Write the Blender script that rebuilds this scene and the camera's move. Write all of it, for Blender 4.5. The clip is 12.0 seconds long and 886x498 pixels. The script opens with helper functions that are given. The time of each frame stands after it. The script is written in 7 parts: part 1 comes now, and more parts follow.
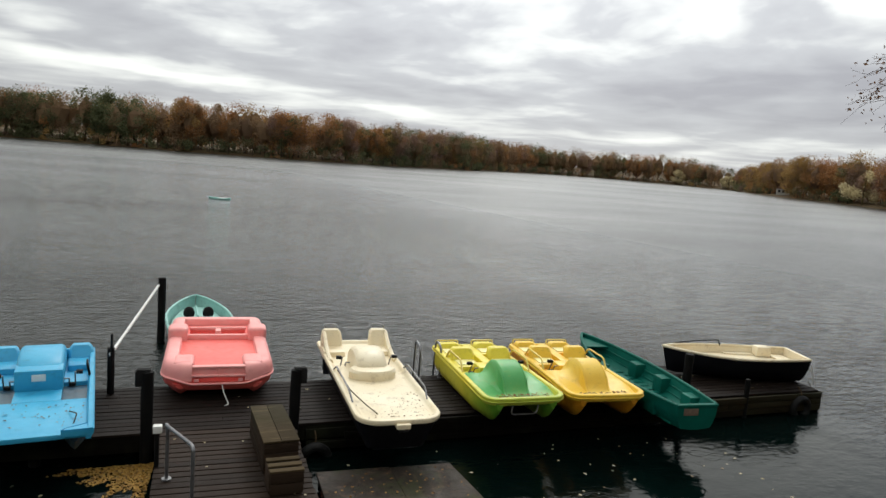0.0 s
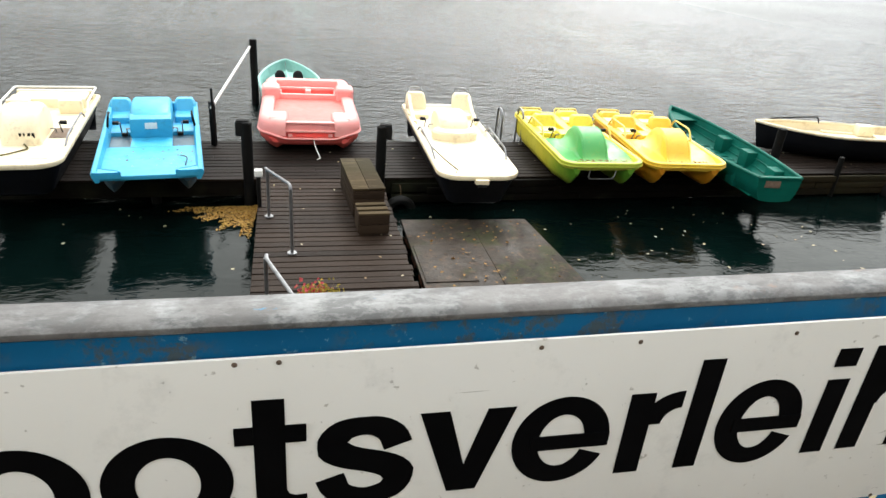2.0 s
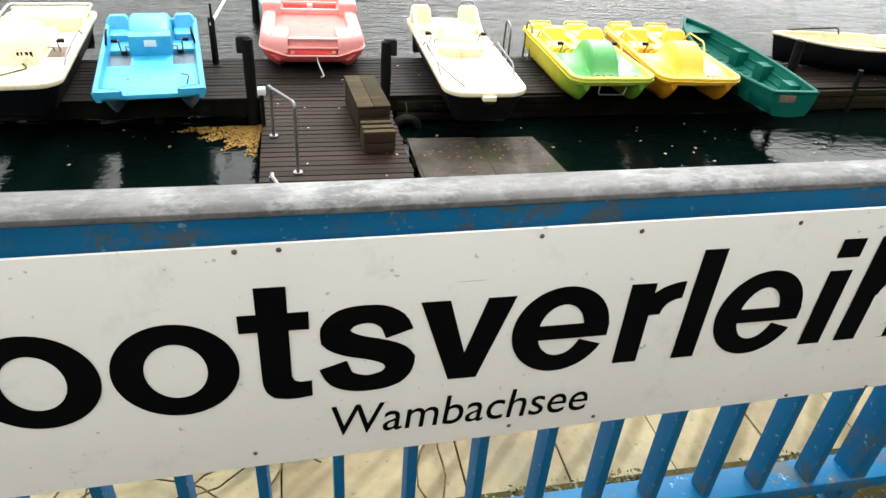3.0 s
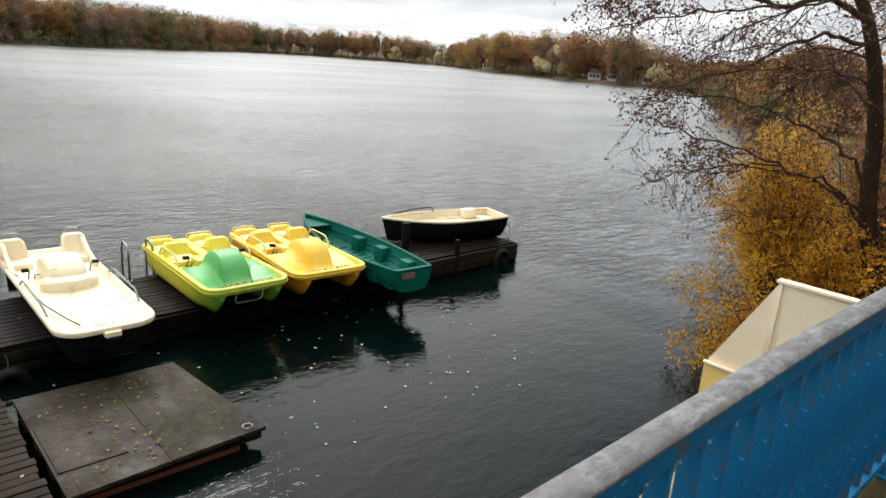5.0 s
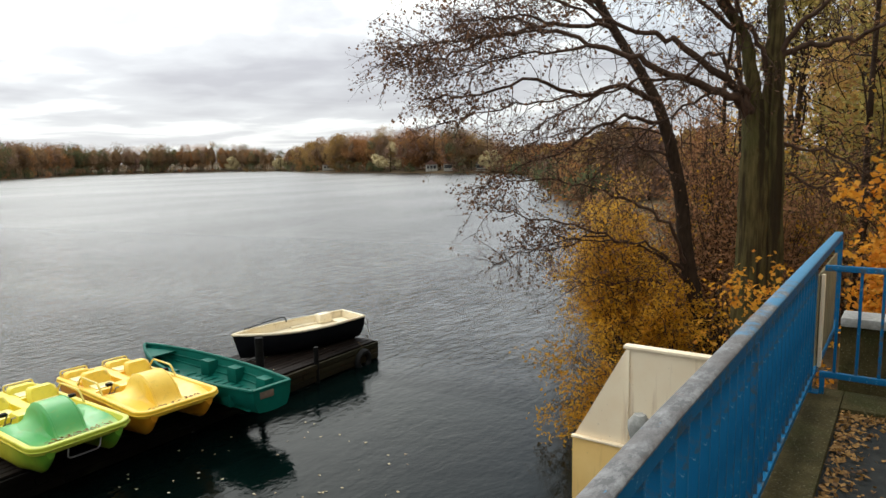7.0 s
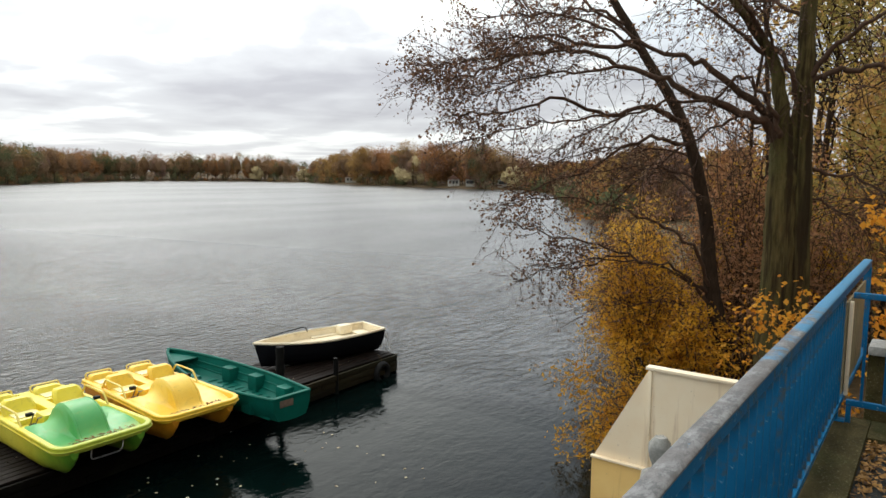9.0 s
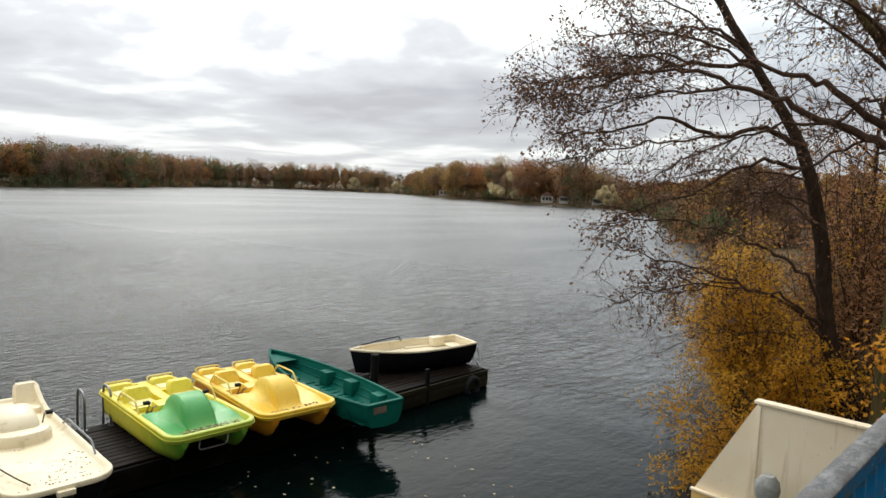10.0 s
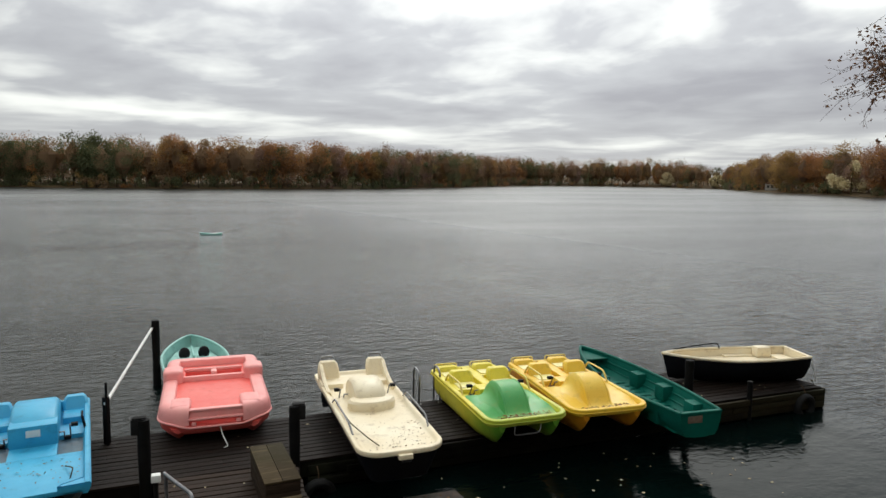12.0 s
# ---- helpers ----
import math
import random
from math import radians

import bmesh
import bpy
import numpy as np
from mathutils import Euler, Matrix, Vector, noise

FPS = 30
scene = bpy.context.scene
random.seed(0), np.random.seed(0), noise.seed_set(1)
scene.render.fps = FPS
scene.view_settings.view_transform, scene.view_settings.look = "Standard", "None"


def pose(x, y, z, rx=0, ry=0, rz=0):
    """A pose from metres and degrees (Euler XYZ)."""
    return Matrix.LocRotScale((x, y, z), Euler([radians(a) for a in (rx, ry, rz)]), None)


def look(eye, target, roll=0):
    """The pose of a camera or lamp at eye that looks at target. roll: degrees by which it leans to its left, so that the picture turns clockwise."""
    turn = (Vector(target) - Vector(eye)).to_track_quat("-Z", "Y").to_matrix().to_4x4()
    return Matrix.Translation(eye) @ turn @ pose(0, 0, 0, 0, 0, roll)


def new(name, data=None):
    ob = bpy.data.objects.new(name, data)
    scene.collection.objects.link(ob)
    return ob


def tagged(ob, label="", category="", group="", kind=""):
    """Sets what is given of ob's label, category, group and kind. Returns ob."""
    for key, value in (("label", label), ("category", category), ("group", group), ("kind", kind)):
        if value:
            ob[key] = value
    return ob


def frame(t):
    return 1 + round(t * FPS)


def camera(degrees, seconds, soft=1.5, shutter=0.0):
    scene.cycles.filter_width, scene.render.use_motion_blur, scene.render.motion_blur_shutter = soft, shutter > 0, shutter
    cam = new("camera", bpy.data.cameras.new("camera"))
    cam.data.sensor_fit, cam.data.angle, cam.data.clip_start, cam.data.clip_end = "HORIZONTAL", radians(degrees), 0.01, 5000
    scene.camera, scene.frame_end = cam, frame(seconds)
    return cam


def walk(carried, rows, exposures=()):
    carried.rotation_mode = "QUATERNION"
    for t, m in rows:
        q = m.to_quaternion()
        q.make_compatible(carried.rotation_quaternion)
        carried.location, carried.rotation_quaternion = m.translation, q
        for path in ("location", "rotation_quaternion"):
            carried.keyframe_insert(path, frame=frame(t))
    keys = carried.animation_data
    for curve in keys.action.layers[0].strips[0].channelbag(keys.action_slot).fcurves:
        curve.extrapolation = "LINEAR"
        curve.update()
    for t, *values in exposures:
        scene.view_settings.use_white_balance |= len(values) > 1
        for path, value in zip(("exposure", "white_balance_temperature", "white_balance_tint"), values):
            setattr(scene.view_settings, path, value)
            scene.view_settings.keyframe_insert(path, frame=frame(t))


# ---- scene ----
cam = camera(66.3, 12.0)
PATH = [
    (0, (0.666, 0.672, 4.718), (1.339, 2.536, 4.448), 4.8),
    (0.5, (0.632, 0.608, 4.644), (1.249, 2.481, 4.309), 4.3),
    (1, (0.686, 0.466, 4.631), (1.223, 2.323, 4.116), 4.3),
    (1.5, (0.667, 0.358, 4.519), (1.125, 2.171, 3.811), 2.1),
    (2, (0.676, 0.293, 4.463), (1.108, 2.032, 3.573), 5.0),
    (2.5, (0.69, 0.27, 4.421), (1.149, 1.91, 3.373), 6.1),
    (3, (0.69, 0.271, 4.41), (1.09, 1.901, 3.322), 4.5),
    (3.5, (0.744, 0.325, 4.462), (1.363, 2.003, 3.567), 0.2),
    (3.7, (0.767, 0.351, 4.491), (1.557, 2.004, 3.689), 0.3),
    (5.3, (0.962, 0.623, 4.701), (2.366, 1.98, 4.27), 4.8),
    (5.5, (0.972, 0.613, 4.711), (2.438, 1.933, 4.385), 4.7),
    (6, (1.067, 0.619, 4.701), (2.644, 1.817, 4.423), 2.3),
    (6.5, (1.085, 0.634, 4.737), (2.704, 1.77, 4.435), 0.2),
    (7, (1.09, 0.64, 4.742), (2.719, 1.77, 4.479), -1.0),
    (7.5, (1.044, 0.635, 4.758), (2.679, 1.766, 4.537), 0.3),
    (9.5, (0.983, 0.673, 4.752), (2.547, 1.901, 4.533), 0.7),
    (10, (0.862, 0.716, 4.773), (2.293, 2.101, 4.59), 2.3),
    (10.5, (0.79, 0.701, 4.77), (1.992, 2.287, 4.57), 1.6),
    (11, (0.793, 0.698, 4.802), (1.834, 2.395, 4.611), 1.1),
    (11.5, (0.763, 0.692, 4.81), (1.607, 2.494, 4.61), 1.0),
    (12, (0.76, 0.7, 4.808), (1.446, 2.566, 4.592), 0.8),
]
EXPOSURES = [(0.0, -0.12), (0.5, -0.02), (1.0, 0.13), (1.5, 0.45), (2.0, 1.02), (2.5, 1.32), (3.0, 1.28), (3.5, 1.32), (3.7, 1.26), (5.3, 0.46), (5.5, 0.42), (6.5, 0.32), (7.5, 0.32), (9.5, 0.26), (10.5, 0.02), (11.5, -0.13), (12.0, -0.2)]
walk(cam, [(t, look(eye, target, roll)) for t, eye, target, roll in PATH], EXPOSURES)

# ---- light ----
SUN_BEARING, SUN_HEIGHT = radians(25), radians(46)   # clockwise from +y, above the horizon
world = bpy.data.worlds.new("overcast_sky")
scene.world = world
world.use_nodes = True
wn, wl = world.node_tree.nodes, world.node_tree.links
wn.clear()


def wnode(kind, **values):
    n = wn.new(kind)
    for key, value in values.items():
        n.inputs[key].default_value = value
    return n


def wmath(op, a, b=None, clamp=False):
    n = wn.new("ShaderNodeMath")
    n.operation, n.use_clamp = op, clamp
    for slot, v in ((0, a), (1, b)):
        if v is None:
            continue
        if isinstance(v, (int, float)):
            n.inputs[slot].default_value = v
        else:
            wl.new(v, n.inputs[slot])
    return n.outputs[0]


sky = wn.new("ShaderNodeTexSky")
sky.sky_type, sky.sun_disc = "NISHITA", False
sky.sun_elevation, sky.sun_rotation = SUN_HEIGHT, SUN_BEARING
coord = wn.new("ShaderNodeTexCoord")
split = wn.new("ShaderNodeSeparateXYZ")
wl.new(coord.outputs["Generated"], split.inputs[0])
# cloud bands: long across the view, closing up towards the horizon
around = wmath("ARCTAN2", split.outputs[0], split.outputs[1])
rise = wmath("DIVIDE", 1.0, wmath("ADD", wmath("MAXIMUM", split.outputs[2], 0.0), 0.13))
flat = wn.new("ShaderNodeCombineXYZ")
wl.new(wmath("MULTIPLY", around, 3.9), flat.inputs[0])
wl.new(wmath("ADD", rise, wmath("MULTIPLY", around, 0.5)), flat.inputs[1])
big = wnode("ShaderNodeTexNoise", Scale=0.80, Detail=3.5, Roughness=0.5, Distortion=0.5)
wl.new(flat.outputs[0], big.inputs["Vector"])
fine = wnode("ShaderNodeTexNoise", Scale=2.1, Detail=4.0, Roughness=0.5, Distortion=0.25)
wl.new(flat.outputs[0], fine.inputs["Vector"])
cloud = wn.new("ShaderNodeValToRGB")
cloud.color_ramp.elements[0].position, cloud.color_ramp.elements[0].color = 0.28, (0.415, 0.42, 0.45, 1)
cloud.color_ramp.elements[1].position, cloud.color_ramp.elements[1].color = 0.74, (1.09, 1.12, 1.07, 1)
mid = cloud.color_ramp.elements.new(0.50)
mid.color = (0.572, 0.588, 0.608, 1)
# a bright strip low over the far shore, and thinner cloud higher up
strip_at = wmath("SUBTRACT", 0.076, wmath("MULTIPLY", around, 0.058))
low_strip = wmath("MULTIPLY", wmath("SUBTRACT", 1.0, wmath("MULTIPLY", wmath("ABSOLUTE", wmath("SUBTRACT", split.outputs[2], strip_at)), 52.0), True), wmath("SUBTRACT", 0.26, wmath("MULTIPLY", wmath("MAXIMUM", around, 0.0), 0.30), True))
high = wmath("MULTIPLY", wmath("SUBTRACT", split.outputs[2], 0.17), 2.8, True)
tone = wmath("SUBTRACT", wmath("ADD", wmath("MULTIPLY", big.outputs["Fac"], 0.62), wmath("MULTIPLY", fine.outputs["Fac"], 0.55)), 0.10)
# a grey belt of cloud over the north-eastern shore
belt = wmath("MULTIPLY", wmath("SUBTRACT", 1.0, wmath("MULTIPLY", wmath("ABSOLUTE", wmath("SUBTRACT", split.outputs[2], 0.115)), 15.0), True), wmath("MULTIPLY", wmath("SUBTRACT", around, 0.30), 3.0, True))
tone = wmath("SUBTRACT", tone, wmath("MULTIPLY", belt, 0.09))
# and brighter cloud above it in the east
tone = wmath("ADD", tone, wmath("MULTIPLY", wmath("MULTIPLY", wmath("MULTIPLY", wmath("SUBTRACT", around, 0.62), 2.2, True), wmath("ADD", wmath("MULTIPLY", wmath("SUBTRACT", split.outputs[2], 0.14), 6.0, True), wmath("MULTIPLY", wmath("SUBTRACT", split.outputs[2], 0.26), 6.0, True))), 0.20))
wl.new(wmath("ADD", wmath("ADD", tone, low_strip), wmath("MULTIPLY", wmath("MINIMUM", high, 0.42), 0.62)), cloud.inputs[0])
# the cloud is thinner round the hidden sun
toward = wn.new("ShaderNodeVectorMath")
toward.operation = "DOT_PRODUCT"
wl.new(coord.outputs["Generated"], toward.inputs[0])
toward.inputs[1].default_value = (math.sin(SUN_BEARING) * math.cos(SUN_HEIGHT), math.cos(SUN_BEARING) * math.cos(SUN_HEIGHT), math.sin(SUN_HEIGHT))
halo = wmath("POWER", wmath("MAXIMUM", toward.outputs["Value"], 0.0), 5.0)
south = wmath("MULTIPLY", wmath("SUBTRACT", 0.10, split.outputs[1]), 1.4, True)
glow = wmath("ADD", wmath("MULTIPLY", halo, 0.98), wmath("SUBTRACT", 0.82, wmath("MULTIPLY", south, 0.16)))
# an overcast sky is brightest overhead
overhead = wmath("MULTIPLY", wmath("SUBTRACT", split.outputs[2], 0.30), 2.4, True)
glow = wmath("MULTIPLY", glow, wmath("ADD", wmath("MULTIPLY", overhead, 0.08), 1.0))
glow = wmath("MULTIPLY", glow, wmath("ADD", wmath("MULTIPLY", wmath("MULTIPLY", split.outputs[2], 4.5, True), 0.10), 0.92))
shine = wn.new("ShaderNodeMix")
shine.data_type, shine.blend_type = "RGBA", "MULTIPLY"
shine.inputs["Factor"].default_value = 1.0
wl.new(cloud.outputs[0], shine.inputs[6])
wl.new(glow, shine.inputs[7])
clear = wn.new("ShaderNodeMix")
clear.data_type, clear.blend_type = "RGBA", "MULTIPLY"
clear.inputs["Factor"].default_value = 1.0
wl.new(sky.outputs[0], clear.inputs[6])
clear.inputs[7].default_value = (0.1, 0.1, 0.1, 1)
cover = wn.new("ShaderNodeMix")
cover.data_type = "RGBA"
# the cloud thins to blue sky over the eastern shore
east = wn.new("ShaderNodeVectorMath")
east.operation = "DOT_PRODUCT"
wl.new(coord.outputs["Generated"], east.inputs[0])
east.inputs[1].default_value = (math.sin(radians(82)) * math.cos(radians(42)), math.cos(radians(82)) * math.cos(radians(42)), math.sin(radians(42)))
thin = wmath("MULTIPLY", wmath("MULTIPLY", wmath("SUBTRACT", east.outputs["Value"], 0.80), 6.0, True), 0.6)
wl.new(wmath("SUBTRACT", 0.96, thin), cover.inputs["Factor"])
wl.new(clear.outputs[2], cover.inputs[6])
wl.new(shine.outputs[2], cover.inputs[7])
back = wnode("ShaderNodeBackground", Strength=1.2)
wl.new(cover.outputs[2], back.inputs["Color"])
wout = wn.new("ShaderNodeOutputWorld")
wl.new(back.outputs[0], wout.inputs["Surface"])

lamp = bpy.data.lights.new("sun", "SUN")
lamp.energy, lamp.angle, lamp.color = 0.95, radians(14), (1.0, 0.96, 0.9)
sun = new("sun", lamp)
sun.matrix_world = look((0, 0, 60), (-60 * math.sin(SUN_BEARING) / math.tan(SUN_HEIGHT), -60 * math.cos(SUN_BEARING) / math.tan(SUN_HEIGHT), 0))


# ---- materials ----
class Nodes:
    """A small writer for node materials."""

    def __init__(self, name):
        self.mat = bpy.data.materials.new(name)
        self.mat.use_nodes = True
        self.tree = self.mat.node_tree
        self.bsdf = self.tree.nodes["Principled BSDF"]
        self.coord = self.tree.nodes.new("ShaderNodeTexCoord").outputs["Object"]

    def put(self, socket, value):
        if hasattr(value, "is_output"):
            self.tree.links.new(value, socket)
        else:
            socket.default_value = value

    def noise(self, scale, detail=4.0, rough=0.55, stretch=(1, 1, 1), vector=None, distort=0.0):
        m = self.tree.nodes.new("ShaderNodeMapping")
        m.inputs["Scale"].default_value = stretch
        self.put(m.inputs[0], vector or self.coord)
        n = self.tree.nodes.new("ShaderNodeTexNoise")
        for key, v in (("Scale", scale), ("Detail", detail), ("Roughness", rough), ("Distortion", distort)):
            n.inputs[key].default_value = v
        self.tree.links.new(m.outputs[0], n.inputs["Vector"])
        return n.outputs["Fac"]

    def ramp(self, fac, lo, hi):
        n = self.tree.nodes.new("ShaderNodeMapRange")
        n.inputs["From Min"].default_value, n.inputs["From Max"].default_value = lo, hi
        self.put(n.inputs["Value"], fac)
        return n.outputs[0]

    def math(self, op, a, b=0.0):
        n = self.tree.nodes.new("ShaderNodeMath")
        n.operation = op
        self.put(n.inputs[0], a)
        self.put(n.inputs[1], b)
        return n.outputs[0]

    def mix(self, fac, a, b, blend="MIX"):
        n = self.tree.nodes.new("ShaderNodeMix")
        n.data_type, n.blend_type = "RGBA", blend
        self.put(n.inputs["Factor"], fac)
        for slot, v in ((6, a), (7, b)):
            self.put(n.inputs[slot], (*v, 1) if isinstance(v, tuple) and len(v) == 3 else v)
        return n.outputs[2]

    def random(self):
        return self.tree.nodes.new("ShaderNodeObjectInfo").outputs["Random"]

    def island(self):
        return self.tree.nodes.new("ShaderNodeNewGeometry").outputs["Random Per Island"]

    def axis(self, i):
        n = self.tree.nodes.new("ShaderNodeSeparateXYZ")
        self.put(n.inputs[0], self.coord)
        return n.outputs[i]

    def normal(self, i):
        n = self.tree.nodes.new("ShaderNodeSeparateXYZ")
        self.put(n.inputs[0], self.tree.nodes.new("ShaderNodeNewGeometry").outputs["Normal"])
        return n.outputs[i]

    def bump(self, height, strength=0.3, distance=0.01):
        n = self.tree.nodes.new("ShaderNodeBump")
        n.inputs["Strength"].default_value, n.inputs["Distance"].default_value = strength, distance
        self.put(n.inputs["Height"], height)
        self.put(self.bsdf.inputs["Normal"], n.outputs[0])
        self.put(self.bsdf.inputs["Coat Normal"], n.outputs[0])

    def done(self, color, rough=0.6, metal=0.0, **more):
        self.put(self.bsdf.inputs["Base Color"], (*color, 1) if isinstance(color, tuple) and len(color) == 3 else color)
        self.put(self.bsdf.inputs["Roughness"], rough)
        self.bsdf.inputs["Metallic"].default_value = metal
        for key, v in more.items():
            self.put(self.bsdf.inputs[key.replace("_", " ")], v)
        return self.mat


def gelcoat(name, a, b, dirt=(0.12, 0.09, 0.05), amount=0.5, rough=0.32, gradient=None, spec=0.45):
    """Weathered glass-fibre or plastic: two tones of colour, grime in blotches, fine specks."""
    n = Nodes(name)
    base = n.mix(n.ramp(n.noise(1.6, 3), 0.35, 0.7), a, b)
    if gradient:
        color, lo, hi = gradient
        base = n.mix(n.ramp(n.math("ADD", n.axis(1), n.math("MULTIPLY", n.noise(3.0, 3), 0.5)), lo, hi), color, base)
    blotch = n.math("MULTIPLY", n.ramp(n.noise(4.5, 7, 0.7), 0.55, 0.78), amount)
    base = n.mix(blotch, base, dirt)
    speck = n.math("MULTIPLY", n.ramp(n.noise(55, 2), 0.66, 0.74), amount)
    base = n.mix(speck, base, dirt)
    n.bump(n.noise(30, 4), 0.12, 0.004)
    return n.done(base, n.math("ADD", n.math("MULTIPLY", n.noise(9, 4), 0.3), rough - 0.12), Specular_IOR_Level=spec)


def plain(name, a, b, scale=8.0, rough=0.6, metal=0.0, bump=0.2, depth=0.005, stretch=(1, 1, 1), per=0.0, spec=0.5):
    n = Nodes(name)
    base = n.mix(n.ramp(n.noise(scale, 6, 0.6, stretch), 0.3, 0.72), a, b)
    base = n.mix(n.math("MULTIPLY", n.ramp(n.noise(scale * 0.13, 3), 0.4, 0.7), 0.45), base, tuple(v * 0.62 for v in a))
    if per:
        base = n.mix(n.math("MULTIPLY", n.random(), per), base, tuple(v * 0.45 for v in a))
    n.bump(n.noise(scale * 4, 4, 0.6, stretch), bump, depth)
    return n.done(base, n.math("ADD", n.math("MULTIPLY", n.noise(scale * 0.8, 4), 0.3), rough - 0.15), metal, Specular_IOR_Level=spec)


def leafy(name, a, b, c, rough=0.6, through_share=0.5):
    """Leaves of three tones, picked leaf by leaf."""
    n = Nodes(name)
    r = n.island()
    base = n.mix(n.ramp(r, 0.0, 0.5), a, b)
    base = n.mix(n.ramp(r, 0.55, 1.0), base, c)
    mat_ = n.done(base, rough, Specular_IOR_Level=0.25)
    glow_through = n.tree.nodes.new("ShaderNodeBsdfTranslucent")
    n.tree.links.new(base, glow_through.inputs["Color"])
    both = n.tree.nodes.new("ShaderNodeMixShader")
    both.inputs[0].default_value = through_share
    n.tree.links.new(n.bsdf.outputs[0], both.inputs[1])
    n.tree.links.new(glow_through.outputs[0], both.inputs[2])
    n.tree.links.new(both.outputs[0], n.tree.nodes["Material Output"].inputs["Surface"])
    return mat_


def wet_wood(name, a, b, rough=0.45):
    """Dark wet boards: grain along x, worn pale streaks, moss."""
    n = Nodes(name)
    grain = n.noise(9, 6, 0.65, (0.35, 6, 6))
    base = n.mix(n.ramp(grain, 0.3, 0.75), a, b)
    one = n.random()
    base = n.mix(n.math("MULTIPLY", one, 0.65), base, tuple(v * 0.45 for v in a))
    base = n.mix(n.math("MULTIPLY", n.math("FRACT", n.math("MULTIPLY", one, 7.31)), 0.45), base, tuple(v * 1.5 for v in b))
    worn = n.ramp(n.noise(3.2, 7, 0.7, (0.5, 4, 4)), 0.56, 0.74)
    base = n.mix(n.math("MULTIPLY", worn, 0.55), base, tuple(v * 2.3 for v in b))
    base = n.mix(n.math("MULTIPLY", n.ramp(n.noise(1.1, 5), 0.5, 0.72), 0.5), base, (0.035, 0.038, 0.022))
    n.bump(n.math("ADD", grain, n.noise(60, 3, 0.5, (0.2, 5, 5))), 0.35, 0.006)
    return n.done(base, n.ramp(n.noise(2.2, 4), 0.2, 1.3) if rough < 0 else n.math("ADD", n.math("MULTIPLY", n.noise(2.2, 4), 0.5), rough - 0.25), Specular_IOR_Level=0.10)


def lake_water():
    n = Nodes("lake_water")
    x, y = n.axis(0), n.axis(1)
    # the dock shelters the water on its shore side from the wind
    lee = n.math("MULTIPLY", n.math("SUBTRACT", 1.0, n.ramp(y, 10.6, 12.2)), n.math("SUBTRACT", 1.0, n.ramp(x, 12.0, 14.5)))
    calm = n.math("SUBTRACT", 1.0, n.math("MULTIPLY", lee, 0.88))
    # how far out on the open lake
    far = n.math("ADD", y, n.math("MULTIPLY", n.math("MAXIMUM", n.math("SUBTRACT", x, 12.0), 0.0), 5.0))
    gust = n.ramp(n.noise(0.035, 3, 0.5, (1, 2.2, 1)), 0.3, 0.7)
    waves = n.math("ADD", n.math("MULTIPLY", n.noise(2.9, 4, 0.62, (0.8, 1.6, 1), None, 0.5), 1.0), n.math("MULTIPLY", n.noise(8.0, 3, 0.6, (0.8, 1.5, 1)), 0.28))
    low = n.math("ADD", n.noise(1.3, 3, 0.6), n.math("MULTIPLY", n.noise(4.5, 3, 0.6), 0.35))
    crests = n.math("MULTIPLY", n.ramp(n.noise(1.5, 4, 0.62, (0.65, 1.7, 1), None, 0.6), 0.50, 0.78), n.math("ADD", n.math("MULTIPLY", n.ramp(far, 16.0, 60.0), 0.55), 0.30))
    waves = n.math("ADD", waves, crests)
    swell = n.math("MULTIPLY", n.noise(0.6, 3, 0.6, (0.6, 1.5, 1)), 0.9)
    height = n.math("ADD", n.math("MULTIPLY", n.math("MULTIPLY", waves, calm), n.math("ADD", n.math("MULTIPLY", gust, 0.6), 0.75)), n.math("ADD", n.math("MULTIPLY", low, 0.19), n.math("MULTIPLY", swell, calm)))
    n.bump(height, 1.0, 0.060)
    base = n.mix(n.ramp(n.noise(0.4, 4), 0.35, 0.7), (0.0008, 0.0032, 0.0029), (0.0013, 0.0046, 0.0041))
    streak = n.math("ADD", n.math("MULTIPLY", n.ramp(n.noise(0.03, 4, 0.6, (0.45, 1.6, 1), None, 0.4), 0.36, 0.64), 0.30), 0.47)
    # extra coat weight off the eastern bank, added to brighten the sheen there
    streak = n.math("ADD", streak, n.math("MULTIPLY", n.ramp(n.math("SUBTRACT", x, y), 0.0, 12.0), 0.26))
    open_water = n.math("MULTIPLY", n.ramp(far, 20.0, 140.0), 0.20)
    return n.done(base, n.math("ADD", open_water, 0.04), IOR=1.333, Specular_IOR_Level=n.math("ADD", n.math("MULTIPLY", n.ramp(far, 11.0, 17.0), 0.17), 0.20), Coat_Weight=n.math("MULTIPLY", n.ramp(far, 10.5, 36.0), streak), Coat_IOR=1.333, Coat_Roughness=n.math("ADD", n.math("MULTIPLY", n.ramp(far, 20.0, 140.0), 0.20), 0.10))


WATER = lake_water()


# ---- shapes ----
def part(name, bm, material, parent=None, label="", smooth=35.0):
    """Links a bmesh as one mesh object under a thing or a part."""
    bmesh.ops.recalc_face_normals(bm, faces=bm.faces[:])
    me = bpy.data.meshes.new(name)
    bm.to_mesh(me)
    bm.free()
    if smooth:
        me.shade_smooth()
        me.set_sharp_from_angle(angle=radians(smooth))
    me.materials.append(material)
    ob = new(name, me)
    ob.parent = parent
    if label:
        ob["label"] = label
    return ob


def thing(name, label, category, group="", at=(0, 0, 0), rz=0.0, kind="", rx=0.0):
    ob = new(name)
    ob.empty_display_size = 0.2
    ob.matrix_world = pose(*at, rx, 0, rz)
    return tagged(ob, label, category, group, kind)


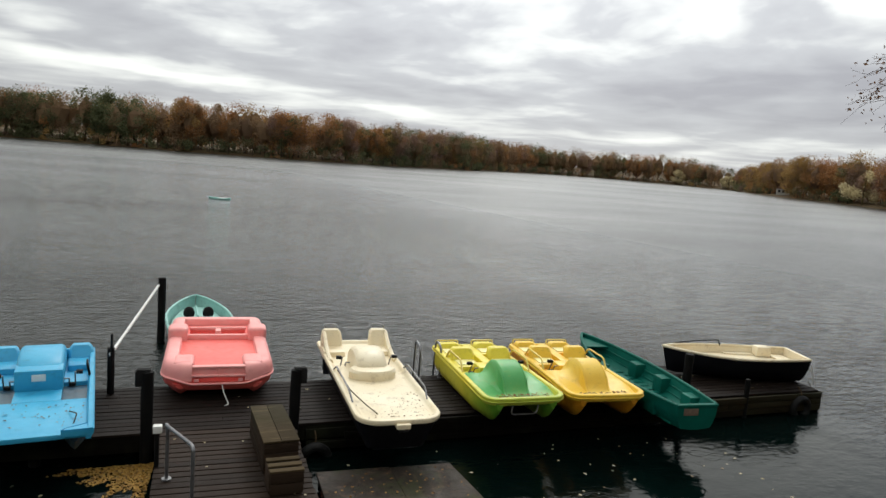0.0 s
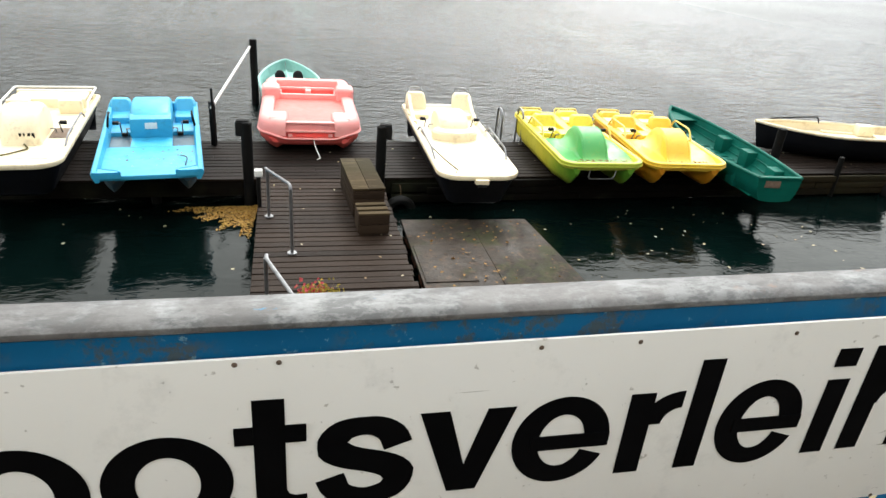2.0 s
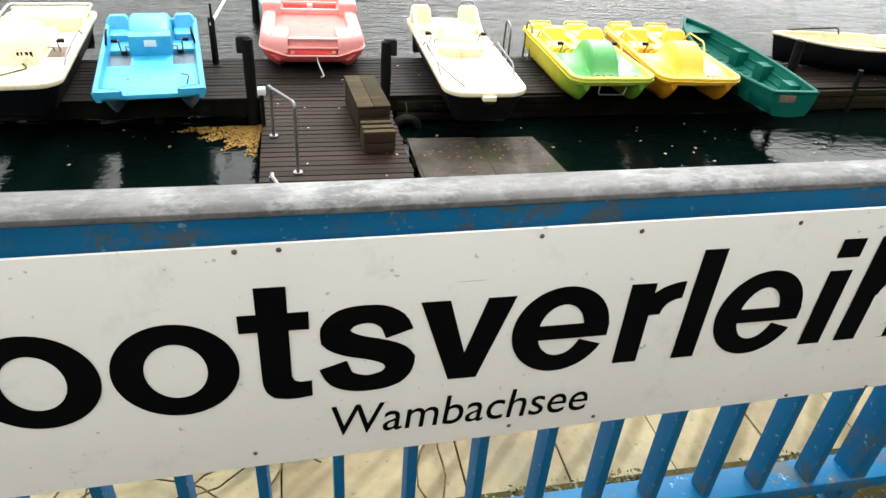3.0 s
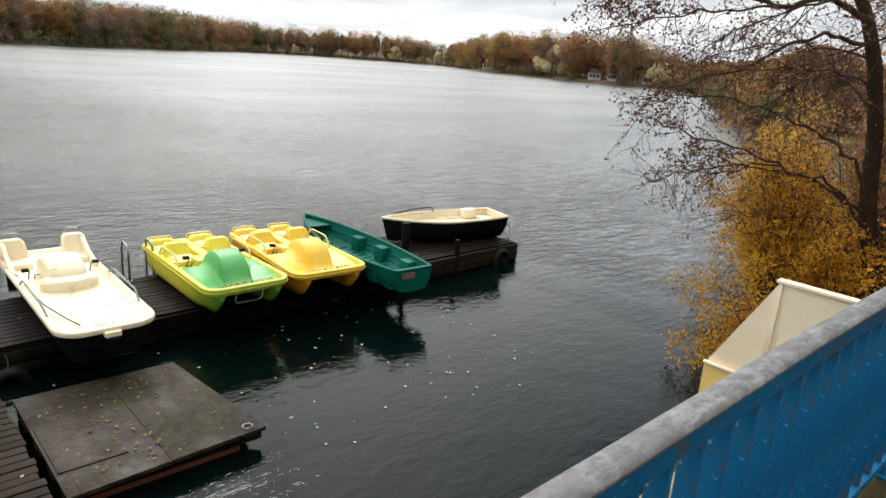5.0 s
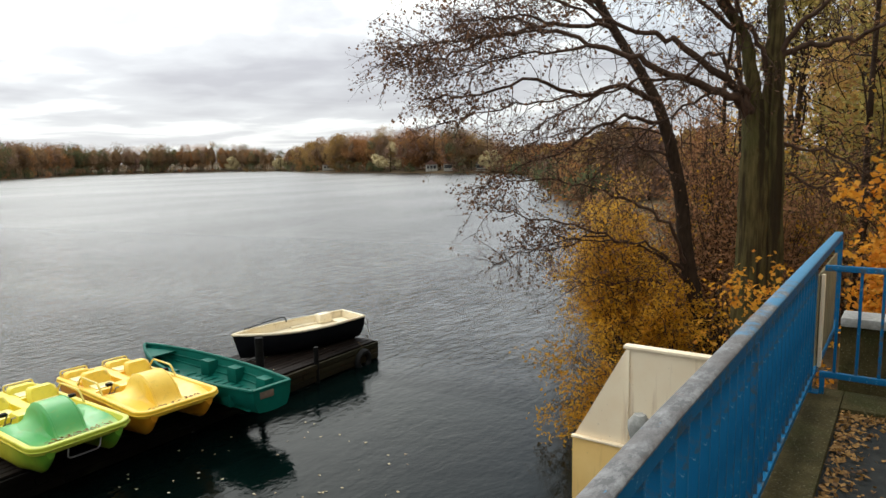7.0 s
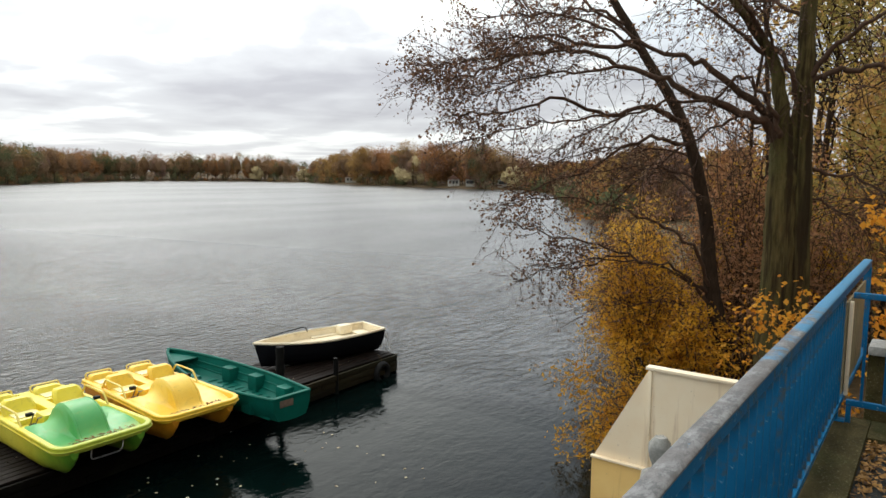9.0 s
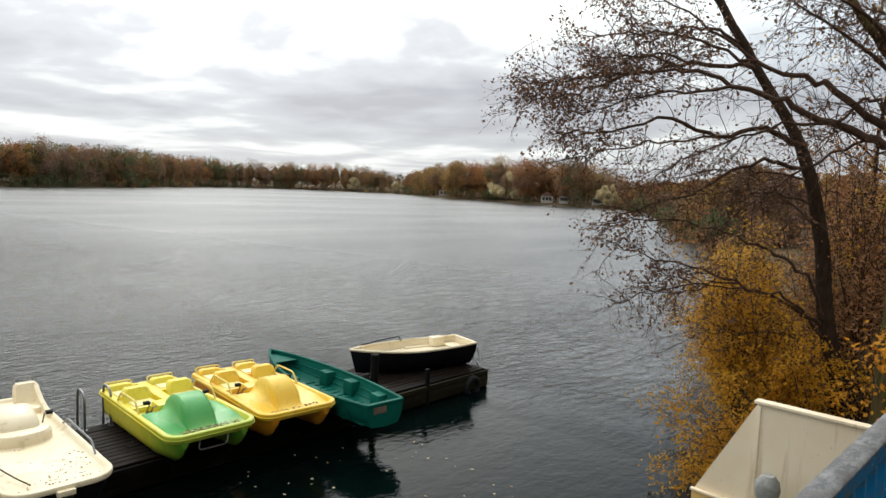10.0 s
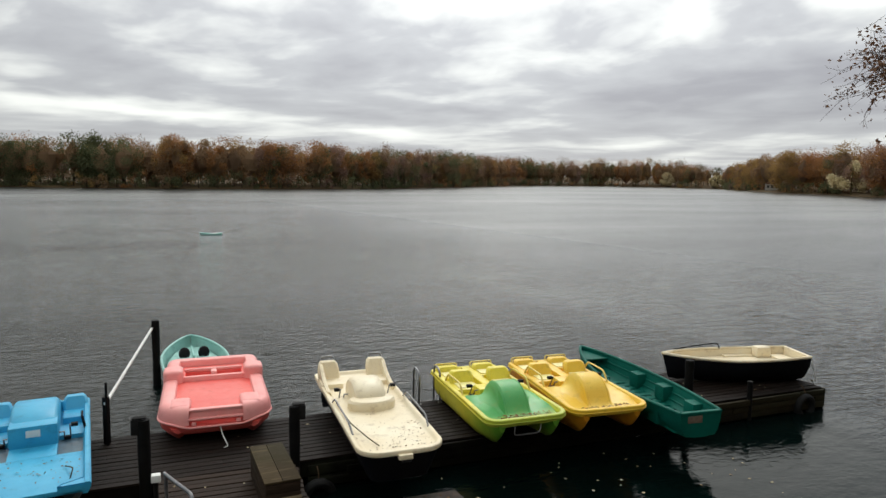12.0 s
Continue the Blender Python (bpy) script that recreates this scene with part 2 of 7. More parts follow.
def alone(ob, label, category, group="", kind=""):
    return tagged(ob, label, category, group, kind)


def block(bm, lo, hi, bevel=0.0, turn=None, segs=2):
    """A box between two corners, its edges rounded, optionally turned about its own middle or by a matrix."""
    lo, hi = Vector(lo), Vector(hi)
    made = bmesh.ops.create_cube(bm, size=1.0)
    verts = made["verts"]
    m = Matrix.Translation((lo + hi) / 2) @ (turn or Matrix()) @ Matrix.Diagonal((*(hi - lo), 1))
    bmesh.ops.transform(bm, matrix=m, verts=verts)
    if bevel:
        edges = list({e for v in verts for e in v.link_edges})
        bmesh.ops.bevel(bm, geom=edges, offset=bevel, segments=segs, profile=0.6, affect="EDGES")
    return bm


def box_of(lo, hi, bevel=0.0, turn=None, segs=2):
    return block(bmesh.new(), lo, hi, bevel, turn, segs)


def tube(bm, pts, r, sides=8, loop=False):
    """A round bar along points; r is one radius or one for each point."""
    pts = [Vector(p) for p in pts]
    n = len(pts)
    rs = r if isinstance(r, (list, tuple)) else [r] * n
    rings, side = [], None
    for i, p in enumerate(pts):
        a = pts[(i - 1) % n] if (i > 0 or loop) else p
        b = pts[(i + 1) % n] if (i < n - 1 or loop) else p
        way = (b - a).normalized() if (b - a).length > 1e-6 else Vector((0, 0, 1))
        if side is None:
            side = way.orthogonal().normalized()
        side = (side - way * side.dot(way))
        side = side.normalized() if side.length > 1e-6 else way.orthogonal().normalized()
        up = way.cross(side)
        rings.append([bm.verts.new(p + rs[i] * (math.cos(k * math.tau / sides) * side + math.sin(k * math.tau / sides) * up)) for k in range(sides)])
    for i in range(n if loop else n - 1):
        u, v = rings[i], rings[(i + 1) % n]
        for k in range(sides):
            bm.faces.new((u[k], u[(k + 1) % sides], v[(k + 1) % sides], v[k]))
    if not loop:
        bm.faces.new(rings[0][::-1])
        bm.faces.new(rings[-1])
    return bm


def bent(pts, r=0.08, n=5):
    """Points of a polyline with its corners rounded."""
    pts = [Vector(p) for p in pts]
    out = [pts[0]]
    for a, b, c in zip(pts, pts[1:], pts[2:]):
        u, w = (a - b), (c - b)
        k = min(r, u.length * 0.45, w.length * 0.45)
        p, q = b + u.normalized() * k, b + w.normalized() * k
        out += [(1 - s) ** 2 * p + 2 * s * (1 - s) * b + s * s * q for s in (i / n for i in range(n + 1))]
    return out + [pts[-1]]


def loft(bm, rings, close=True, caps=True):
    made = [[bm.verts.new(p) for p in ring] for ring in rings]
    n = len(made[0])
    for u, v in zip(made, made[1:]):
        for k in range(n if close else n - 1):
            bm.faces.new((u[k], u[(k + 1) % n], v[(k + 1) % n], v[k]))
    if caps and close:
        bm.faces.new(made[0][::-1])
        bm.faces.new(made[-1])
    return bm


def plan(w0, w1, y0, y1, r0, r1, n=6):
    """An outline seen from above, anticlockwise: half widths at the near and far ends, and corner radii there."""
    out = []
    for cx, cy, r, start in ((w0 - r0, y0 + r0, r0, -90), (w1 - r1, y1 - r1, r1, 0), (-(w1 - r1), y1 - r1, r1, 90), (-(w0 - r0), y0 + r0, r0, 180)):
        out += [(cx + r * math.cos(radians(start + 90 * i / n)), cy + r * math.sin(radians(start + 90 * i / n))) for i in range(n + 1)]
    return out


def inset(outline, d):
    """The outline moved inwards by d."""
    n, out = len(outline), []
    for i in range(n):
        a, b, c = Vector(outline[i - 1]), Vector(outline[i]), Vector(outline[(i + 1) % n])
        t = (c - a)
        t = t.normalized() if t.length else Vector((1, 0))
        out.append((b.x - d * t.y, b.y + d * t.x))
    return out


def rings_of(outline, steps, rise=None):
    """Rings for loft(): steps are pairs of inset and height; rise(x, y) is added to the height."""
    return [[(x, y, z + (rise(x, y) if rise else 0.0)) for x, y in inset(outline, d)] for d, z in steps]


def arch(bm, x0, x1, y0, y1, z0, h, n=14, round_=0.05):
    """A half-round cover over a paddle wheel, with softened ends."""
    rings = []
    for x, k in ((x0, 0.86), (x0 + round_ * 0.4, 0.95), (x0 + round_, 1.0), (x1 - round_, 1.0), (x1 - round_ * 0.4, 0.95), (x1, 0.86)):
        c, a = (y0 + y1) / 2, (y1 - y0) / 2
        rings.append([(x, c - a * k * math.cos(math.pi * i / n), z0 + h * k * math.sin(math.pi * i / n) ** 0.8) for i in range(n + 1)])
    return loft(bm, rings)


def quads(name, material, centers, sizes, turns, parent=None, bend=0.25, wide=0.6):
    """Many small leaves in one mesh: a pointed leaf of two triangles-pairs at each place."""
    c, s = np.asarray(centers, float), np.asarray(sizes, float)[:, None]
    u, w = turns
    up = np.cross(u, w)
    p = np.stack([c - u * s * 0.5, c + w * s * wide * 0.5 + up * s * bend * 0.3, c + u * s * 0.5, c - w * s * wide * 0.5 + up * s * bend * 0.3], 1).reshape(-1, 3)
    k = np.arange(len(c))[:, None] * 4
    faces = np.concatenate([k + [0, 1, 2], k + [0, 2, 3]], 1).reshape(-1, 3)
    me = bpy.data.meshes.new(name)
    me.from_pydata(p.tolist(), [], faces.tolist())
    me.materials.append(material)
    ob = new(name, me)
    ob.parent = parent
    return ob


def random_turns(n, rng, flat=0.0):
    """Random leaf directions; flat 1 lays the leaves level."""
    u = rng.normal(size=(n, 3))
    u[:, 2] *= 1 - flat
    u /= np.linalg.norm(u, axis=1, keepdims=True)
    w = rng.normal(size=(n, 3))
    w[:, 2] *= 1 - flat
    w -= u * (u * w).sum(1, keepdims=True)
    w /= np.linalg.norm(w, axis=1, keepdims=True)
    return u, w


class Wood:
    """Gathers tapering branches as three- to seven-sided tubes, and the places where leaves sit."""

    def __init__(self, seed):
        self.rng, self.v, self.f, self.leaves = np.random.default_rng(seed), [], [], []

    def limb(self, pts, radii, sides):
        base, n = len(self.v), len(pts)
        side = None
        for i, p in enumerate(pts):
            way = (pts[min(i + 1, n - 1)] - pts[max(i - 1, 0)])
            way = way / (np.linalg.norm(way) + 1e-9)
            ref = np.array([0.0, 0.0, 1.0]) if abs(way[2]) < 0.9 else np.array([1.0, 0.0, 0.0])
            a = np.cross(way, ref)
            a /= np.linalg.norm(a)
            b = np.cross(way, a)
            for k in range(sides):
                t = k * math.tau / sides
                self.v.append(p + radii[i] * (math.cos(t) * a + math.sin(t) * b))
        for i in range(n - 1):
            for k in range(sides):
                j = (k + 1) % sides
                self.f.append((base + i * sides + k, base + i * sides + j, base + (i + 1) * sides + j, base + (i + 1) * sides + k))

    def smooth(self, pts, steps=4):
        """A Catmull-Rom line through points."""
        p = [np.array(q, float) for q in pts]
        p = [2 * p[0] - p[1]] + p + [2 * p[-1] - p[-2]]
        out = []
        for a, b, c, d in zip(p, p[1:], p[2:], p[3:]):
            for i in range(steps):
                t = i / steps
                out.append(0.5 * (2 * b + (c - a) * t + (2 * a - 5 * b + 4 * c - d) * t * t + (3 * b - a - 3 * c + d) * t ** 3))
        return out + [p[-2]]

    def main(self, pts, r0, r1, sides=8, wobble=0.03):
        line = self.smooth(pts)
        n = len(line)
        line = [q + self.rng.normal(size=3) * wobble * (0 < i < n - 1) for i, q in enumerate(line)]
        self.limb(line, [r0 + (r1 - r0) * (i / (n - 1)) ** 0.8 for i in range(n)], sides)
        return line

    def sprout(self, start, way, length, r, level, droop=0.0, spread=0.8, kids=5, leaf=1.0):
        """A side branch with its own side branches; leaves sit along the thinnest ones."""
        n = 5 if level else 4
        p, pts = np.array(start, float), [np.array(start, float)]
        w = np.array(way, float)
        w /= np.linalg.norm(w)
        for i in range(n):
            w = w + self.rng.normal(size=3) * 0.22 + (0, 0, -droop * 0.18 + (0.10 if i > n * 0.6 and droop > 0 else 0))
            w /= np.linalg.norm(w)
            p = p + w * length / n
            pts.append(p)
        self.limb(pts, [max(r * (1 - 0.8 * i / n), 0.0022) for i in range(n + 1)], 4 if level > 1 else 3)
        if level == 0:
            for q in pts[1:]:
                if self.rng.random() < leaf:
                    self.leaves.append(q + self.rng.normal(size=3) * 0.035)
            return
        for k in range(kids):
            t = 0.25 + 0.75 * (k + self.rng.random()) / kids
            i = min(int(t * n), n - 1)
            q = pts[i] + (pts[i + 1] - pts[i]) * (t * n - i)
            d = (pts[i + 1] - pts[i])
            d = d / np.linalg.norm(d) + self.rng.normal(size=3) * spread * 0.7
            self.sprout(q, d, length * self.rng.uniform(0.35, 0.6), r * 0.5, level - 1, droop, spread, kids, leaf)

    def along(self, line, count, length, r, level, droop, kids, spread=0.9, first=0.2, leaf=1.0, bias=(0, 0, 0)):
        n = len(line) - 1
        for k in range(count):
            t = first + (1 - first) * (k + self.rng.random()) / count
            i = min(int(t * n), n - 1)
            q = line[i] + (line[i + 1] - line[i]) * (t * n - i)
            d = line[i + 1] - line[i]
            d = d / np.linalg.norm(d) * 0.8 + self.rng.normal(size=3) * spread + np.array(bias)
            self.sprout(q, d, length * self.rng.uniform(0.6, 1.2), r, level, droop, 0.9, kids, leaf)

    def mesh(self, name, material, parent=None):
        me = bpy.data.meshes.new(name)
        me.from_pydata([tuple(map(float, q)) for q in self.v], [], self.f)
        me.shade_smooth()
        me.materials.append(material)
        ob = new(name, me)
        ob.parent = parent
        return ob

    def crown(self, name, material, size, per=1, parent=None, jitter=0.05, wide=0.6, flat=0.2):
        c = np.repeat(np.array(self.leaves), per, 0)
        c = c + self.rng.normal(size=c.shape) * jitter
        s = size * self.rng.uniform(0.6, 1.25, len(c))
        return quads(name, material, c, s, random_turns(len(c), self.rng, flat), parent, 0.3, wide)


# ---- paints and surfaces ----
BOARD = wet_wood("wet_dark_boards", (0.0058, 0.0038, 0.0030), (0.0150, 0.0100, 0.0080), 0.65)
BOARD_WORN = wet_wood("worn_pier_boards", (0.0108, 0.0064, 0.0046), (0.031, 0.0195, 0.0135), 0.62)
# near-black: the shade on the dock face is put into this colour
TIMBER = wet_wood("shade_dark_timber", (0.0016, 0.0013, 0.0011), (0.0052, 0.004, 0.003), 0.85)
OLD_TIMBER = wet_wood("old_olive_timber", (0.009, 0.0072, 0.0038), (0.030, 0.024, 0.013), 0.8)
CRATE = wet_wood("weathered_crate_wood", (0.038, 0.026, 0.013), (0.085, 0.061, 0.033), 0.8)
CHEST_SIDE = wet_wood("wet_chest_boards", (0.015, 0.009, 0.006), (0.040, 0.026, 0.017), 0.8)
POST = plain("black_post", (0.0021, 0.0021, 0.0024), (0.0072, 0.0066, 0.006), 6, 0.75, spec=0.15)
STEEL = plain("dull_steel", (0.17, 0.17, 0.18), (0.33, 0.33, 0.34), 12, 0.42, 0.85, 0.1, 0.002)
WHITE_BAR = plain("white_bar_paint", (0.7, 0.69, 0.66), (0.8, 0.8, 0.78), 10, 0.45)
RUBBER = plain("black_rubber", (0.006, 0.006, 0.0065), (0.018, 0.018, 0.018), 14, 0.65, spec=0.15)


def mossy_concrete():
    """Old kerb concrete: grit, moss in the damp patches, dark wet stains."""
    n = Nodes("mossy_concrete")
    base = n.mix(n.ramp(n.noise(4, 8, 0.7), 0.35, 0.65), (0.026, 0.022, 0.007), (0.062, 0.050, 0.020))
    base = n.mix(n.math("MULTIPLY", n.ramp(n.noise(1.8, 6, 0.7), 0.5, 0.62), 0.75), base, (0.026, 0.030, 0.008))
    base = n.mix(n.math("MULTIPLY", n.ramp(n.noise(60, 3), 0.60, 0.68), 0.7), base, (0.16, 0.14, 0.09))
    base = n.mix(n.math("MULTIPLY", n.ramp(n.noise(42, 3, 0.6), 0.60, 0.68), 0.7), base, (0.010, 0.009, 0.005))
    n.bump(n.math("ADD", n.noise(12, 8, 0.7), n.noise(70, 3)), 0.7, 0.012)
    return n.done(base, 0.85, Specular_IOR_Level=0.12)


CONCRETE = mossy_concrete()
ASPHALT = plain("wet_asphalt", (0.008, 0.010, 0.010), (0.020, 0.022, 0.020), 14, 0.6, 0.0, 0.5, 0.008, spec=0.22)
EARTH = plain("leaf_mould_earth", (0.06, 0.042, 0.022), (0.13, 0.085, 0.04), 3, 0.95, 0.0, 0.6, 0.05, spec=0.2)
def cream_paint(name, a, b):
    """Cream paint with rust runs that start under the cap."""
    n = Nodes(name)
    base = n.mix(n.ramp(n.noise(2.2, 5), 0.3, 0.7), a, b)
    runs = n.ramp(n.noise(7.0, 4, 0.6, (1, 1.6, 0.12)), 0.58, 0.72)
    base = n.mix(n.math("MULTIPLY", runs, 0.35), base, (0.36, 0.20, 0.09))
    base = n.mix(n.math("MULTIPLY", n.ramp(n.noise(28, 4), 0.66, 0.72), 0.4), base, (0.30, 0.22, 0.13))
    n.bump(n.noise(20, 4), 0.12, 0.003)
    return n.done(base, 0.5)


YELLOWED = cream_paint("yellowed_cream_panel", (0.72, 0.46, 0.15), (0.80, 0.55, 0.21))
CREAM = cream_paint("cream_painted_panel", (0.87, 0.71, 0.50), (0.92, 0.80, 0.61))


def roof_sheet():
    """Weathered tan sheeting: slanting ripples, grey and brown water stains, specks."""
    n = Nodes("tan_roof_sheet")
    slant = n.math("ADD", n.math("MULTIPLY", n.axis(0), 1.0), n.math("ADD", n.math("MULTIPLY", n.axis(1), -0.9), n.math("MULTIPLY", n.noise(1.5, 3), 0.12)))
    ripple = n.math("SINE", n.math("MULTIPLY", slant, 38.0))
    base = n.mix(n.ramp(n.noise(2.2, 6, 0.6), 0.3, 0.7), (0.155, 0.128, 0.066), (0.27, 0.225, 0.125))
    base = n.mix(n.math("MULTIPLY", n.ramp(n.noise(3.4, 6, 0.7, (1, 0.4, 1)), 0.48, 0.66), 0.6), base, (0.10, 0.092, 0.068))
    base = n.mix(n.math("MULTIPLY", n.ramp(n.noise(1.3, 5, 0.65), 0.52, 0.66), 0.5), base, (0.13, 0.08, 0.04))
    base = n.mix(n.math("MULTIPLY", n.ramp(n.noise(45, 3), 0.66, 0.72), 0.6), base, (0.07, 0.05, 0.03))
    n.bump(n.math("ADD", ripple, n.math("MULTIPLY", n.noise(20, 5), 0.5)), 0.8, 0.010)
    return n.done(base, 0.6, Specular_IOR_Level=0.3)


TAN = roof_sheet()
STONE = plain("grey_stone", (0.22, 0.22, 0.21), (0.40, 0.40, 0.38), 22, 0.85, 0.0, 0.5, 0.008)


def olive_bark():
    """Smooth old bark: olive algae, fine ridges along the stem, groove shade painted as dark streaks."""
    n = Nodes("olive_brown_bark")
    ridge = n.noise(7, 6, 0.6, (2.5, 2.5, 0.4))
    base = n.mix(n.ramp(ridge, 0.3, 0.72), (0.044, 0.034, 0.012), (0.150, 0.115, 0.045))
    base = n.mix(n.math("MULTIPLY", n.ramp(n.noise(1.3, 4), 0.45, 0.65), 0.5), base, (0.085, 0.085, 0.028))
    # long dark streaks paint in the shade of the groove between the stems
    runs = n.ramp(n.noise(2.1, 4, 0.55, (2.2, 2.2, 0.10), None, 0.3), 0.50, 0.60)
    base = n.mix(n.math("MULTIPLY", runs, 0.85), base, (0.020, 0.012, 0.007))
    n.bump(n.math("ADD", n.noise(26, 5, 0.6, (2.5, 2.5, 0.4)), ridge), 0.9, 0.03)
    return n.done(base, 0.9, Specular_IOR_Level=0.15)


BARK = olive_bark()
STEM = plain("brown_stems", (0.06, 0.040, 0.022), (0.12, 0.08, 0.045), 12, 0.9, 0.0, 0.3, 0.004, spec=0.15)
TWIG = plain("red_brown_twigs", (0.050, 0.030, 0.021), (0.115, 0.069, 0.046), 12, 0.9, 0.0, 0.3, 0.004, spec=0.15)
BARK_DARK = plain("dark_wet_bark", (0.022, 0.014, 0.009), (0.066, 0.041, 0.026), 9, 0.9, 0.0, 0.6, 0.02, (2, 2, 0.5), spec=0.15)


def rail_blue():
    n = Nodes("chipped_blue_paint")
    base = n.mix(n.ramp(n.noise(3, 4), 0.3, 0.7), (0.001, 0.080, 0.195), (0.002, 0.116, 0.265))
    chips = n.ramp(n.noise(30, 6, 0.75), 0.62, 0.65)
    base = n.mix(n.math("MULTIPLY", chips, 0.75), base, (0.22, 0.36, 0.42))
    rust = n.math("MULTIPLY", n.ramp(n.noise(16, 8, 0.75), 0.50, 0.57), n.ramp(n.noise(3.3, 3), 0.46, 0.56))
    base = n.mix(n.math("MULTIPLY", rust, 0.75), base, (0.075, 0.075, 0.055))
    n.bump(n.math("SUBTRACT", n.noise(30, 5), n.math("MULTIPLY", rust, 1.2)), 0.3, 0.003)
    return n.done(base, 0.55, Specular_IOR_Level=0.2)


def rail_top():
    """Bare weathered metal and old paint on the top of the rail; blue survives towards its far end."""
    n = Nodes("worn_rail_top")
    flake = n.noise(34, 8, 0.72, (0.6, 1.2, 1), None, 0.25)
    grey = n.mix(n.ramp(flake, 0.45, 0.55), (0.100, 0.100, 0.102), (0.19, 0.19, 0.193))
    grey = n.mix(n.ramp(n.noise(13, 9, 0.78, (0.6, 1.4, 1), None, 0.15), 0.50, 0.66), grey, (0.27, 0.272, 0.275))
    dull = n.ramp(n.noise(5.5, 8, 0.72), 0.48, 0.57)
    grey = n.mix(n.math("MULTIPLY", dull, 0.6), grey, (0.11, 0.10, 0.098))
    rust = n.ramp(n.noise(5.2, 6, 0.7), 0.61, 0.68)
    grey = n.mix(n.math("MULTIPLY", rust, 0.55), grey, (0.25, 0.13, 0.08))
    blue = n.ramp(n.math("ADD", n.math("MULTIPLY", n.axis(0), 0.13), n.noise(6, 6, 0.7)), 1.14, 1.28)
    dab = n.ramp(n.noise(7.5, 6, 0.75, (1, 2, 1)), 0.65, 0.68)
    grey = n.mix(n.math("MAXIMUM", n.math("MULTIPLY", blue, 0.85), n.math("MULTIPLY", dab, 0.8)), grey, (0.04, 0.20, 0.36))
    n.bump(n.math("ADD", flake, n.noise(60, 4)), 0.35, 0.003)
    return n.done(grey, n.math("ADD", n.math("MULTIPLY", flake, 0.3), 0.38), Specular_IOR_Level=0.3)


def sign_white():
    n = Nodes("sign_white")
    base = n.mix(n.ramp(n.noise(1.7, 4), 0.3, 0.75), (0.755, 0.735, 0.70), (0.815, 0.80, 0.775))
    base = n.mix(n.math("MULTIPLY", n.ramp(n.noise(6, 7, 0.75), 0.56, 0.76), 0.30), base, (0.36, 0.36, 0.34))
    base = n.mix(n.math("MULTIPLY", n.ramp(n.noise(48, 3), 0.70, 0.74), 0.5), base, (0.2, 0.17, 0.13))
    scratch = n.math("MULTIPLY", n.ramp(n.noise(7, 3, 0.5, (1.6, 1, 26), None, 0.4), 0.70, 0.73), n.ramp(n.noise(2.4, 2), 0.56, 0.62))
    base = n.mix(n.math("MULTIPLY", scratch, 0.7), base, (0.22, 0.20, 0.17))
    return n.done(base, 0.6, Specular_IOR_Level=0.25)


BLUE, RAIL_TOP, SIGN = rail_blue(), rail_top(), sign_white()
BLACK = plain("sign_black", (0.0012, 0.0012, 0.0016), (0.003, 0.003, 0.0035), 9, 0.7, 0.0, 0.05, spec=0.05)
SCREW = plain("rusty_screw", (0.07, 0.045, 0.03), (0.16, 0.11, 0.08), 60, 0.7)


# ---- ground, lake, terrace ----
SHORE = [(-60, -1), (-9, 1.35), (9.2, 1.35), (10.5, 3.0), (13.0, 4.2), (16.5, 5.2), (24, 8), (45, 18), (90, 42), (150, 75), (186, 105), (186, 128), (190, 150), (200, 172),
         (205, 198), (224, 235), (240, 262), (238, 300), (214, 328), (170, 322), (130, 286), (98, 250), (64, 222), (26, 206), (-5, 203), (-26, 209), (-47, 216), (-90, 205), (-130, 140), (-110, 50)]


def inland(px, py):
    """How far points lie outside the lake (negative: on the water)."""
    a = np.array(SHORE, float)
    b = np.roll(a, -1, 0)
    best, inside = np.full(px.shape, 1e9), np.zeros(px.shape, bool)
    for (ax, ay), (bx, by) in zip(a, b):
        dx, dy = bx - ax, by - ay
        t = np.clip(((px - ax) * dx + (py - ay) * dy) / (dx * dx + dy * dy), 0, 1)
        best = np.minimum(best, np.hypot(px - ax - t * dx, py - ay - t * dy))
        cross = (ay > py) != (by > py)
        inside ^= cross & (px < dx * (py - ay) / (dy if dy else 1e-9) + ax)
    return np.where(inside, -best, best)


def ground_height(px, py):
    d = inland(px, py)
    near = np.clip(1 - np.hypot(px - 8, py + 2) / 60, 0, 1)
    bank = np.clip(d / 2.2, -1, 1) * 0.45 + np.clip(d / 9, 0, 1) * (0.7 + 1.5 * near) + np.clip((d - 20) / 300, 0, 1) * 4
    bumps = 0.12 * np.sin(px * 0.7 + 1.3 * np.sin(py * 0.31)) * np.sin(py * 0.53 + 0.7 * np.sin(px * 0.4))
    return np.where(d < 0, np.maximum(d * 0.25, -2.5), bank + bumps * np.clip(d / 3, 0, 1))


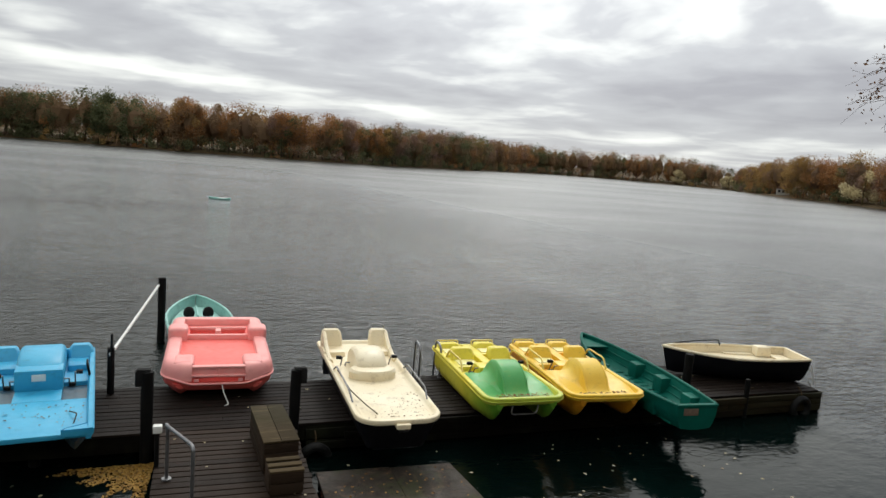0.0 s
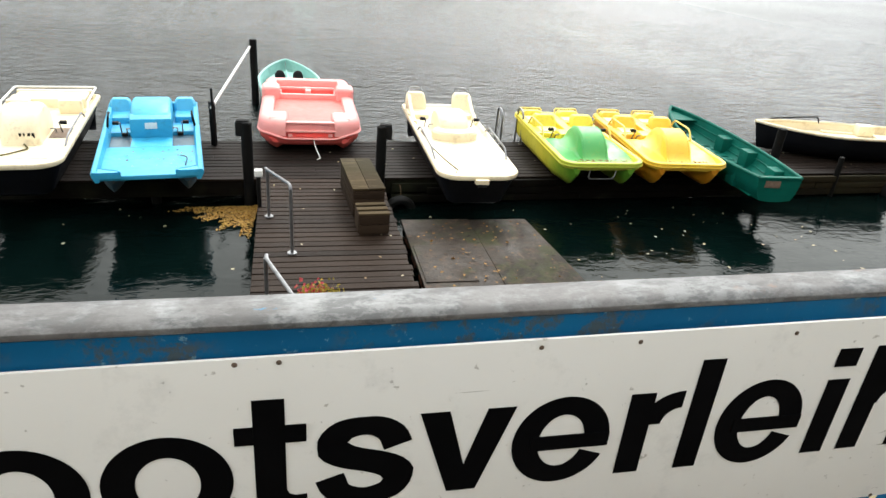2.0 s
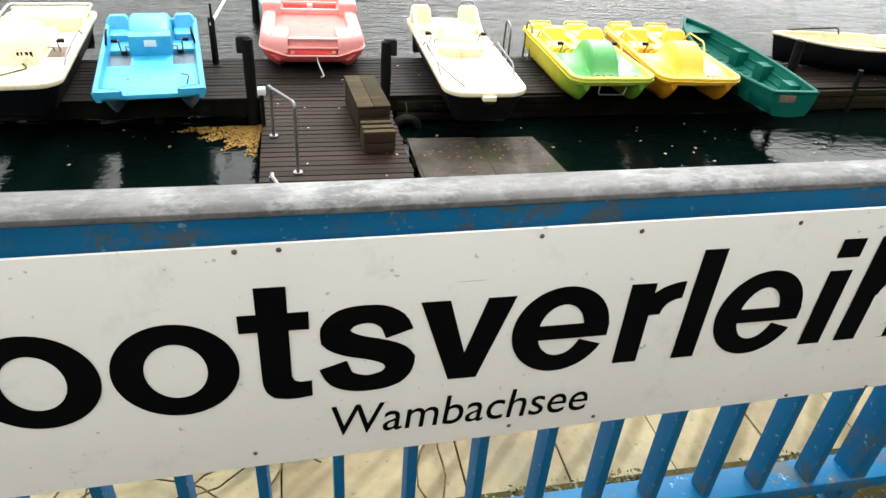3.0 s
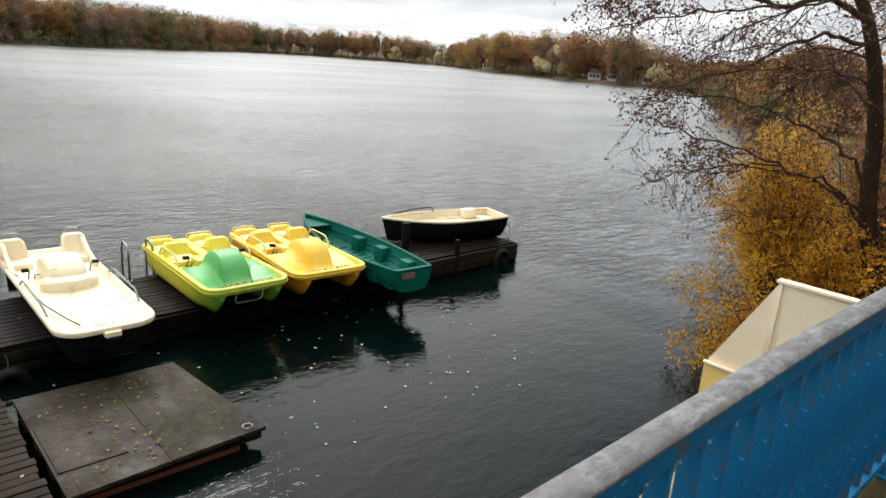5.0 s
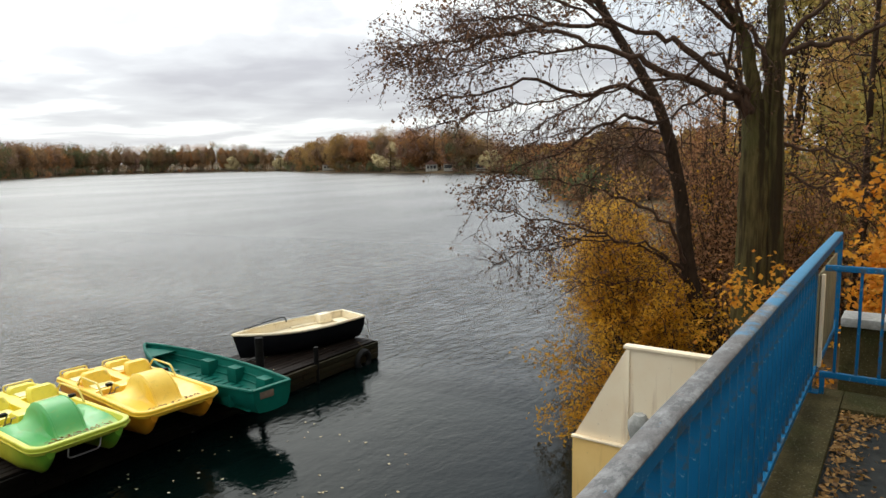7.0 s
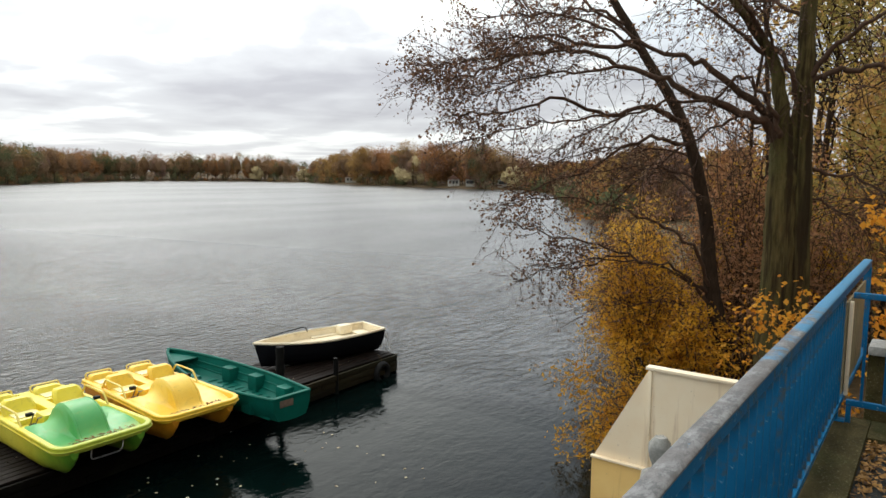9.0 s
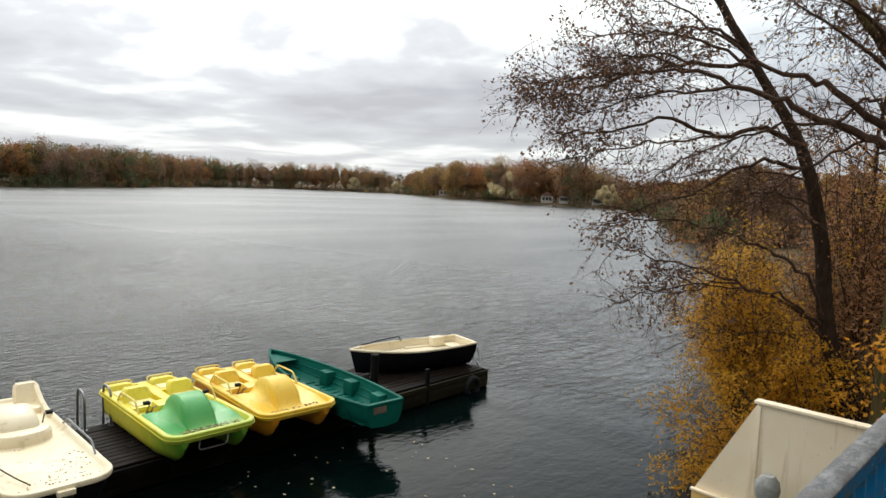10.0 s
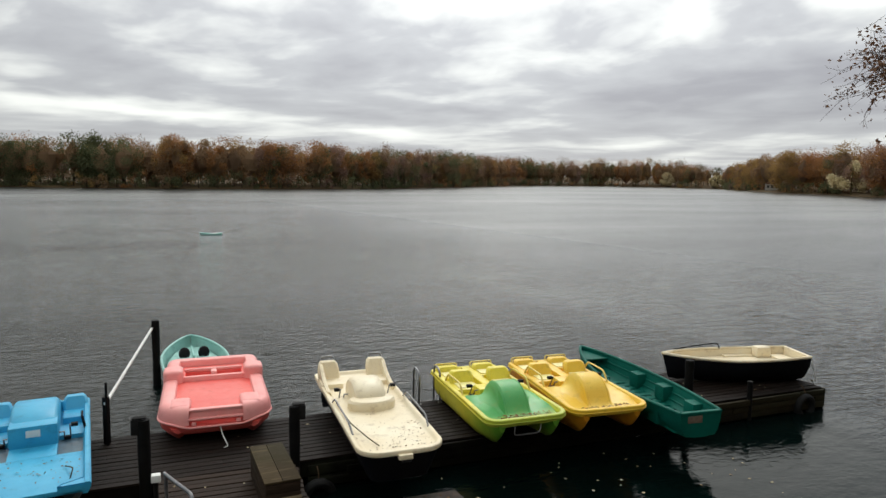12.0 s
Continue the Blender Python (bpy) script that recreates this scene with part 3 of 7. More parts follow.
def build_ground():
    s = np.sinh(np.linspace(-6.2, 6.2, 190)) / np.sinh(6.2) * 2400
    ax = np.unique(np.concatenate([6 + s, np.arange(-132.0, 268.0, 3.1)]))
    ay = np.unique(np.concatenate([4 + s, np.arange(40.0, 360.0, 3.1)]))
    gx, gy = np.meshgrid(ax, ay, indexing="ij")
    gz = ground_height(gx, gy)
    under = (gx > -12) & (gx < 8.6) & (gy < 3)
    gz = np.where(under, np.minimum(gz, 1.0), gz)
    n = len(ay)
    verts = np.stack([gx, gy, gz], -1).reshape(-1, 3)
    i = (np.arange(len(ax) - 1)[:, None] * n + np.arange(n - 1)).reshape(-1, 1)
    faces = i + np.array([0, n, n + 1, 1])
    me = bpy.data.meshes.new("ground")
    me.from_pydata(verts.tolist(), [], faces.tolist())
    me.shade_smooth()
    me.materials.append(EARTH)
    return tagged(new("ground", me), "brown earth bank covered with leaf mould", "ground", "", "structure")


build_ground()
bm = bmesh.new()
bmesh.ops.create_grid(bm, x_segments=1, y_segments=1, size=700)
bmesh.ops.translate(bm, verts=bm.verts[:], vec=(60, 160, 0))
water = part("water", bm, WATER, None, "", 0)
alone(water, "grey-green rippled lake water, calm beside the dock", "water", "", "structure")

FLOOR = 2.82
alone(part("terrace_floor", box_of((-9, -9, 2.3), (6.86, 1.0, 2.775)), ASPHALT), "wet dark asphalt terrace floor", "floor", "", "structure")
alone(part("kerb_lakeside", box_of((-9, 1.0, 2.3), (7.30, 1.42, FLOOR), 0.012), CONCRETE), "mossy concrete kerb under the railing", "kerb", "", "structure")
alone(part("kerb_side", box_of((6.86, -9, 2.3), (7.30, 0.998, FLOOR - 0.002), 0.012), CONCRETE), "mossy concrete kerb at the terrace end", "kerb", "", "structure")
alone(part("wall_retaining", box_of((-9, 1.0, -2.0), (7.30, 1.40, 2.298)), CONCRETE), "concrete retaining wall under the terrace", "wall", "", "structure")
alone(part("wall_side", box_of((6.9, -9, -2.0), (7.28, 0.998, 2.298)), CONCRETE), "concrete wall at the terrace end", "wall", "", "structure")


def railing():
    ob = thing("railing", "blue steel railing with flat bars and a worn grey handrail", "railing", at=(0, 0, 0), kind="structure")
    x0, x1 = -8.8, 9.45
    bend = lambda x: min(max(0.016 * (x - 0.7), 0.0), 0.04)      # the rail is not quite straight
    xs = np.linspace(x0, x1, 60)
    bm = loft(bmesh.new(), [[(x, y + bend(x), z) for y, z in ((1.187, 3.818), (1.189, 3.816), (1.258, 3.816), (1.26, 3.818), (1.26, 3.873), (1.187, 3.873))] for x in xs])
    part("handrail", bm, BLUE, ob, "chipped blue handrail sides")
    prof = ((1.186, 3.8745), (1.1835, 3.879), (1.184, 3.886), (1.189, 3.892), (1.200, 3.896), (1.228, 3.898), (1.254, 3.8955), (1.263, 3.891), (1.267, 3.884), (1.264, 3.8745))
    bm = loft(bmesh.new(), [[(x, y + bend(x), z) for y, z in prof] for x in np.linspace(x0 + 0.002, x1 - 0.002, 60)])
    part("handrail_top", bm, RAIL_TOP, ob, "bare worn grey top of the handrail")
    part("bottom_rail", box_of((x0, 1.215, 2.905), (7.30, 1.305, 2.95), 0.006), BLUE, ob)
    me = None
    n = int((7.0 - x0) / 0.157)
    for i in range(n + 1):
        x = 0.58 + 0.157 * (i - int((0.58 - x0) / 0.157))
        if x > 7.05:
            break
        if me is None:
            bar = part("baluster", box_of((-0.011, 1.225, 2.952), (0.011, 1.282, 3.8155), 0.002), BLUE, ob)
            me = bar.data
        else:
            bar = new("baluster", me)
            bar.parent = ob
        bar.location.x = x
    for x in (-5.2, -1.75, 2.14, 4.65, 7.14, 9.42):
        bm = box_of((x - 0.025, 1.22, 2.826), (x + 0.025, 1.29, 3.8155), 0.004)
        post = part("post", bm, BLUE, ob)
        part("foot_plate", box_of((x - 0.05, 1.17, 2.821), (x + 0.05, 1.34, 2.832), 0.003), BLUE, post)
    part("end_panel", box_of((7.35, 1.225, 2.97), (8.9, 1.245, 3.74), 0.004), TAN, ob, "tan board fixed behind the railing")
    part("end_strip", box_of((7.42, 1.19, 2.95), (7.47, 1.22, 3.74), 0.004), CREAM, ob, "cream upright strip")
    part("end_rail", box_of((7.32, 1.215, 2.905), (9.4, 1.30, 2.95), 0.005), BLUE, ob)
    return ob


railing()
alone(part("wall_end_low", box_of((9.2, -3.0, 1.0), (9.5, 1.18, 2.93), 0.02), CONCRETE), "low mossy concrete wall beyond the gate", "wall", "", "structure")
alone(part("wall_end_cap", box_of((9.14, -3.0, 2.932), (9.56, 1.18, 3.03), 0.02), STONE), "pale stone cap of the low wall", "wall", "", "structure")


def gate():
    ob = thing("gate", "blue steel bar gate closing the terrace", "gate", at=(7.13, 1.17, 2.82))
    part("top_rail", box_of((-0.022, -2.4, 1.0), (0.022, 0.0, 1.045), 0.004), BLUE, ob)
    part("bottom_rail", box_of((-0.022, -2.4, 0.14), (0.022, 0.0, 0.185), 0.004), BLUE, ob)
    for i in range(16):
        y = -0.1 - 0.15 * i
        part("bar", box_of((-0.01, y - 0.011, 0.187), (0.01, y + 0.011, 0.998), 0.002), BLUE, ob)
    for y in (-2.38, -0.02):
        part("leg", box_of((-0.018, y - 0.018, 0.0), (0.018, y + 0.018, 0.138), 0.003), BLUE, ob)
    return ob


gate()


def glyphs(text, box, material, parent, name="lettering", shear=0.0):
    """Raised lettering on the board, facing the terrace, filling a box of x and height."""
    cu = bpy.data.curves.new(name, "FONT")
    cu.body, cu.size, cu.extrude, cu.shear, cu.resolution_u = text, 1.0, 0.002, shear, 8
    ob = new(name, cu)
    bpy.context.view_layer.update()
    me = bpy.data.meshes.new_from_object(ob.evaluated_get(bpy.context.evaluated_depsgraph_get()))
    bpy.data.objects.remove(ob)
    co = np.array([v.co[:] for v in me.vertices])
    lo, hi = co.min(0), co.max(0)
    x0, x1, z0, z1 = box
    for v, (x, y, z) in zip(me.vertices, co):
        v.co = (x0 + (x - lo[0]) / (hi[0] - lo[0]) * (x1 - x0), 1.1735 - 0.0006 * (z > 0), z0 + (y - lo[1]) / (hi[1] - lo[1]) * (z1 - z0))
    me.materials.clear()
    me.materials.append(material)
    ob = new(name, me)
    ob.parent = parent
    return ob


LETTERS = (("B", -0.100, 0.135, 3.491, 3.752), ("o", 0.149, 0.351, 3.486, 3.689), ("o", 0.366, 0.571, 3.487, 3.691), ("t", 0.576, 0.691, 3.502, 3.752), ("s", 0.703, 0.875, 3.505, 3.703), ("v", 0.881, 1.053, 3.514, 3.700),
           ("e", 1.054, 1.243, 3.511, 3.713), ("r", 1.271, 1.381, 3.516, 3.707), ("l", 1.398, 1.446, 3.515, 3.775), ("e", 1.469, 1.655, 3.509, 3.718), ("i", 1.688, 1.738, 3.520, 3.780), ("h", 1.773, 1.942, 3.522, 3.782))


def slab(bm, line):
    """A flat raised shape with the given outline of x and height."""
    lift = 0.0004 * (1 + len(bm.verts) % 7)      # strokes of a letter overlap
    front = [bm.verts.new((x, 1.1731 - lift, z)) for x, z in line]
    rear = [bm.verts.new((x, 1.1735, z)) for x, z in line]
    n = len(line)
    bm.faces.new(front)
    for i in range(n):
        bm.faces.new((front[i], front[(i + 1) % n], rear[(i + 1) % n], rear[i]))


def stroke(bm, inner, outer, loop=False):
    """A flat raised band between two lines of as many points."""
    n = len(inner)
    rows = [[bm.verts.new((x, y, z)) for x, z in line] for line in (inner, outer) for y in (1.1729, 1.1735)]
    for i in range(n if loop else n - 1):
        j = (i + 1) % n
        bm.faces.new((rows[0][i], rows[0][j], rows[2][j], rows[2][i]))
        bm.faces.new((rows[0][i], rows[0][j], rows[1][j], rows[1][i]))
        bm.faces.new((rows[2][i], rows[2][j], rows[3][j], rows[3][i]))
    if not loop:
        for i in (0, -1):
            bm.faces.new((rows[0][i], rows[2][i], rows[3][i], rows[1][i]))


def big_letter(ch, x0, x1, z0, z1, parent):
    """Bold upright sans letters, drawn to the size that each has on the board."""
    bm = bmesh.new()
    w, h, s = x1 - x0, z1 - z0, 0.050
    cx, cz = (x0 + x1) / 2, (z0 + z1) / 2
    ring = lambda a, rx, rz: (cx + rx * math.cos(a), cz + rz * math.sin(a))
    box = lambda a, b, c, d: slab(bm, [(a, c), (b, c), (b, d), (a, d)])
    if ch == "o":
        angles = [i * math.tau / 48 for i in range(48)]
        stroke(bm, [ring(a, w / 2 - 0.052, h / 2 - 0.042) for a in angles], [ring(a, w / 2, h / 2) for a in angles], True)
    elif ch == "e":
        angles = [radians(-4 + i * 340 / 44) for i in range(45)]
        stroke(bm, [ring(a, w / 2 - 0.050, h / 2 - 0.040) for a in angles], [ring(a, w / 2, h / 2) for a in angles])
        box(x0 + 0.035, x1 - 0.0005, cz - 0.019, cz + 0.013)
    elif ch == "s":
        line = [(0.83, 0.66), (0.76, 0.80), (0.62, 0.885), (0.45, 0.90), (0.28, 0.86), (0.18, 0.745), (0.22, 0.63), (0.38, 0.55), (0.60, 0.49), (0.78, 0.41), (0.845, 0.29), (0.76, 0.155), (0.58, 0.10), (0.40, 0.105), (0.23, 0.18), (0.15, 0.345)]
        pts = Wood(1).smooth([(x0 + a * w, z0 + b * h, 0.0) for a, b in line], 3)
        inner, outer = [], []
        for i, p in enumerate(pts):
            d = pts[min(i + 1, len(pts) - 1)] - pts[max(i - 1, 0)]
            d = d / np.linalg.norm(d)
            r = 0.019 + 0.007 * abs(d[1]) + 0.004 * (0.35 < i / len(pts) < 0.65)
            inner.append((p[0] - d[1] * r, p[1] + d[0] * r))
            outer.append((p[0] + d[1] * r, p[1] - d[0] * r))
        stroke(bm, inner, outer)
    elif ch == "v":
        slab(bm, [(x0, z1), (x0 + 0.052, z1), (cx, z0 + 0.062), (x1 - 0.052, z1), (x1, z1), (cx + 0.027, z0), (cx - 0.027, z0)])
    elif ch in "li":
        box(x0, x1, z0, z1 if ch == "l" else z0 + 0.187)
        if ch == "i":
            box(x0, x1, z1 - 0.042, z1)
    elif ch in "hr":
        box(x0, x0 + s, z0, z1)
        top = z1 if ch == "r" else z0 + 0.192
        arc = [radians(180 - i * (90 if ch == "r" else 180) / 20) for i in range(21)]
        r_out, r_in = (x1 - x0 - 0.028, 0.045) if ch == "r" else ((x1 - x0 - 0.012) / 2, (x1 - x0) / 2 - 0.049)
        mx = (x1 if ch == "r" else x1 - r_out)
        mz = top - 0.075
        stroke(bm, [(mx + (r_in if ch == "h" else r_out - 0.045) * math.cos(a), mz + 0.036 * math.sin(a)) for a in arc], [(mx + r_out * math.cos(a), mz + 0.075 * math.sin(a)) for a in arc])
        if ch == "h":
            box(x1 - 0.048, x1, z0, mz)
    elif ch == "t":
        slab(bm, [(x0 + p, z0 + q) for p, q in ((0.115, 0.040), (0.115, 0.004), (0.092, 0.0), (0.069, 0.0), (0.048, 0.005), (0.036, 0.018), (0.030, 0.040), (0.030, 0.250), (0.081, 0.250), (0.081, 0.054), (0.085, 0.044), (0.095, 0.039))])
        box(x0, x0 + 0.030, z0 + 0.160, z0 + 0.196)
        box(x0 + 0.081, x1, z0 + 0.160, z0 + 0.196)
    else:
        box(x0, x0 + 0.055, z0, z1)
        for lo, hi in ((z0, z0 + 0.142), (z1 - 0.125, z1)):
            m, k = (lo + hi) / 2, (hi - lo) / 2
            arc = [radians(-90 + i * 9) for i in range(21)]
            stroke(bm, [(x0 + 0.055 + 0.10 * math.cos(a), m + (k - 0.04) * math.sin(a)) for a in arc], [(x0 + 0.055 + 0.175 * math.cos(a) ** 0.7, m + k * math.sin(a)) for a in arc[:-1]] + [(x0 + 0.055, hi)])
    return part("letter", bm, BLACK, parent, "", 0)


def sign():
    ob = thing("sign_board", "white sign board with black lettering screwed to the railing", "sign", at=(0, 0, 0))
    bm = box_of((-0.30, 1.1745, 3.308), (1.996, 1.1805, 3.822), 0.001)
    for v in bm.verts:
        v.co.z += (0.026 if v.co.z > 3.6 else 0.056) * (v.co.x + 0.3) / 2.3
    part("board", bm, SIGN, ob)
    for ch, x0, x1, z0, z1 in LETTERS:
        big_letter(ch, x0, x1, z0, z1, ob)
    glyphs("Wambachsee", (0.723, 1.238, 3.392, 3.470), BLACK, ob, "lettering", 0.1)
    for z, xs in ((3.822, (0.08, 0.585, 0.651, 1.08, 1.262, 1.576, 1.93)), (3.367, (0.10, 0.579, 1.078, 1.262, 1.722, 1.93))):
        for x in xs:
            bm = bmesh.new()
            bmesh.ops.create_uvsphere(bm, u_segments=8, v_segments=5, radius=0.0046)
            bmesh.ops.transform(bm, matrix=pose(x, 1.174, z) @ Matrix.Diagonal((1, 0.5, 1, 1)), verts=bm.verts[:])
            part("screw", bm, SCREW, ob)
    return ob


sign()


# ---- hut below the terrace, cream end wall, bust ----
def hut_roof():
    ob = thing("hut_roof", "tan boarded hut roof with dry vines, below the railing", "roof", at=(0, 0, 0))
    part("roof_base", box_of((-5.0, 1.45, 2.30), (5.0, 2.2, 2.36)), OLD_TIMBER, ob)
    x, k = -4.98, 0
    rng = random.Random(4)
    while x < 4.9:
        w = (0.62 if x < 1.1 else 0.40) + rng.uniform(-0.04, 0.04)
        b = part("board", box_of((x, 1.46, 2.364), (x + w - 0.006, 2.19, 2.388 + rng.uniform(-0.003, 0.003)), 0.004), TAN, ob)
        x += w
    return ob


hut_roof()


def vines():
    ob = thing("dry_vine", "bare dry vine stems creeping over the hut roof", "vine", at=(0, 0, 2.392))
    rng = random.Random(12)
    for k in range(9):
        x, y = rng.uniform(-0.2, 1.1), 1.5
        pts = []
        a = rng.uniform(0.6, 2.4)
        for i in range(14):
            pts.append((x, y, 0.008 + 0.03 * abs(math.sin(i * 0.9 + k))))
            a += rng.uniform(-0.5, 0.5)
            x, y = x + 0.07 * math.cos(a), min(max(y + 0.07 * math.sin(a), 1.47), 2.15)
        part("stem", tube(bmesh.new(), pts, 0.0035, 5), BARK, ob)
    return ob


vines()


def end_wall():
    ob = thing("partition_wall", "cream painted panel wall with a slanting outer edge and rust streaks", "wall", at=(8.2, 0, 0))
    prof = [(1.5, 2.64), (3.13, 2.64), (3.745, 1.50), (1.5, 1.50)]
    part("upper_panel", loft(bmesh.new(), [[(x, y, z) for y, z in prof] for x in (0.0, 0.06)]), CREAM, ob)
    part("lower_panel", box_of((-0.035, 1.5, 0.35), (0.06, 3.75, 1.498), 0.004), YELLOWED, ob, "yellowed lower panel")
    part("ledge", box_of((-0.06, 1.5, 1.50), (-0.002, 3.76, 1.525), 0.004), CREAM, ob)
    part("batten", box_of((-0.025, 3.09, 1.527), (-0.001, 3.13, 2.63), 0.003), CREAM, ob)
    part("cap", box_of((-0.03, 1.5, 2.642), (0.09, 3.16, 2.675), 0.005), CREAM, ob)
    return ob


end_wall()
alone(part("quay_block", box_of((7.32, 1.44, -1.5), (8.9, 3.8, 0.34), 0.02), CONCRETE), "concrete footing under the cream wall", "footing", "", "structure")


def bust():
    """One plain worn stone head and shoulders on a pedestal."""
    prof = [(0.0, 0.0), (0.17, 0.0), (0.17, 0.06), (0.12, 0.08), (0.11, 1.05), (0.15, 1.08), (0.15, 1.12), (0.10, 1.14), (0.17, 1.24), (0.16, 1.33), (0.075, 1.40), (0.07, 1.45), (0.105, 1.53), (0.118, 1.60), (0.11, 1.68), (0.06, 1.75), (0.0, 1.765)]
    rings = []
    for r, z in prof[1:-1]:
        rings.append([(r * (1.25 if 1.2 < z < 1.36 else 1.0) * math.cos(a), r * math.sin(a) * (1 + 0.08 * math.sin(5 * a + z * 40) * (z > 1.55)), z) for a in (i * math.tau / 20 for i in range(20))])
    ob = part("stone_bust", loft(bmesh.new(), rings), STONE, None, "", 50)
    for v in ob.data.vertices:
        if v.co.z > 1.42:
            v.co += v.normal * 0.012 * noise.noise(v.co * 38)
    ob.matrix_world = pose(7.85, 2.86, 0.30, 0, 0, 60)
    return alone(ob, "weathered grey stone bust on a pedestal beside the cream wall", "statue")


bust()


# ---- dock ----
DOCK = 0.45


def dock():
    ob = thing("dock", "long dark wet wooden dock on black posts", "dock", at=(1.0, 10.72, 0), rz=1.7, kind="structure")
    x0, x1, y0, y1 = -8.2, 12.2, 0.0, 1.94
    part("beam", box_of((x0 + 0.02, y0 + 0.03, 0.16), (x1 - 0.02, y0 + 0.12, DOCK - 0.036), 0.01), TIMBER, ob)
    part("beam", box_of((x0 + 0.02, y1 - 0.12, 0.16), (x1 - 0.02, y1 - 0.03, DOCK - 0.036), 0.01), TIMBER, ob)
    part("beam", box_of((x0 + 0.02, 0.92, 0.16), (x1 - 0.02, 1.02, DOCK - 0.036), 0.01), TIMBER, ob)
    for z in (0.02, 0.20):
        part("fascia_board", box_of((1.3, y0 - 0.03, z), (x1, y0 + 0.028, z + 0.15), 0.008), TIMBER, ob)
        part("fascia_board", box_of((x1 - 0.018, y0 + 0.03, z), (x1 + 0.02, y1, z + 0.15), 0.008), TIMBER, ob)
    rng = random.Random(8)
    for k, z in enumerate((0.045, 0.175, 0.305)):
        x = 1.4 + 0.5 * k
        while x < x1 - 0.2:
            w = rng.uniform(1.1, 2.3)
            end = min(x + w, x1 + 0.02)
            out_ = rng.uniform(0.0, 0.022) + (0.012 if k == 2 else 0.0)
            # up to x 7.6 the near-black timber paints in the shade on the face
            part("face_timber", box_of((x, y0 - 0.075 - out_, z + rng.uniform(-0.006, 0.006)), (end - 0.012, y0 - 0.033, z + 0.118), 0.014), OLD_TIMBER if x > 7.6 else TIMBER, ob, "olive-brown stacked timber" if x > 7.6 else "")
            x = end
        part("face_timber", box_of((x1 + 0.022, y0 - 0.05, z), (x1 + 0.065, y1 - 0.1, z + 0.118), 0.014), OLD_TIMBER, ob, "olive-brown stacked timber")
    for x in (-7.5, -5.0, -2.4, 1.6, 4.0, 6.5, 9.0, 11.8):
        for y in (y0 + 0.2, y1 - 0.2):
            bm = bmesh.new()
            tube(bm, [(x, y, -1.9), (x, y, 0.4)], 0.075, 10)
            part("pile", bm, POST, ob)
    return ob


def tyre(at, rz, tilt):
    ob = thing("tyre_fender", "black rubber tyre hung as a fender on the dock", "tyre", "tyres on the dock", at, rz, rx=tilt)
    rings = [[((0.20 + r * math.cos(b)) * math.cos(a), z * math.sin(b), (0.20 + r * math.cos(b)) * math.sin(a)) for b in (k * math.tau / 10 for k in range(10))] for a in (i * math.tau / 24 for i in range(25)) for r, z in ((0.075, 0.085),)]
    part("rubber", loft(bmesh.new(), rings, caps=False), RUBBER, ob)
    rope = [(0.0, 0.0, 0.28), (0.01, 0.05, 0.36), (0.0, 0.12, 0.42)]
    part("rope", tube(bmesh.new(), rope, 0.009, 6), STEM, ob, "frayed brown rope")
    return ob


def pier():
    ob = thing("pier", "dark wooden pier of cross boards leading to the dock", "pier", at=(0, 0, 0), kind="structure")
    for x in (0.32, 1.15, 1.98):
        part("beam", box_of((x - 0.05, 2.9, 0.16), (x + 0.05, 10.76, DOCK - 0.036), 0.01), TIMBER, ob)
    for y in (3.2, 5.4, 7.6, 9.8):
        for x in (0.32, 1.98):
            part("pile", tube(bmesh.new(), [(x, y, -1.9), (x, y, 0.16)], 0.07, 10), POST, ob)
    return ob


def planks(parent, x0, x1, y0, y1, width, material, rng, run):
    """Boards along x from y0 to y1, each an object on a shared mesh."""
    shared = []
    n = round((y1 - y0) / width)
    w = (y1 - y0) / n
    for k in range(3):
        bm = box_of((0, 0.008 + 0.002 * k, -0.034), (1, w - 0.008, 0), 0.004, None, 1)
        for v in bm.verts:
            if v.co.x > 0.5:
                v.co.y += (-0.003, 0.0, 0.003)[k]
        shared.append(bm)
    meshes = []
    for bm in shared:
        me = bpy.data.meshes.new("plank")
        bm.to_mesh(me)
        bm.free()
        me.materials.append(material)
        meshes.append(me)
    for i in range(n):
        x = x0
        first = True
        while x < x1 - 0.05:
            length = run * (rng.uniform(0.35, 1.0) if first and run < x1 - x0 else 1.0)
            first = False
            e = min(x + length, x1)
            if x1 - e < 0.4:
                e = x1
            b = new("plank", meshes[rng.randrange(3)])
            b.parent = parent
            b.location = (x + 0.002, y0 + i * w, DOCK + rng.uniform(-0.004, 0.004))
            b.scale = (e - x - 0.004 + (rng.uniform(-0.02, 0.02) if run >= x1 - x0 else 0), 1, 1)
            x = e


DOCK_OB, PIER_OB = dock(), pier()


def mooring_post(x, y, z0, z1, r=0.075, bracket=None, lean=(0, 0)):
    ob = thing("mooring_post", "black wooden mooring post standing at the dock", "post", "mooring posts", at=(x, y, z0))
    n = 7
    pts = [(lean[0] * i / n, lean[1] * i / n, (z1 - z0) * i / n) for i in range(n + 1)]
    part("pole", tube(bmesh.new(), pts, [r * (1 + 0.05 * math.sin(i * 2.3)) for i in range(n + 1)], 12), POST, ob)
    if bracket:
        h = z1 - z0
        part("bracket", box_of((bracket - 0.05, -0.06, h - 0.2), (bracket + 0.05, 0.06, h + 0.02), 0.01), RUBBER, ob, "black steel bracket")
        part("cap", box_of((min(0, bracket) - 0.03, -0.05, h + 0.022), (max(0, bracket) + 0.04, 0.05, h + 0.04), 0.006), POST, ob)
    return ob


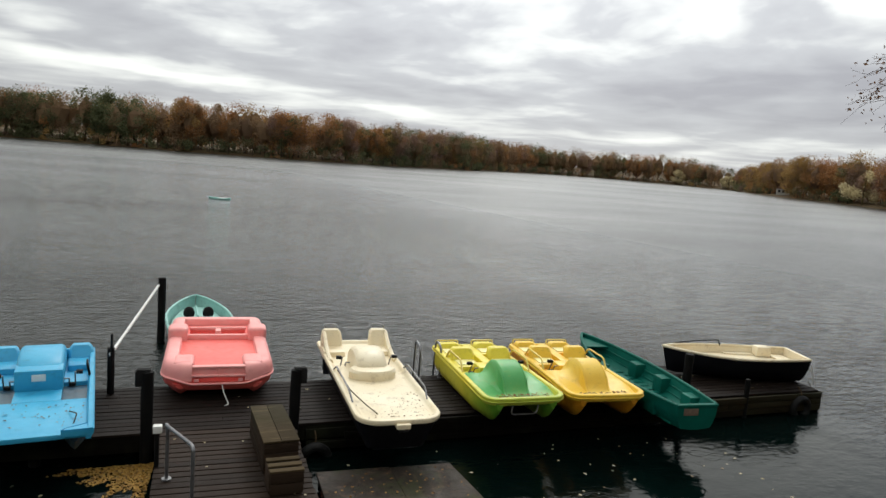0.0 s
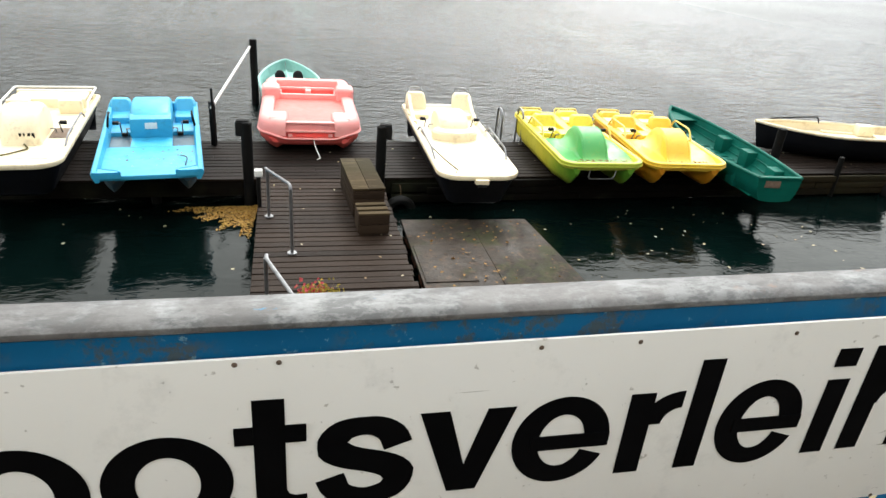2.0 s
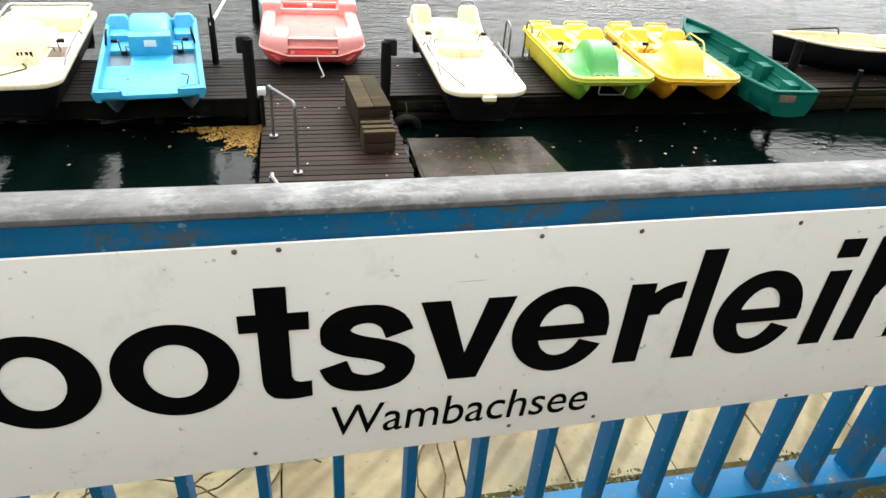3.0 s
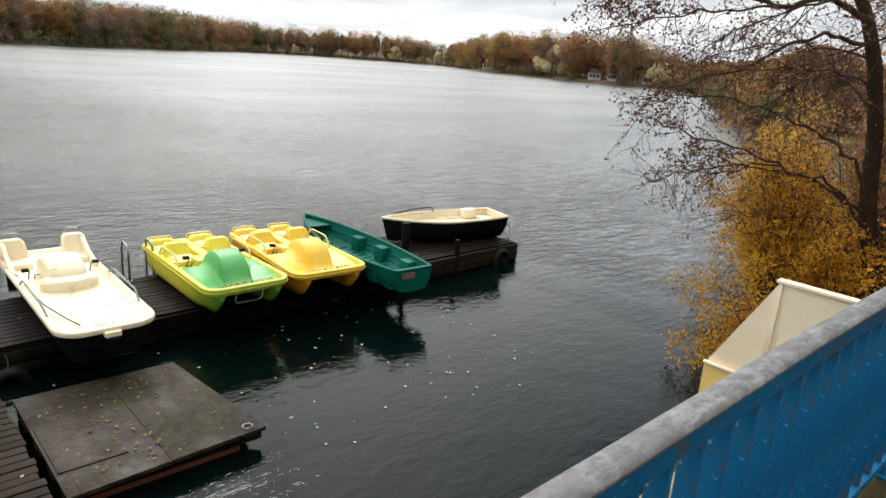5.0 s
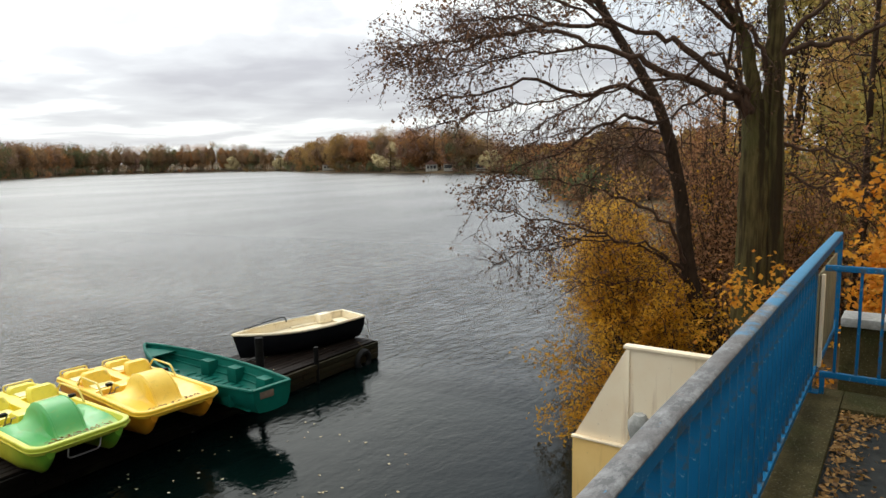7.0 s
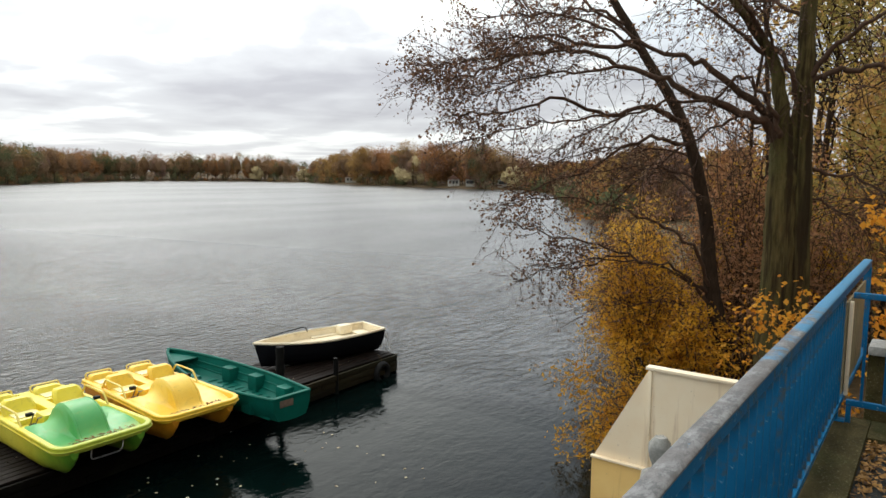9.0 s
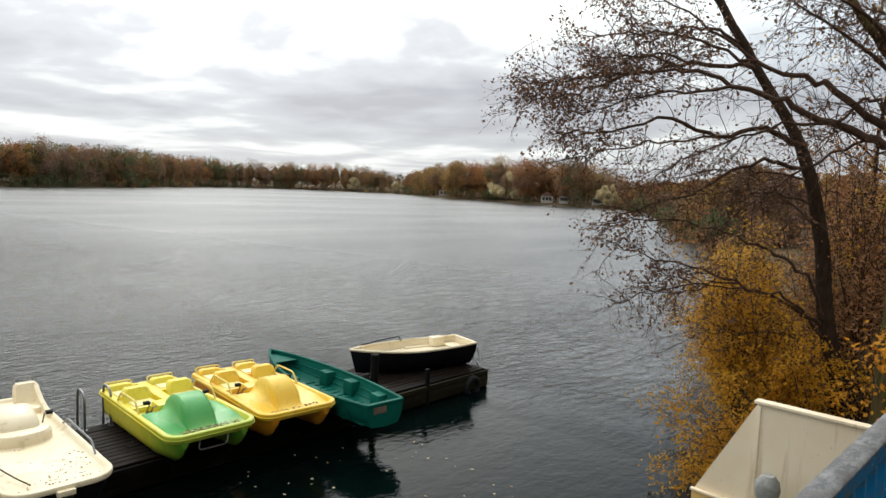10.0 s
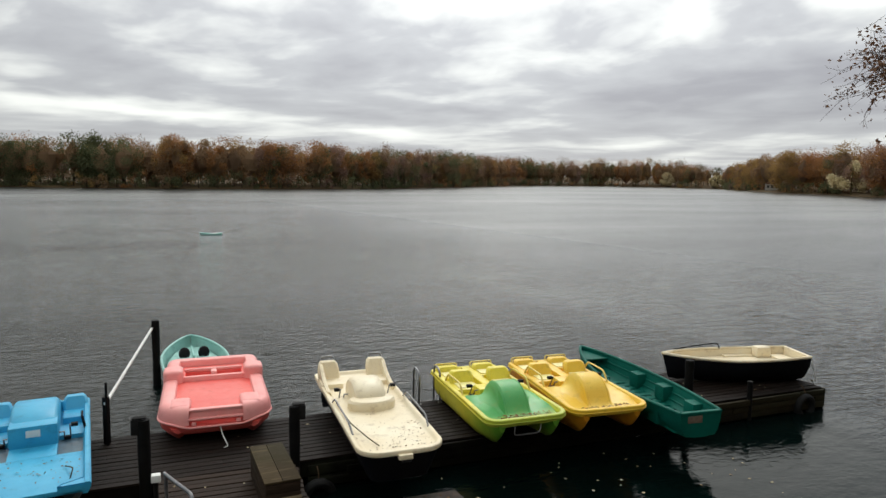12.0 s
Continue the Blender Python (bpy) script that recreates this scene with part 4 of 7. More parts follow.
mooring_post(-0.12, 16.9, -1.8, 1.49, 0.085)
mooring_post(0.02, 10.72, -1.8, 1.36, 0.085, -0.11)
mooring_post(2.10, 10.72, -1.8, 1.33, 0.08, 0.11)
mooring_post(-0.64, 12.40, 0.452, 1.22, 0.055)
mooring_post(9.85, 11.25, 0.452, 1.26, 0.085)
mooring_post(11.18, 10.96, -1.8, 0.80, 0.05, None, (-0.06, 0))


def barrier():
    ob = thing("barrier_pole", "white pole slung from a thin post to a tall post", "pole", at=(-0.62, 12.3, 0.452))
    part("upright", tube(bmesh.new(), [(0, 0, 0), (0, 0, 1.02)], 0.02, 8), POST, ob)
    part("bar", tube(bmesh.new(), [(-0.02, 0.02, 0.68), (0.43, 4.5, 0.88)], 0.026, 10), WHITE_BAR, ob, "white painted bar")
    return ob


barrier()


def ladder(x, y):
    ob = thing("swim_ladder", "curved steel grab rails of a swim ladder at the dock", "ladder", at=(x, y, DOCK))
    for dx in (0.0, 0.42):
        pts = bent([(dx, -0.18, 0.0), (dx, -0.18, 0.62), (dx, 0.16, 0.68), (dx, 0.2, -0.5)], 0.16, 8)
        part("grab_rail", tube(bmesh.new(), pts, 0.02, 10), STEEL, ob)
        part("flange", tube(bmesh.new(), [(dx, -0.18, 0.004), (dx, -0.18, 0.014)], 0.045, 12), STEEL, ob)
    return ob


ladder(4.70, 12.8)


def hand_rail(feet, tops, name_label):
    ob = thing("pier_handrail", name_label, "handrail", "pier handrails", at=(feet[0][0], feet[0][1], DOCK))
    o = Vector((feet[0][0], feet[0][1], DOCK))
    loc = [Vector(p) - o for p in tops]
    part("tube", tube(bmesh.new(), bent(loc, 0.1, 6), 0.021, 10), STEEL, ob)
    for fx, fy in feet:
        near = min(loc, key=lambda p: (p.x + o.x - fx) ** 2 + (p.y + o.y - fy) ** 2)
        p = Vector((fx, fy, DOCK)) - o
        if near.z > 0.1:
            part("post", tube(bmesh.new(), [p, (p.x, p.y, near.z - 0.005)], 0.021, 10), STEEL, ob)
        part("flange", tube(bmesh.new(), [p + Vector((0, 0, 0.005)), p + Vector((0, 0, 0.02))], 0.06, 14), STEEL, ob)
    return ob


hand_rail([(0.36, 9.24), (0.665, 8.10)], [(0.34, 9.30, 1.15), (0.36, 9.24, 1.15), (0.665, 8.12, 1.37), (0.665, 8.10, DOCK + 0.01)], "bent grey steel handrail with flanged feet on the pier")
hand_rail([(0.40, 6.62), (0.74, 5.9)], [(0.41, 6.66, 1.18), (0.41, 6.6, 1.17), (0.735, 6.05, 0.93), (0.76, 5.85, DOCK + 0.01)], "bent grey steel handrail at the shore end of the pier")


def pier_lamp():
    ob = thing("pier_lamp", "small white lamp on a dark stub at the pier edge", "lamp", at=(0.22, 9.62, DOCK + 0.002))
    part("stub", tube(bmesh.new(), [(0, 0, 0), (0, 0, 0.46)], 0.03, 8), POST, ob)
    part("lamp_head", box_of((-0.05, -0.05, 0.462), (0.06, 0.05, 0.56), 0.015), WHITE_BAR, ob, "white plastic lamp head")
    return ob


pier_lamp()


def chest():
    ob = thing("wooden_chest", "weathered wooden dock chest with a flat lid", "chest", at=(1.74, 9.2, DOCK + 0.006), rz=4)
    part("body", box_of((-0.2, -0.02, 0.0), (0.2, 1.2, 0.42), 0.012), TIMBER, ob, "dark wet frame")
    for i in range(2):
        part("lid_board", box_of((-0.235 + i * 0.235, -0.05, 0.424), (-0.235 + (i + 1) * 0.235 - 0.006, 1.23, 0.452), 0.005), CRATE, ob, "pale weathered lid board")
    for z in (0.02, 0.155, 0.285):
        part("side_board", box_of((-0.222, -0.045, z), (0.222, -0.022, z + 0.124), 0.005), CHEST_SIDE, ob)
        for s in (-1, 1):
            part("side_board", box_of((s * 0.214 - 0.012, -0.02, z), (s * 0.214 + 0.012, 1.21, z + 0.124), 0.005), CHEST_SIDE, ob)
    return ob


def crate():
    ob = thing("step_crate", "small weathered wooden crate step in front of the chest", "crate", at=(1.755, 8.60, DOCK + 0.006), rz=3)
    part("body", box_of((-0.185, 0.01, 0.0), (0.185, 0.38, 0.29), 0.01), TIMBER, ob)
    for i in range(2):
        part("front_board", box_of((-0.2, -0.016, 0.01 + i * 0.145), (0.2, 0.008, 0.145 + i * 0.145), 0.005), CHEST_SIDE, ob, "dark red-brown front board")
    for i in (0, 1, 2):
        part("top_board", box_of((-0.21, -0.02 + i * 0.155, 0.293), (0.21, 0.07 + i * 0.155, 0.318), 0.005), CRATE, ob)
    for s in (-1, 1):
        part("side_board", box_of((s * 0.2 - 0.012, 0.01, 0.02), (s * 0.2 + 0.012, 0.37, 0.285), 0.005), CHEST_SIDE, ob)
    return ob


chest()
crate()


def raft():
    ob = thing("floating_raft", "low floating raft with a worn dark deck", "raft", at=(3.3, 8.3, 0), rz=0)
    n = Nodes("worn_raft_deck")
    base = n.mix(n.ramp(n.noise(2.2, 7, 0.7), 0.35, 0.65), (0.018, 0.013, 0.010), (0.056, 0.043, 0.034))
    base = n.mix(n.math("MULTIPLY", n.ramp(n.noise(1.1, 5, 0.65), 0.5, 0.62), 0.7), base, (0.016, 0.015, 0.012))
    base = n.mix(n.math("MULTIPLY", n.ramp(n.noise(7, 8, 0.75), 0.52, 0.62), 0.65), base, (0.10, 0.062, 0.042))
    base = n.mix(n.math("MULTIPLY", n.ramp(n.noise(1.9, 6, 0.7), 0.53, 0.62), 0.7), base, (0.040, 0.044, 0.018))
    base = n.mix(n.math("MULTIPLY", n.ramp(n.noise(12, 5, 0.6), 0.60, 0.65), 0.8), base, (0.006, 0.005, 0.004))
    base = n.mix(n.math("MULTIPLY", n.ramp(n.noise(34, 4), 0.63, 0.70), 0.7), base, (0.006, 0.005, 0.004))
    n.bump(n.math("ADD", n.noise(5, 7, 0.7), n.noise(40, 4)), 0.5, 0.012)
    deck = n.done(base, n.math("ADD", n.math("MULTIPLY", n.ramp(n.noise(1.6, 5), 0.35, 0.6), 0.4), 0.36), Specular_IOR_Level=0.16)
    def skewed(bm):
        """The raft is wider at its shore end."""
        for v in bm.verts:
            k = (v.co.y + 1.2) / 2.4
            v.co.x = v.co.x * (1.08 - 0.22 * k * (v.co.x > 0)) if v.co.x > 0 else v.co.x * 0.95
            v.co.y += 0.045 * v.co.x * (1 - k)
        return bm

    part("deck_board", skewed(box_of((-1.08, -1.14, 0.20), (0.02, 1.22, 0.255), 0.01)), deck, ob)
    part("deck_board", skewed(box_of((0.026, -1.13, 0.20), (1.09, 1.20, 0.252), 0.01)), deck, ob)
    part("patch_board", box_of((-0.99, -0.72, 0.256), (-0.30, 0.32, 0.270), 0.004), deck, ob)
    part("edge_beam", box_of((-1.0, -1.06, 0.10), (1.12, -1.0, 0.198), 0.01), TIMBER, ob)
    part("edge_beam", box_of((-1.0, 1.10, 0.02), (0.88, 1.18, 0.198), 0.01), TIMBER, ob)
    rust = plain("rusty_float", (0.14, 0.045, 0.025), (0.24, 0.085, 0.04), 5, 0.7)
    for y in (-0.86, -0.3, 0.3, 0.9):
        part("float", tube(bmesh.new(), [(-0.98, y, 0.04), (0.86, y, 0.04)], 0.155, 14), rust, ob, "rust-red float")
    part("mooring_ring", tube(bmesh.new(), [(0.98 + 0.06 * math.cos(a), -0.98 + 0.06 * math.sin(a), 0.27) for a in (i * math.tau / 12 for i in range(12))], 0.008, 6, True), STEEL, ob)
    return ob


raft()


tyre((2.43, 10.56, -0.06), 2, 0)
tyre((12.62, 10.97, 0.12), 2, 0)
tyre((13.27, 11.34, 0.14), 88, 0)


# ---- boats ----
def deck_shell(bm, outline, z_low, z_rim, wall, z_floor, rise=None, lip=0.03):
    """A moulded tub: flared side, rolled lip, inner wall and floor."""
    steps = [(0.10, z_low), (0.03, z_low + 0.02), (lip, z_rim - 0.06), (0.0, z_rim - 0.055), (0.0, z_rim - 0.012), (0.012, z_rim), (wall - 0.012, z_rim), (wall, z_rim - 0.012), (wall + 0.02, z_floor + 0.03), (wall + 0.05, z_floor)]
    return loft(bm, rings_of(outline, steps, rise))


def pontoon(bm, x, w, y0, y1, z_top, rake=0.4):
    """A float with a raked V stem at the near end and a tapered tail."""
    rings = []
    for u, k, low in ((0.0, 0.30, 0.72), (0.008, 0.42, 0.52), (0.02, 0.54, 0.32), (0.04, 0.66, 0.16), (0.07, 0.78, 0.06), (0.12, 0.88, 0.015), (0.25, 0.97, 0.0), (0.5, 1.0, 0.0), (0.85, 1.0, 0.0), (0.95, 0.92, 0.06), (1.0, 0.78, 0.2)):
        y = y0 + (y1 - y0) * u + 0.16 * max(0.0, low - 0.1) * (u < 0.1) * -1 + 0.1 * (u < 0.1)
        h, zl = w / 2 * k, z_top * low
        ring = []
        for i in range(13):
            a = math.pi * i / 12
            ca, sa = math.cos(a), math.sin(a)
            ring.append((x - h * math.copysign(abs(ca) ** (0.75 if u > 0.2 else 1.7), ca), y, z_top - (z_top - zl) * sa ** (0.6 if u > 0.2 else 0.95)))
        rings.append(ring)
    return loft(bm, rings)


def seat(parent, mat_, x, y, z, w=0.5, deep=0.46, back=0.46, name="seat", lean=0.12):
    """A moulded bucket seat that faces the near end: squab and backrest."""
    bm = bmesh.new()
    block(bm, (x - w / 2, y - deep, z - 0.10), (x + w / 2, y, z + 0.05), 0.04)
    s = part(name, bm, mat_, parent)
    rings = []
    for k, (t, ww) in enumerate(((0.0, 1.0), (0.5, 1.0), (0.85, 0.9), (1.0, 0.7))):
        zz, yy = z + 0.03 + back * t, y - 0.03 + lean * t
        h = w / 2 * ww
        rings.append([(x - h, yy, zz), (x - h * 0.8, yy - 0.05, zz), (x + h * 0.8, yy - 0.05, zz), (x + h, yy, zz), (x + h * 0.9, yy + 0.09, zz), (x - h * 0.9, yy + 0.09, zz)])
    part("backrest", loft(bmesh.new(), rings), mat_, parent)
    return s


def pedals(parent, x, y, z, side):
    bm = bmesh.new()
    pts = [(x, y, z), (x + 0.07 * side, y, z), (x + 0.07 * side, y + 0.08, z - 0.12), (x + 0.15 * side, y + 0.08, z - 0.12), (x + 0.15 * side, y - 0.08, z + 0.12), (x + 0.24 * side, y - 0.08, z + 0.12)]
    c = part("crank", tube(bm, pts, 0.012, 6), STEEL, parent, "steel pedal crank")
    for dx, dy, dz in ((0.11, 0.08, -0.12), (0.21, -0.08, 0.12)):
        part("pedal", box_of((x + dx * side - 0.045, y + dy - 0.035, z + dz - 0.025), (x + dx * side + 0.045, y + dy + 0.035, z + dz + 0.025), 0.008), RUBBER, c, "black pedal")


def grab(parent, pts, r=0.014, name="grab_rail", mat_=None, bend=0.07):
    return part(name, tube(bmesh.new(), bent(pts, bend, 5), r, 8), mat_ or STEEL, parent)


def sports_pedalo(label, at, rz, deck, dome, trim, loop, floats):
    """Catamaran pedal boat: two raked floats, a deck tub, a wheel cover, four seats."""
    ob = thing("pedal_boat", label, "pedal boat", "pedal boats on the dock", at, rz)
    ob.scale.x = 1.05
    L, H = 3.1, 0.50
    for x in (-0.46, 0.46):
        part("float", pontoon(bmesh.new(), x, 0.40, 0.03, L - 0.1, 0.40, 0.1), floats, ob)
    rise = lambda x, y: 0.02 * math.sin(y * 1.1)
    part("hull", deck_shell(bmesh.new(), plan(0.70, 0.66, 0.0, L, 0.24, 0.12), 0.36, H, 0.085, 0.385, rise), deck, ob)
    # fore deck, sloping up to the wheel cover
    bm = bmesh.new()
    rows_ = []
    for y, h, w in ((0.10, 0.398, 0.50), (0.22, 0.396, 0.57), (0.36, 0.40, 0.60), (0.48, 0.415, 0.61), (0.60, 0.425, 0.615), (0.74, 0.45, 0.615), (0.90, 0.48, 0.61), (1.06, 0.50, 0.61), (1.20, 0.505, 0.60), (1.30, 0.50, 0.59), (1.37, 0.47, 0.58)):
        lip = max(h, min(0.49, h + 0.06))
        rows_.append([(x, y, z) for x, z in ((-w, 0.34), (-w, lip - 0.02), (-w + 0.03, lip), (-w + 0.10, h + 0.012), (-0.33, h), (-0.27, h - 0.015), (0.27, h - 0.015), (0.33, h), (w - 0.10, h + 0.012), (w - 0.03, lip), (w, lip - 0.02), (w, 0.34))])
    loft(bm, rows_)
    part("fore_deck", bm, dome, ob)
    # the wheel cover sweeps up out of the bowl and flares into shoulders at its sides
    hump = ((0.34, 0.402), (0.42, 0.412), (0.47, 0.450), (0.51, 0.520), (0.56, 0.605), (0.64, 0.690), (0.74, 0.755), (0.86, 0.800), (0.98, 0.815), (1.10, 0.800), (1.21, 0.755), (1.30, 0.685), (1.37, 0.590), (1.40, 0.480))
    flare = ((0.61, 0.18), (0.50, 0.23), (0.40, 0.30), (0.31, 0.39), (0.265, 0.50), (0.245, 0.64), (0.232, 0.80), (0.218, 0.93), (0.195, 1.0))
    span = [(-x, k) for x, k in flare] + [(0.0, 1.01)] + [(x, k) for x, k in reversed(flare)]
    def shoulder(y, k):
        """The flare lies only along the rear of the bowl."""
        t = min(max((y - 0.62) / 0.45, 0.0), 1.0)
        return k if k > 0.9 else k * (0.16 + 0.84 * t * t * (3 - 2 * t))

    lines = [[(x, y, 0.398 + (z - 0.398) * shoulder(y, k)) for y, z in hump] for x, k in span]
    cover = part("wheel_cover", loft(bmesh.new(), [line + [(line[-1][0], 1.40, 0.36), (line[0][0], 0.40, 0.36)] for line in lines]), dome, ob)
    for x in (-0.185, 0.185):
        part("cover_rib", tube(bmesh.new(), [(x, y, z + 0.001) for y, z in hump[1:-1]], 0.008, 6), dome, cover)
    part("console", box_of((-0.29, 1.42, 0.34), (0.29, 1.75, 0.56), 0.05), deck, ob)
    for x in (-0.36, 0.36):
        seat(ob, deck, x, 2.12, 0.44, 0.46, 0.42, 0.22)
        seat(ob, deck, x, 2.90, 0.42, 0.46, 0.40, 0.12, "rear_seat", 0.06)
        side = 1 if x > 0 else -1
        pedals(ob, 0.27 * side, 1.5, 0.52, side)
        grab(ob, [(side * 0.62, 1.35, H), (side * 0.62, 1.5, H + 0.18), (side * 0.62, 2.1, H + 0.18), (side * 0.62, 2.25, H)], 0.016, "side_rail", trim)
        grab(ob, [(side * 0.14, 3.02, H), (side * 0.14, 3.04, H + 0.09), (side * 0.58, 3.04, H + 0.09), (side * 0.58, 3.02, H)], 0.016, "stern_rail", trim)
    gun = plan(0.70, 0.66, 0.0, L, 0.24, 0.12)
    part("rub_strip", tube(bmesh.new(), [(x * 1.004, y, H - 0.064) for x, y in gun], 0.010, 6, True), deck, ob)
    for x in (-0.36, 0.36):
        part("seat_pad", box_of((x - 0.17, 1.76, 0.492), (x + 0.17, 2.05, 0.508), 0.006), PAD, ob, "pale worn seat pad")
        part("seat_pad", box_of((x - 0.17, 2.56, 0.472), (x + 0.17, 2.82, 0.488), 0.006), PAD, ob, "pale worn seat pad")
        part("deck_seam", box_of((x * 1.62 - 0.006, 1.40, 0.386), (x * 1.62 + 0.006, 2.95, 0.392)), GRIP, ob, "dirty deck seam")
    part("centre_ridge", box_of((-0.09, 1.76, 0.34), (0.09, 2.95, 0.54), 0.03), deck, ob)
    if loop:
        part("tow_loop", tube(bmesh.new(), bent([(-0.2, 0.12, 0.33), (-0.24, 0.08, 0.20), (0.20, 0.08, 0.20), (0.24, 0.12, 0.33)], 0.08, 5), 0.011, 8), STEEL, ob)
    return ob


PAD = gelcoat("pale_yellow_pad", (0.84, 0.76, 0.30), (0.88, 0.82, 0.45), (0.3, 0.2, 0.08), 0.5)
GRIP = plain("brown_foot_mat", (0.12, 0.09, 0.07), (0.24, 0.17, 0.12), 14, 0.8)
Y_DECK = gelcoat("faded_yellow_green_gelcoat", (0.72, 0.59, 0.028), (0.78, 0.68, 0.08), (0.16, 0.12, 0.04), 0.6, 0.38, ((0.42, 0.50, 0.05), 0.25, 1.2))
Y_FLOAT = gelcoat("yellow_green_float", (0.70, 0.60, 0.03), (0.76, 0.68, 0.08), (0.14, 0.12, 0.04), 0.5, 0.4, ((0.13, 0.33, 0.03), 0.35, 1.5))
G_DOME = gelcoat("faded_green_gelcoat", (0.055, 0.33, 0.090), (0.13, 0.43, 0.13), (0.30, 0.30, 0.07), 0.6, 0.4, ((0.36, 0.47, 0.10), 0.42, 0.75))
O_DECK = gelcoat("orange_yellow_gelcoat", (0.80, 0.49, 0.025), (0.86, 0.60, 0.08), (0.20, 0.12, 0.04), 0.65, 0.38)
O_DOME = gelcoat("warm_yellow_gelcoat", (0.80, 0.50, 0.04), (0.86, 0.60, 0.10), (0.22, 0.13, 0.04), 0.5, 0.4)
O_FLOAT = gelcoat("deep_orange_gelcoat", (0.62, 0.25, 0.015), (0.70, 0.33, 0.03), (0.2, 0.1, 0.03), 0.4)
Y_TRIM = gelcoat("yellow_tube", (0.74, 0.57, 0.10), (0.78, 0.64, 0.2), (0.2, 0.12, 0.05), 0.4)
sports_pedalo("yellow pedal boat with a faded green bow and wheel cover", (5.76, 10.10, DOCK + 0.006), -0.7, Y_DECK, G_DOME, Y_TRIM, True, Y_FLOAT)
sports_pedalo("orange-yellow pedal boat with a rounded wheel cover", (7.31, 10.08, DOCK + 0.006), -3.6, O_DECK, O_DOME, Y_TRIM, False, O_FLOAT)

SKY_BLUE = gelcoat("sky_blue_gelcoat", (0.028, 0.32, 0.55), (0.055, 0.41, 0.65), (0.03, 0.09, 0.12), 0.45, 0.4)
FLOAT_BROWN = gelcoat("stained_float", (0.05, 0.10, 0.14), (0.10, 0.16, 0.2), (0.2, 0.07, 0.03), 0.7)


def blue_boat():
    ob = thing("pedal_boat", "sky-blue pedal boat with an arched console and open bow", "pedal boat", "pedal boats on the dock", (-1.25, 9.74, DOCK + 0.006), 7.5)
    L, W, H = 3.26, 0.70, 0.52
    for x in (-0.5, 0.5):
        part("float", pontoon(bmesh.new(), x, 0.4, 0.15, L - 0.1, 0.34), FLOAT_BROWN, ob, "stained float")
    # deck with two foot wells left open at the sides
    part("fore_deck", box_of((-W, 0.02, 0.35), (W, 1.28, 0.42), 0.02), SKY_BLUE, ob)
    part("centre_deck", box_of((-0.30, 1.282, 0.30), (0.30, 2.048, 0.418), 0.01), SKY_BLUE, ob)
    part("aft_deck", box_of((-W, 2.05, 0.30), (W, L - 0.03, 0.41), 0.02), SKY_BLUE, ob)
    part("well_floor", box_of((-W + 0.03, 1.25, 0.20), (W - 0.03, 2.1, 0.24)), SKY_BLUE, ob)
    for s in (-1, 1):
        bm = bmesh.new()
        loft(bm, [[(s * (W + o) + (0 if s > 0 else 0), y, z) for o, z in ((-0.075, 0.40), (-0.055, h - 0.02), (-0.045, h), (0.005, h), (0.025, h - 0.02), (0.022, h - 0.06), (-0.02, 0.34), (-0.075, 0.34))] for y, h in ((0.0, 0.485), (0.1, 0.50), (0.8, 0.51), (1.6, 0.53), (2.6, 0.56), (L, 0.58))])
        part("gunwale", bm, SKY_BLUE, ob)
        bm = bmesh.new()
        loft(bm, [[(s * a, 0.0 + b, z) for a, b in ((0.34, -0.01), (W - 0.03, -0.01), (W - 0.03, 0.20), (0.40, 0.07))] for z in (0.38, 0.468, 0.48)])
        bmesh.ops.bevel(bm, geom=bm.edges[:], offset=0.015, segments=2, affect="EDGES")
        part("bow_corner", bm, SKY_BLUE, ob)
        part("foot_mat", box_of((s * 0.5 - 0.17, 1.32, 0.243), (s * 0.5 + 0.17, 1.75, 0.252)), GRIP, ob, "worn brown foot mat")
        pedals(ob, s * 0.31, 1.95, 0.5, s)
        seat(ob, SKY_BLUE, s * 0.52, 3.0, 0.46, 0.36, 0.45, 0.20)
        part("handle", tube(bmesh.new(), bent([(s * 0.66, 1.95, 0.5), (s * 0.62, 1.9, 0.72), (s * 0.62, 2.05, 0.74)], 0.04), 0.018, 8), RUBBER, ob, "black hand lever")
    part("console", arch(bmesh.new(), -0.31, 0.31, 1.75, 3.2, 0.40, 0.43, 14, 0.06), SKY_BLUE, ob)
    part("console_face", box_of((-0.31, 1.72, 0.40), (0.31, 2.2, 0.72), 0.03), SKY_BLUE, ob)
    part("plate", box_of((-0.09, 1.711, 0.56), (0.09, 1.7185, 0.66), 0.002), WHITE_BAR, ob, "white paper plate")
    part("stern_rim", box_of((-W, L - 0.08, 0.40), (W, L, 0.59), 0.03), SKY_BLUE, ob)
    grab(ob, [(0.48, 0.35, 0.42), (0.52, 0.5, 0.5), (0.42, 0.75, 0.44)], 0.008, "mooring_line", BARK)
    return ob


blue_boat()

PINK = gelcoat("faded_pink_gelcoat", (0.865, 0.32, 0.305), (0.905, 0.425, 0.40), (0.45, 0.12, 0.10), 0.35, 0.4)
PINK_DEEP = gelcoat("coral_red_gelcoat", (0.78, 0.115, 0.10), (0.82, 0.16, 0.135), (0.3, 0.08, 0.06), 0.35, 0.42)


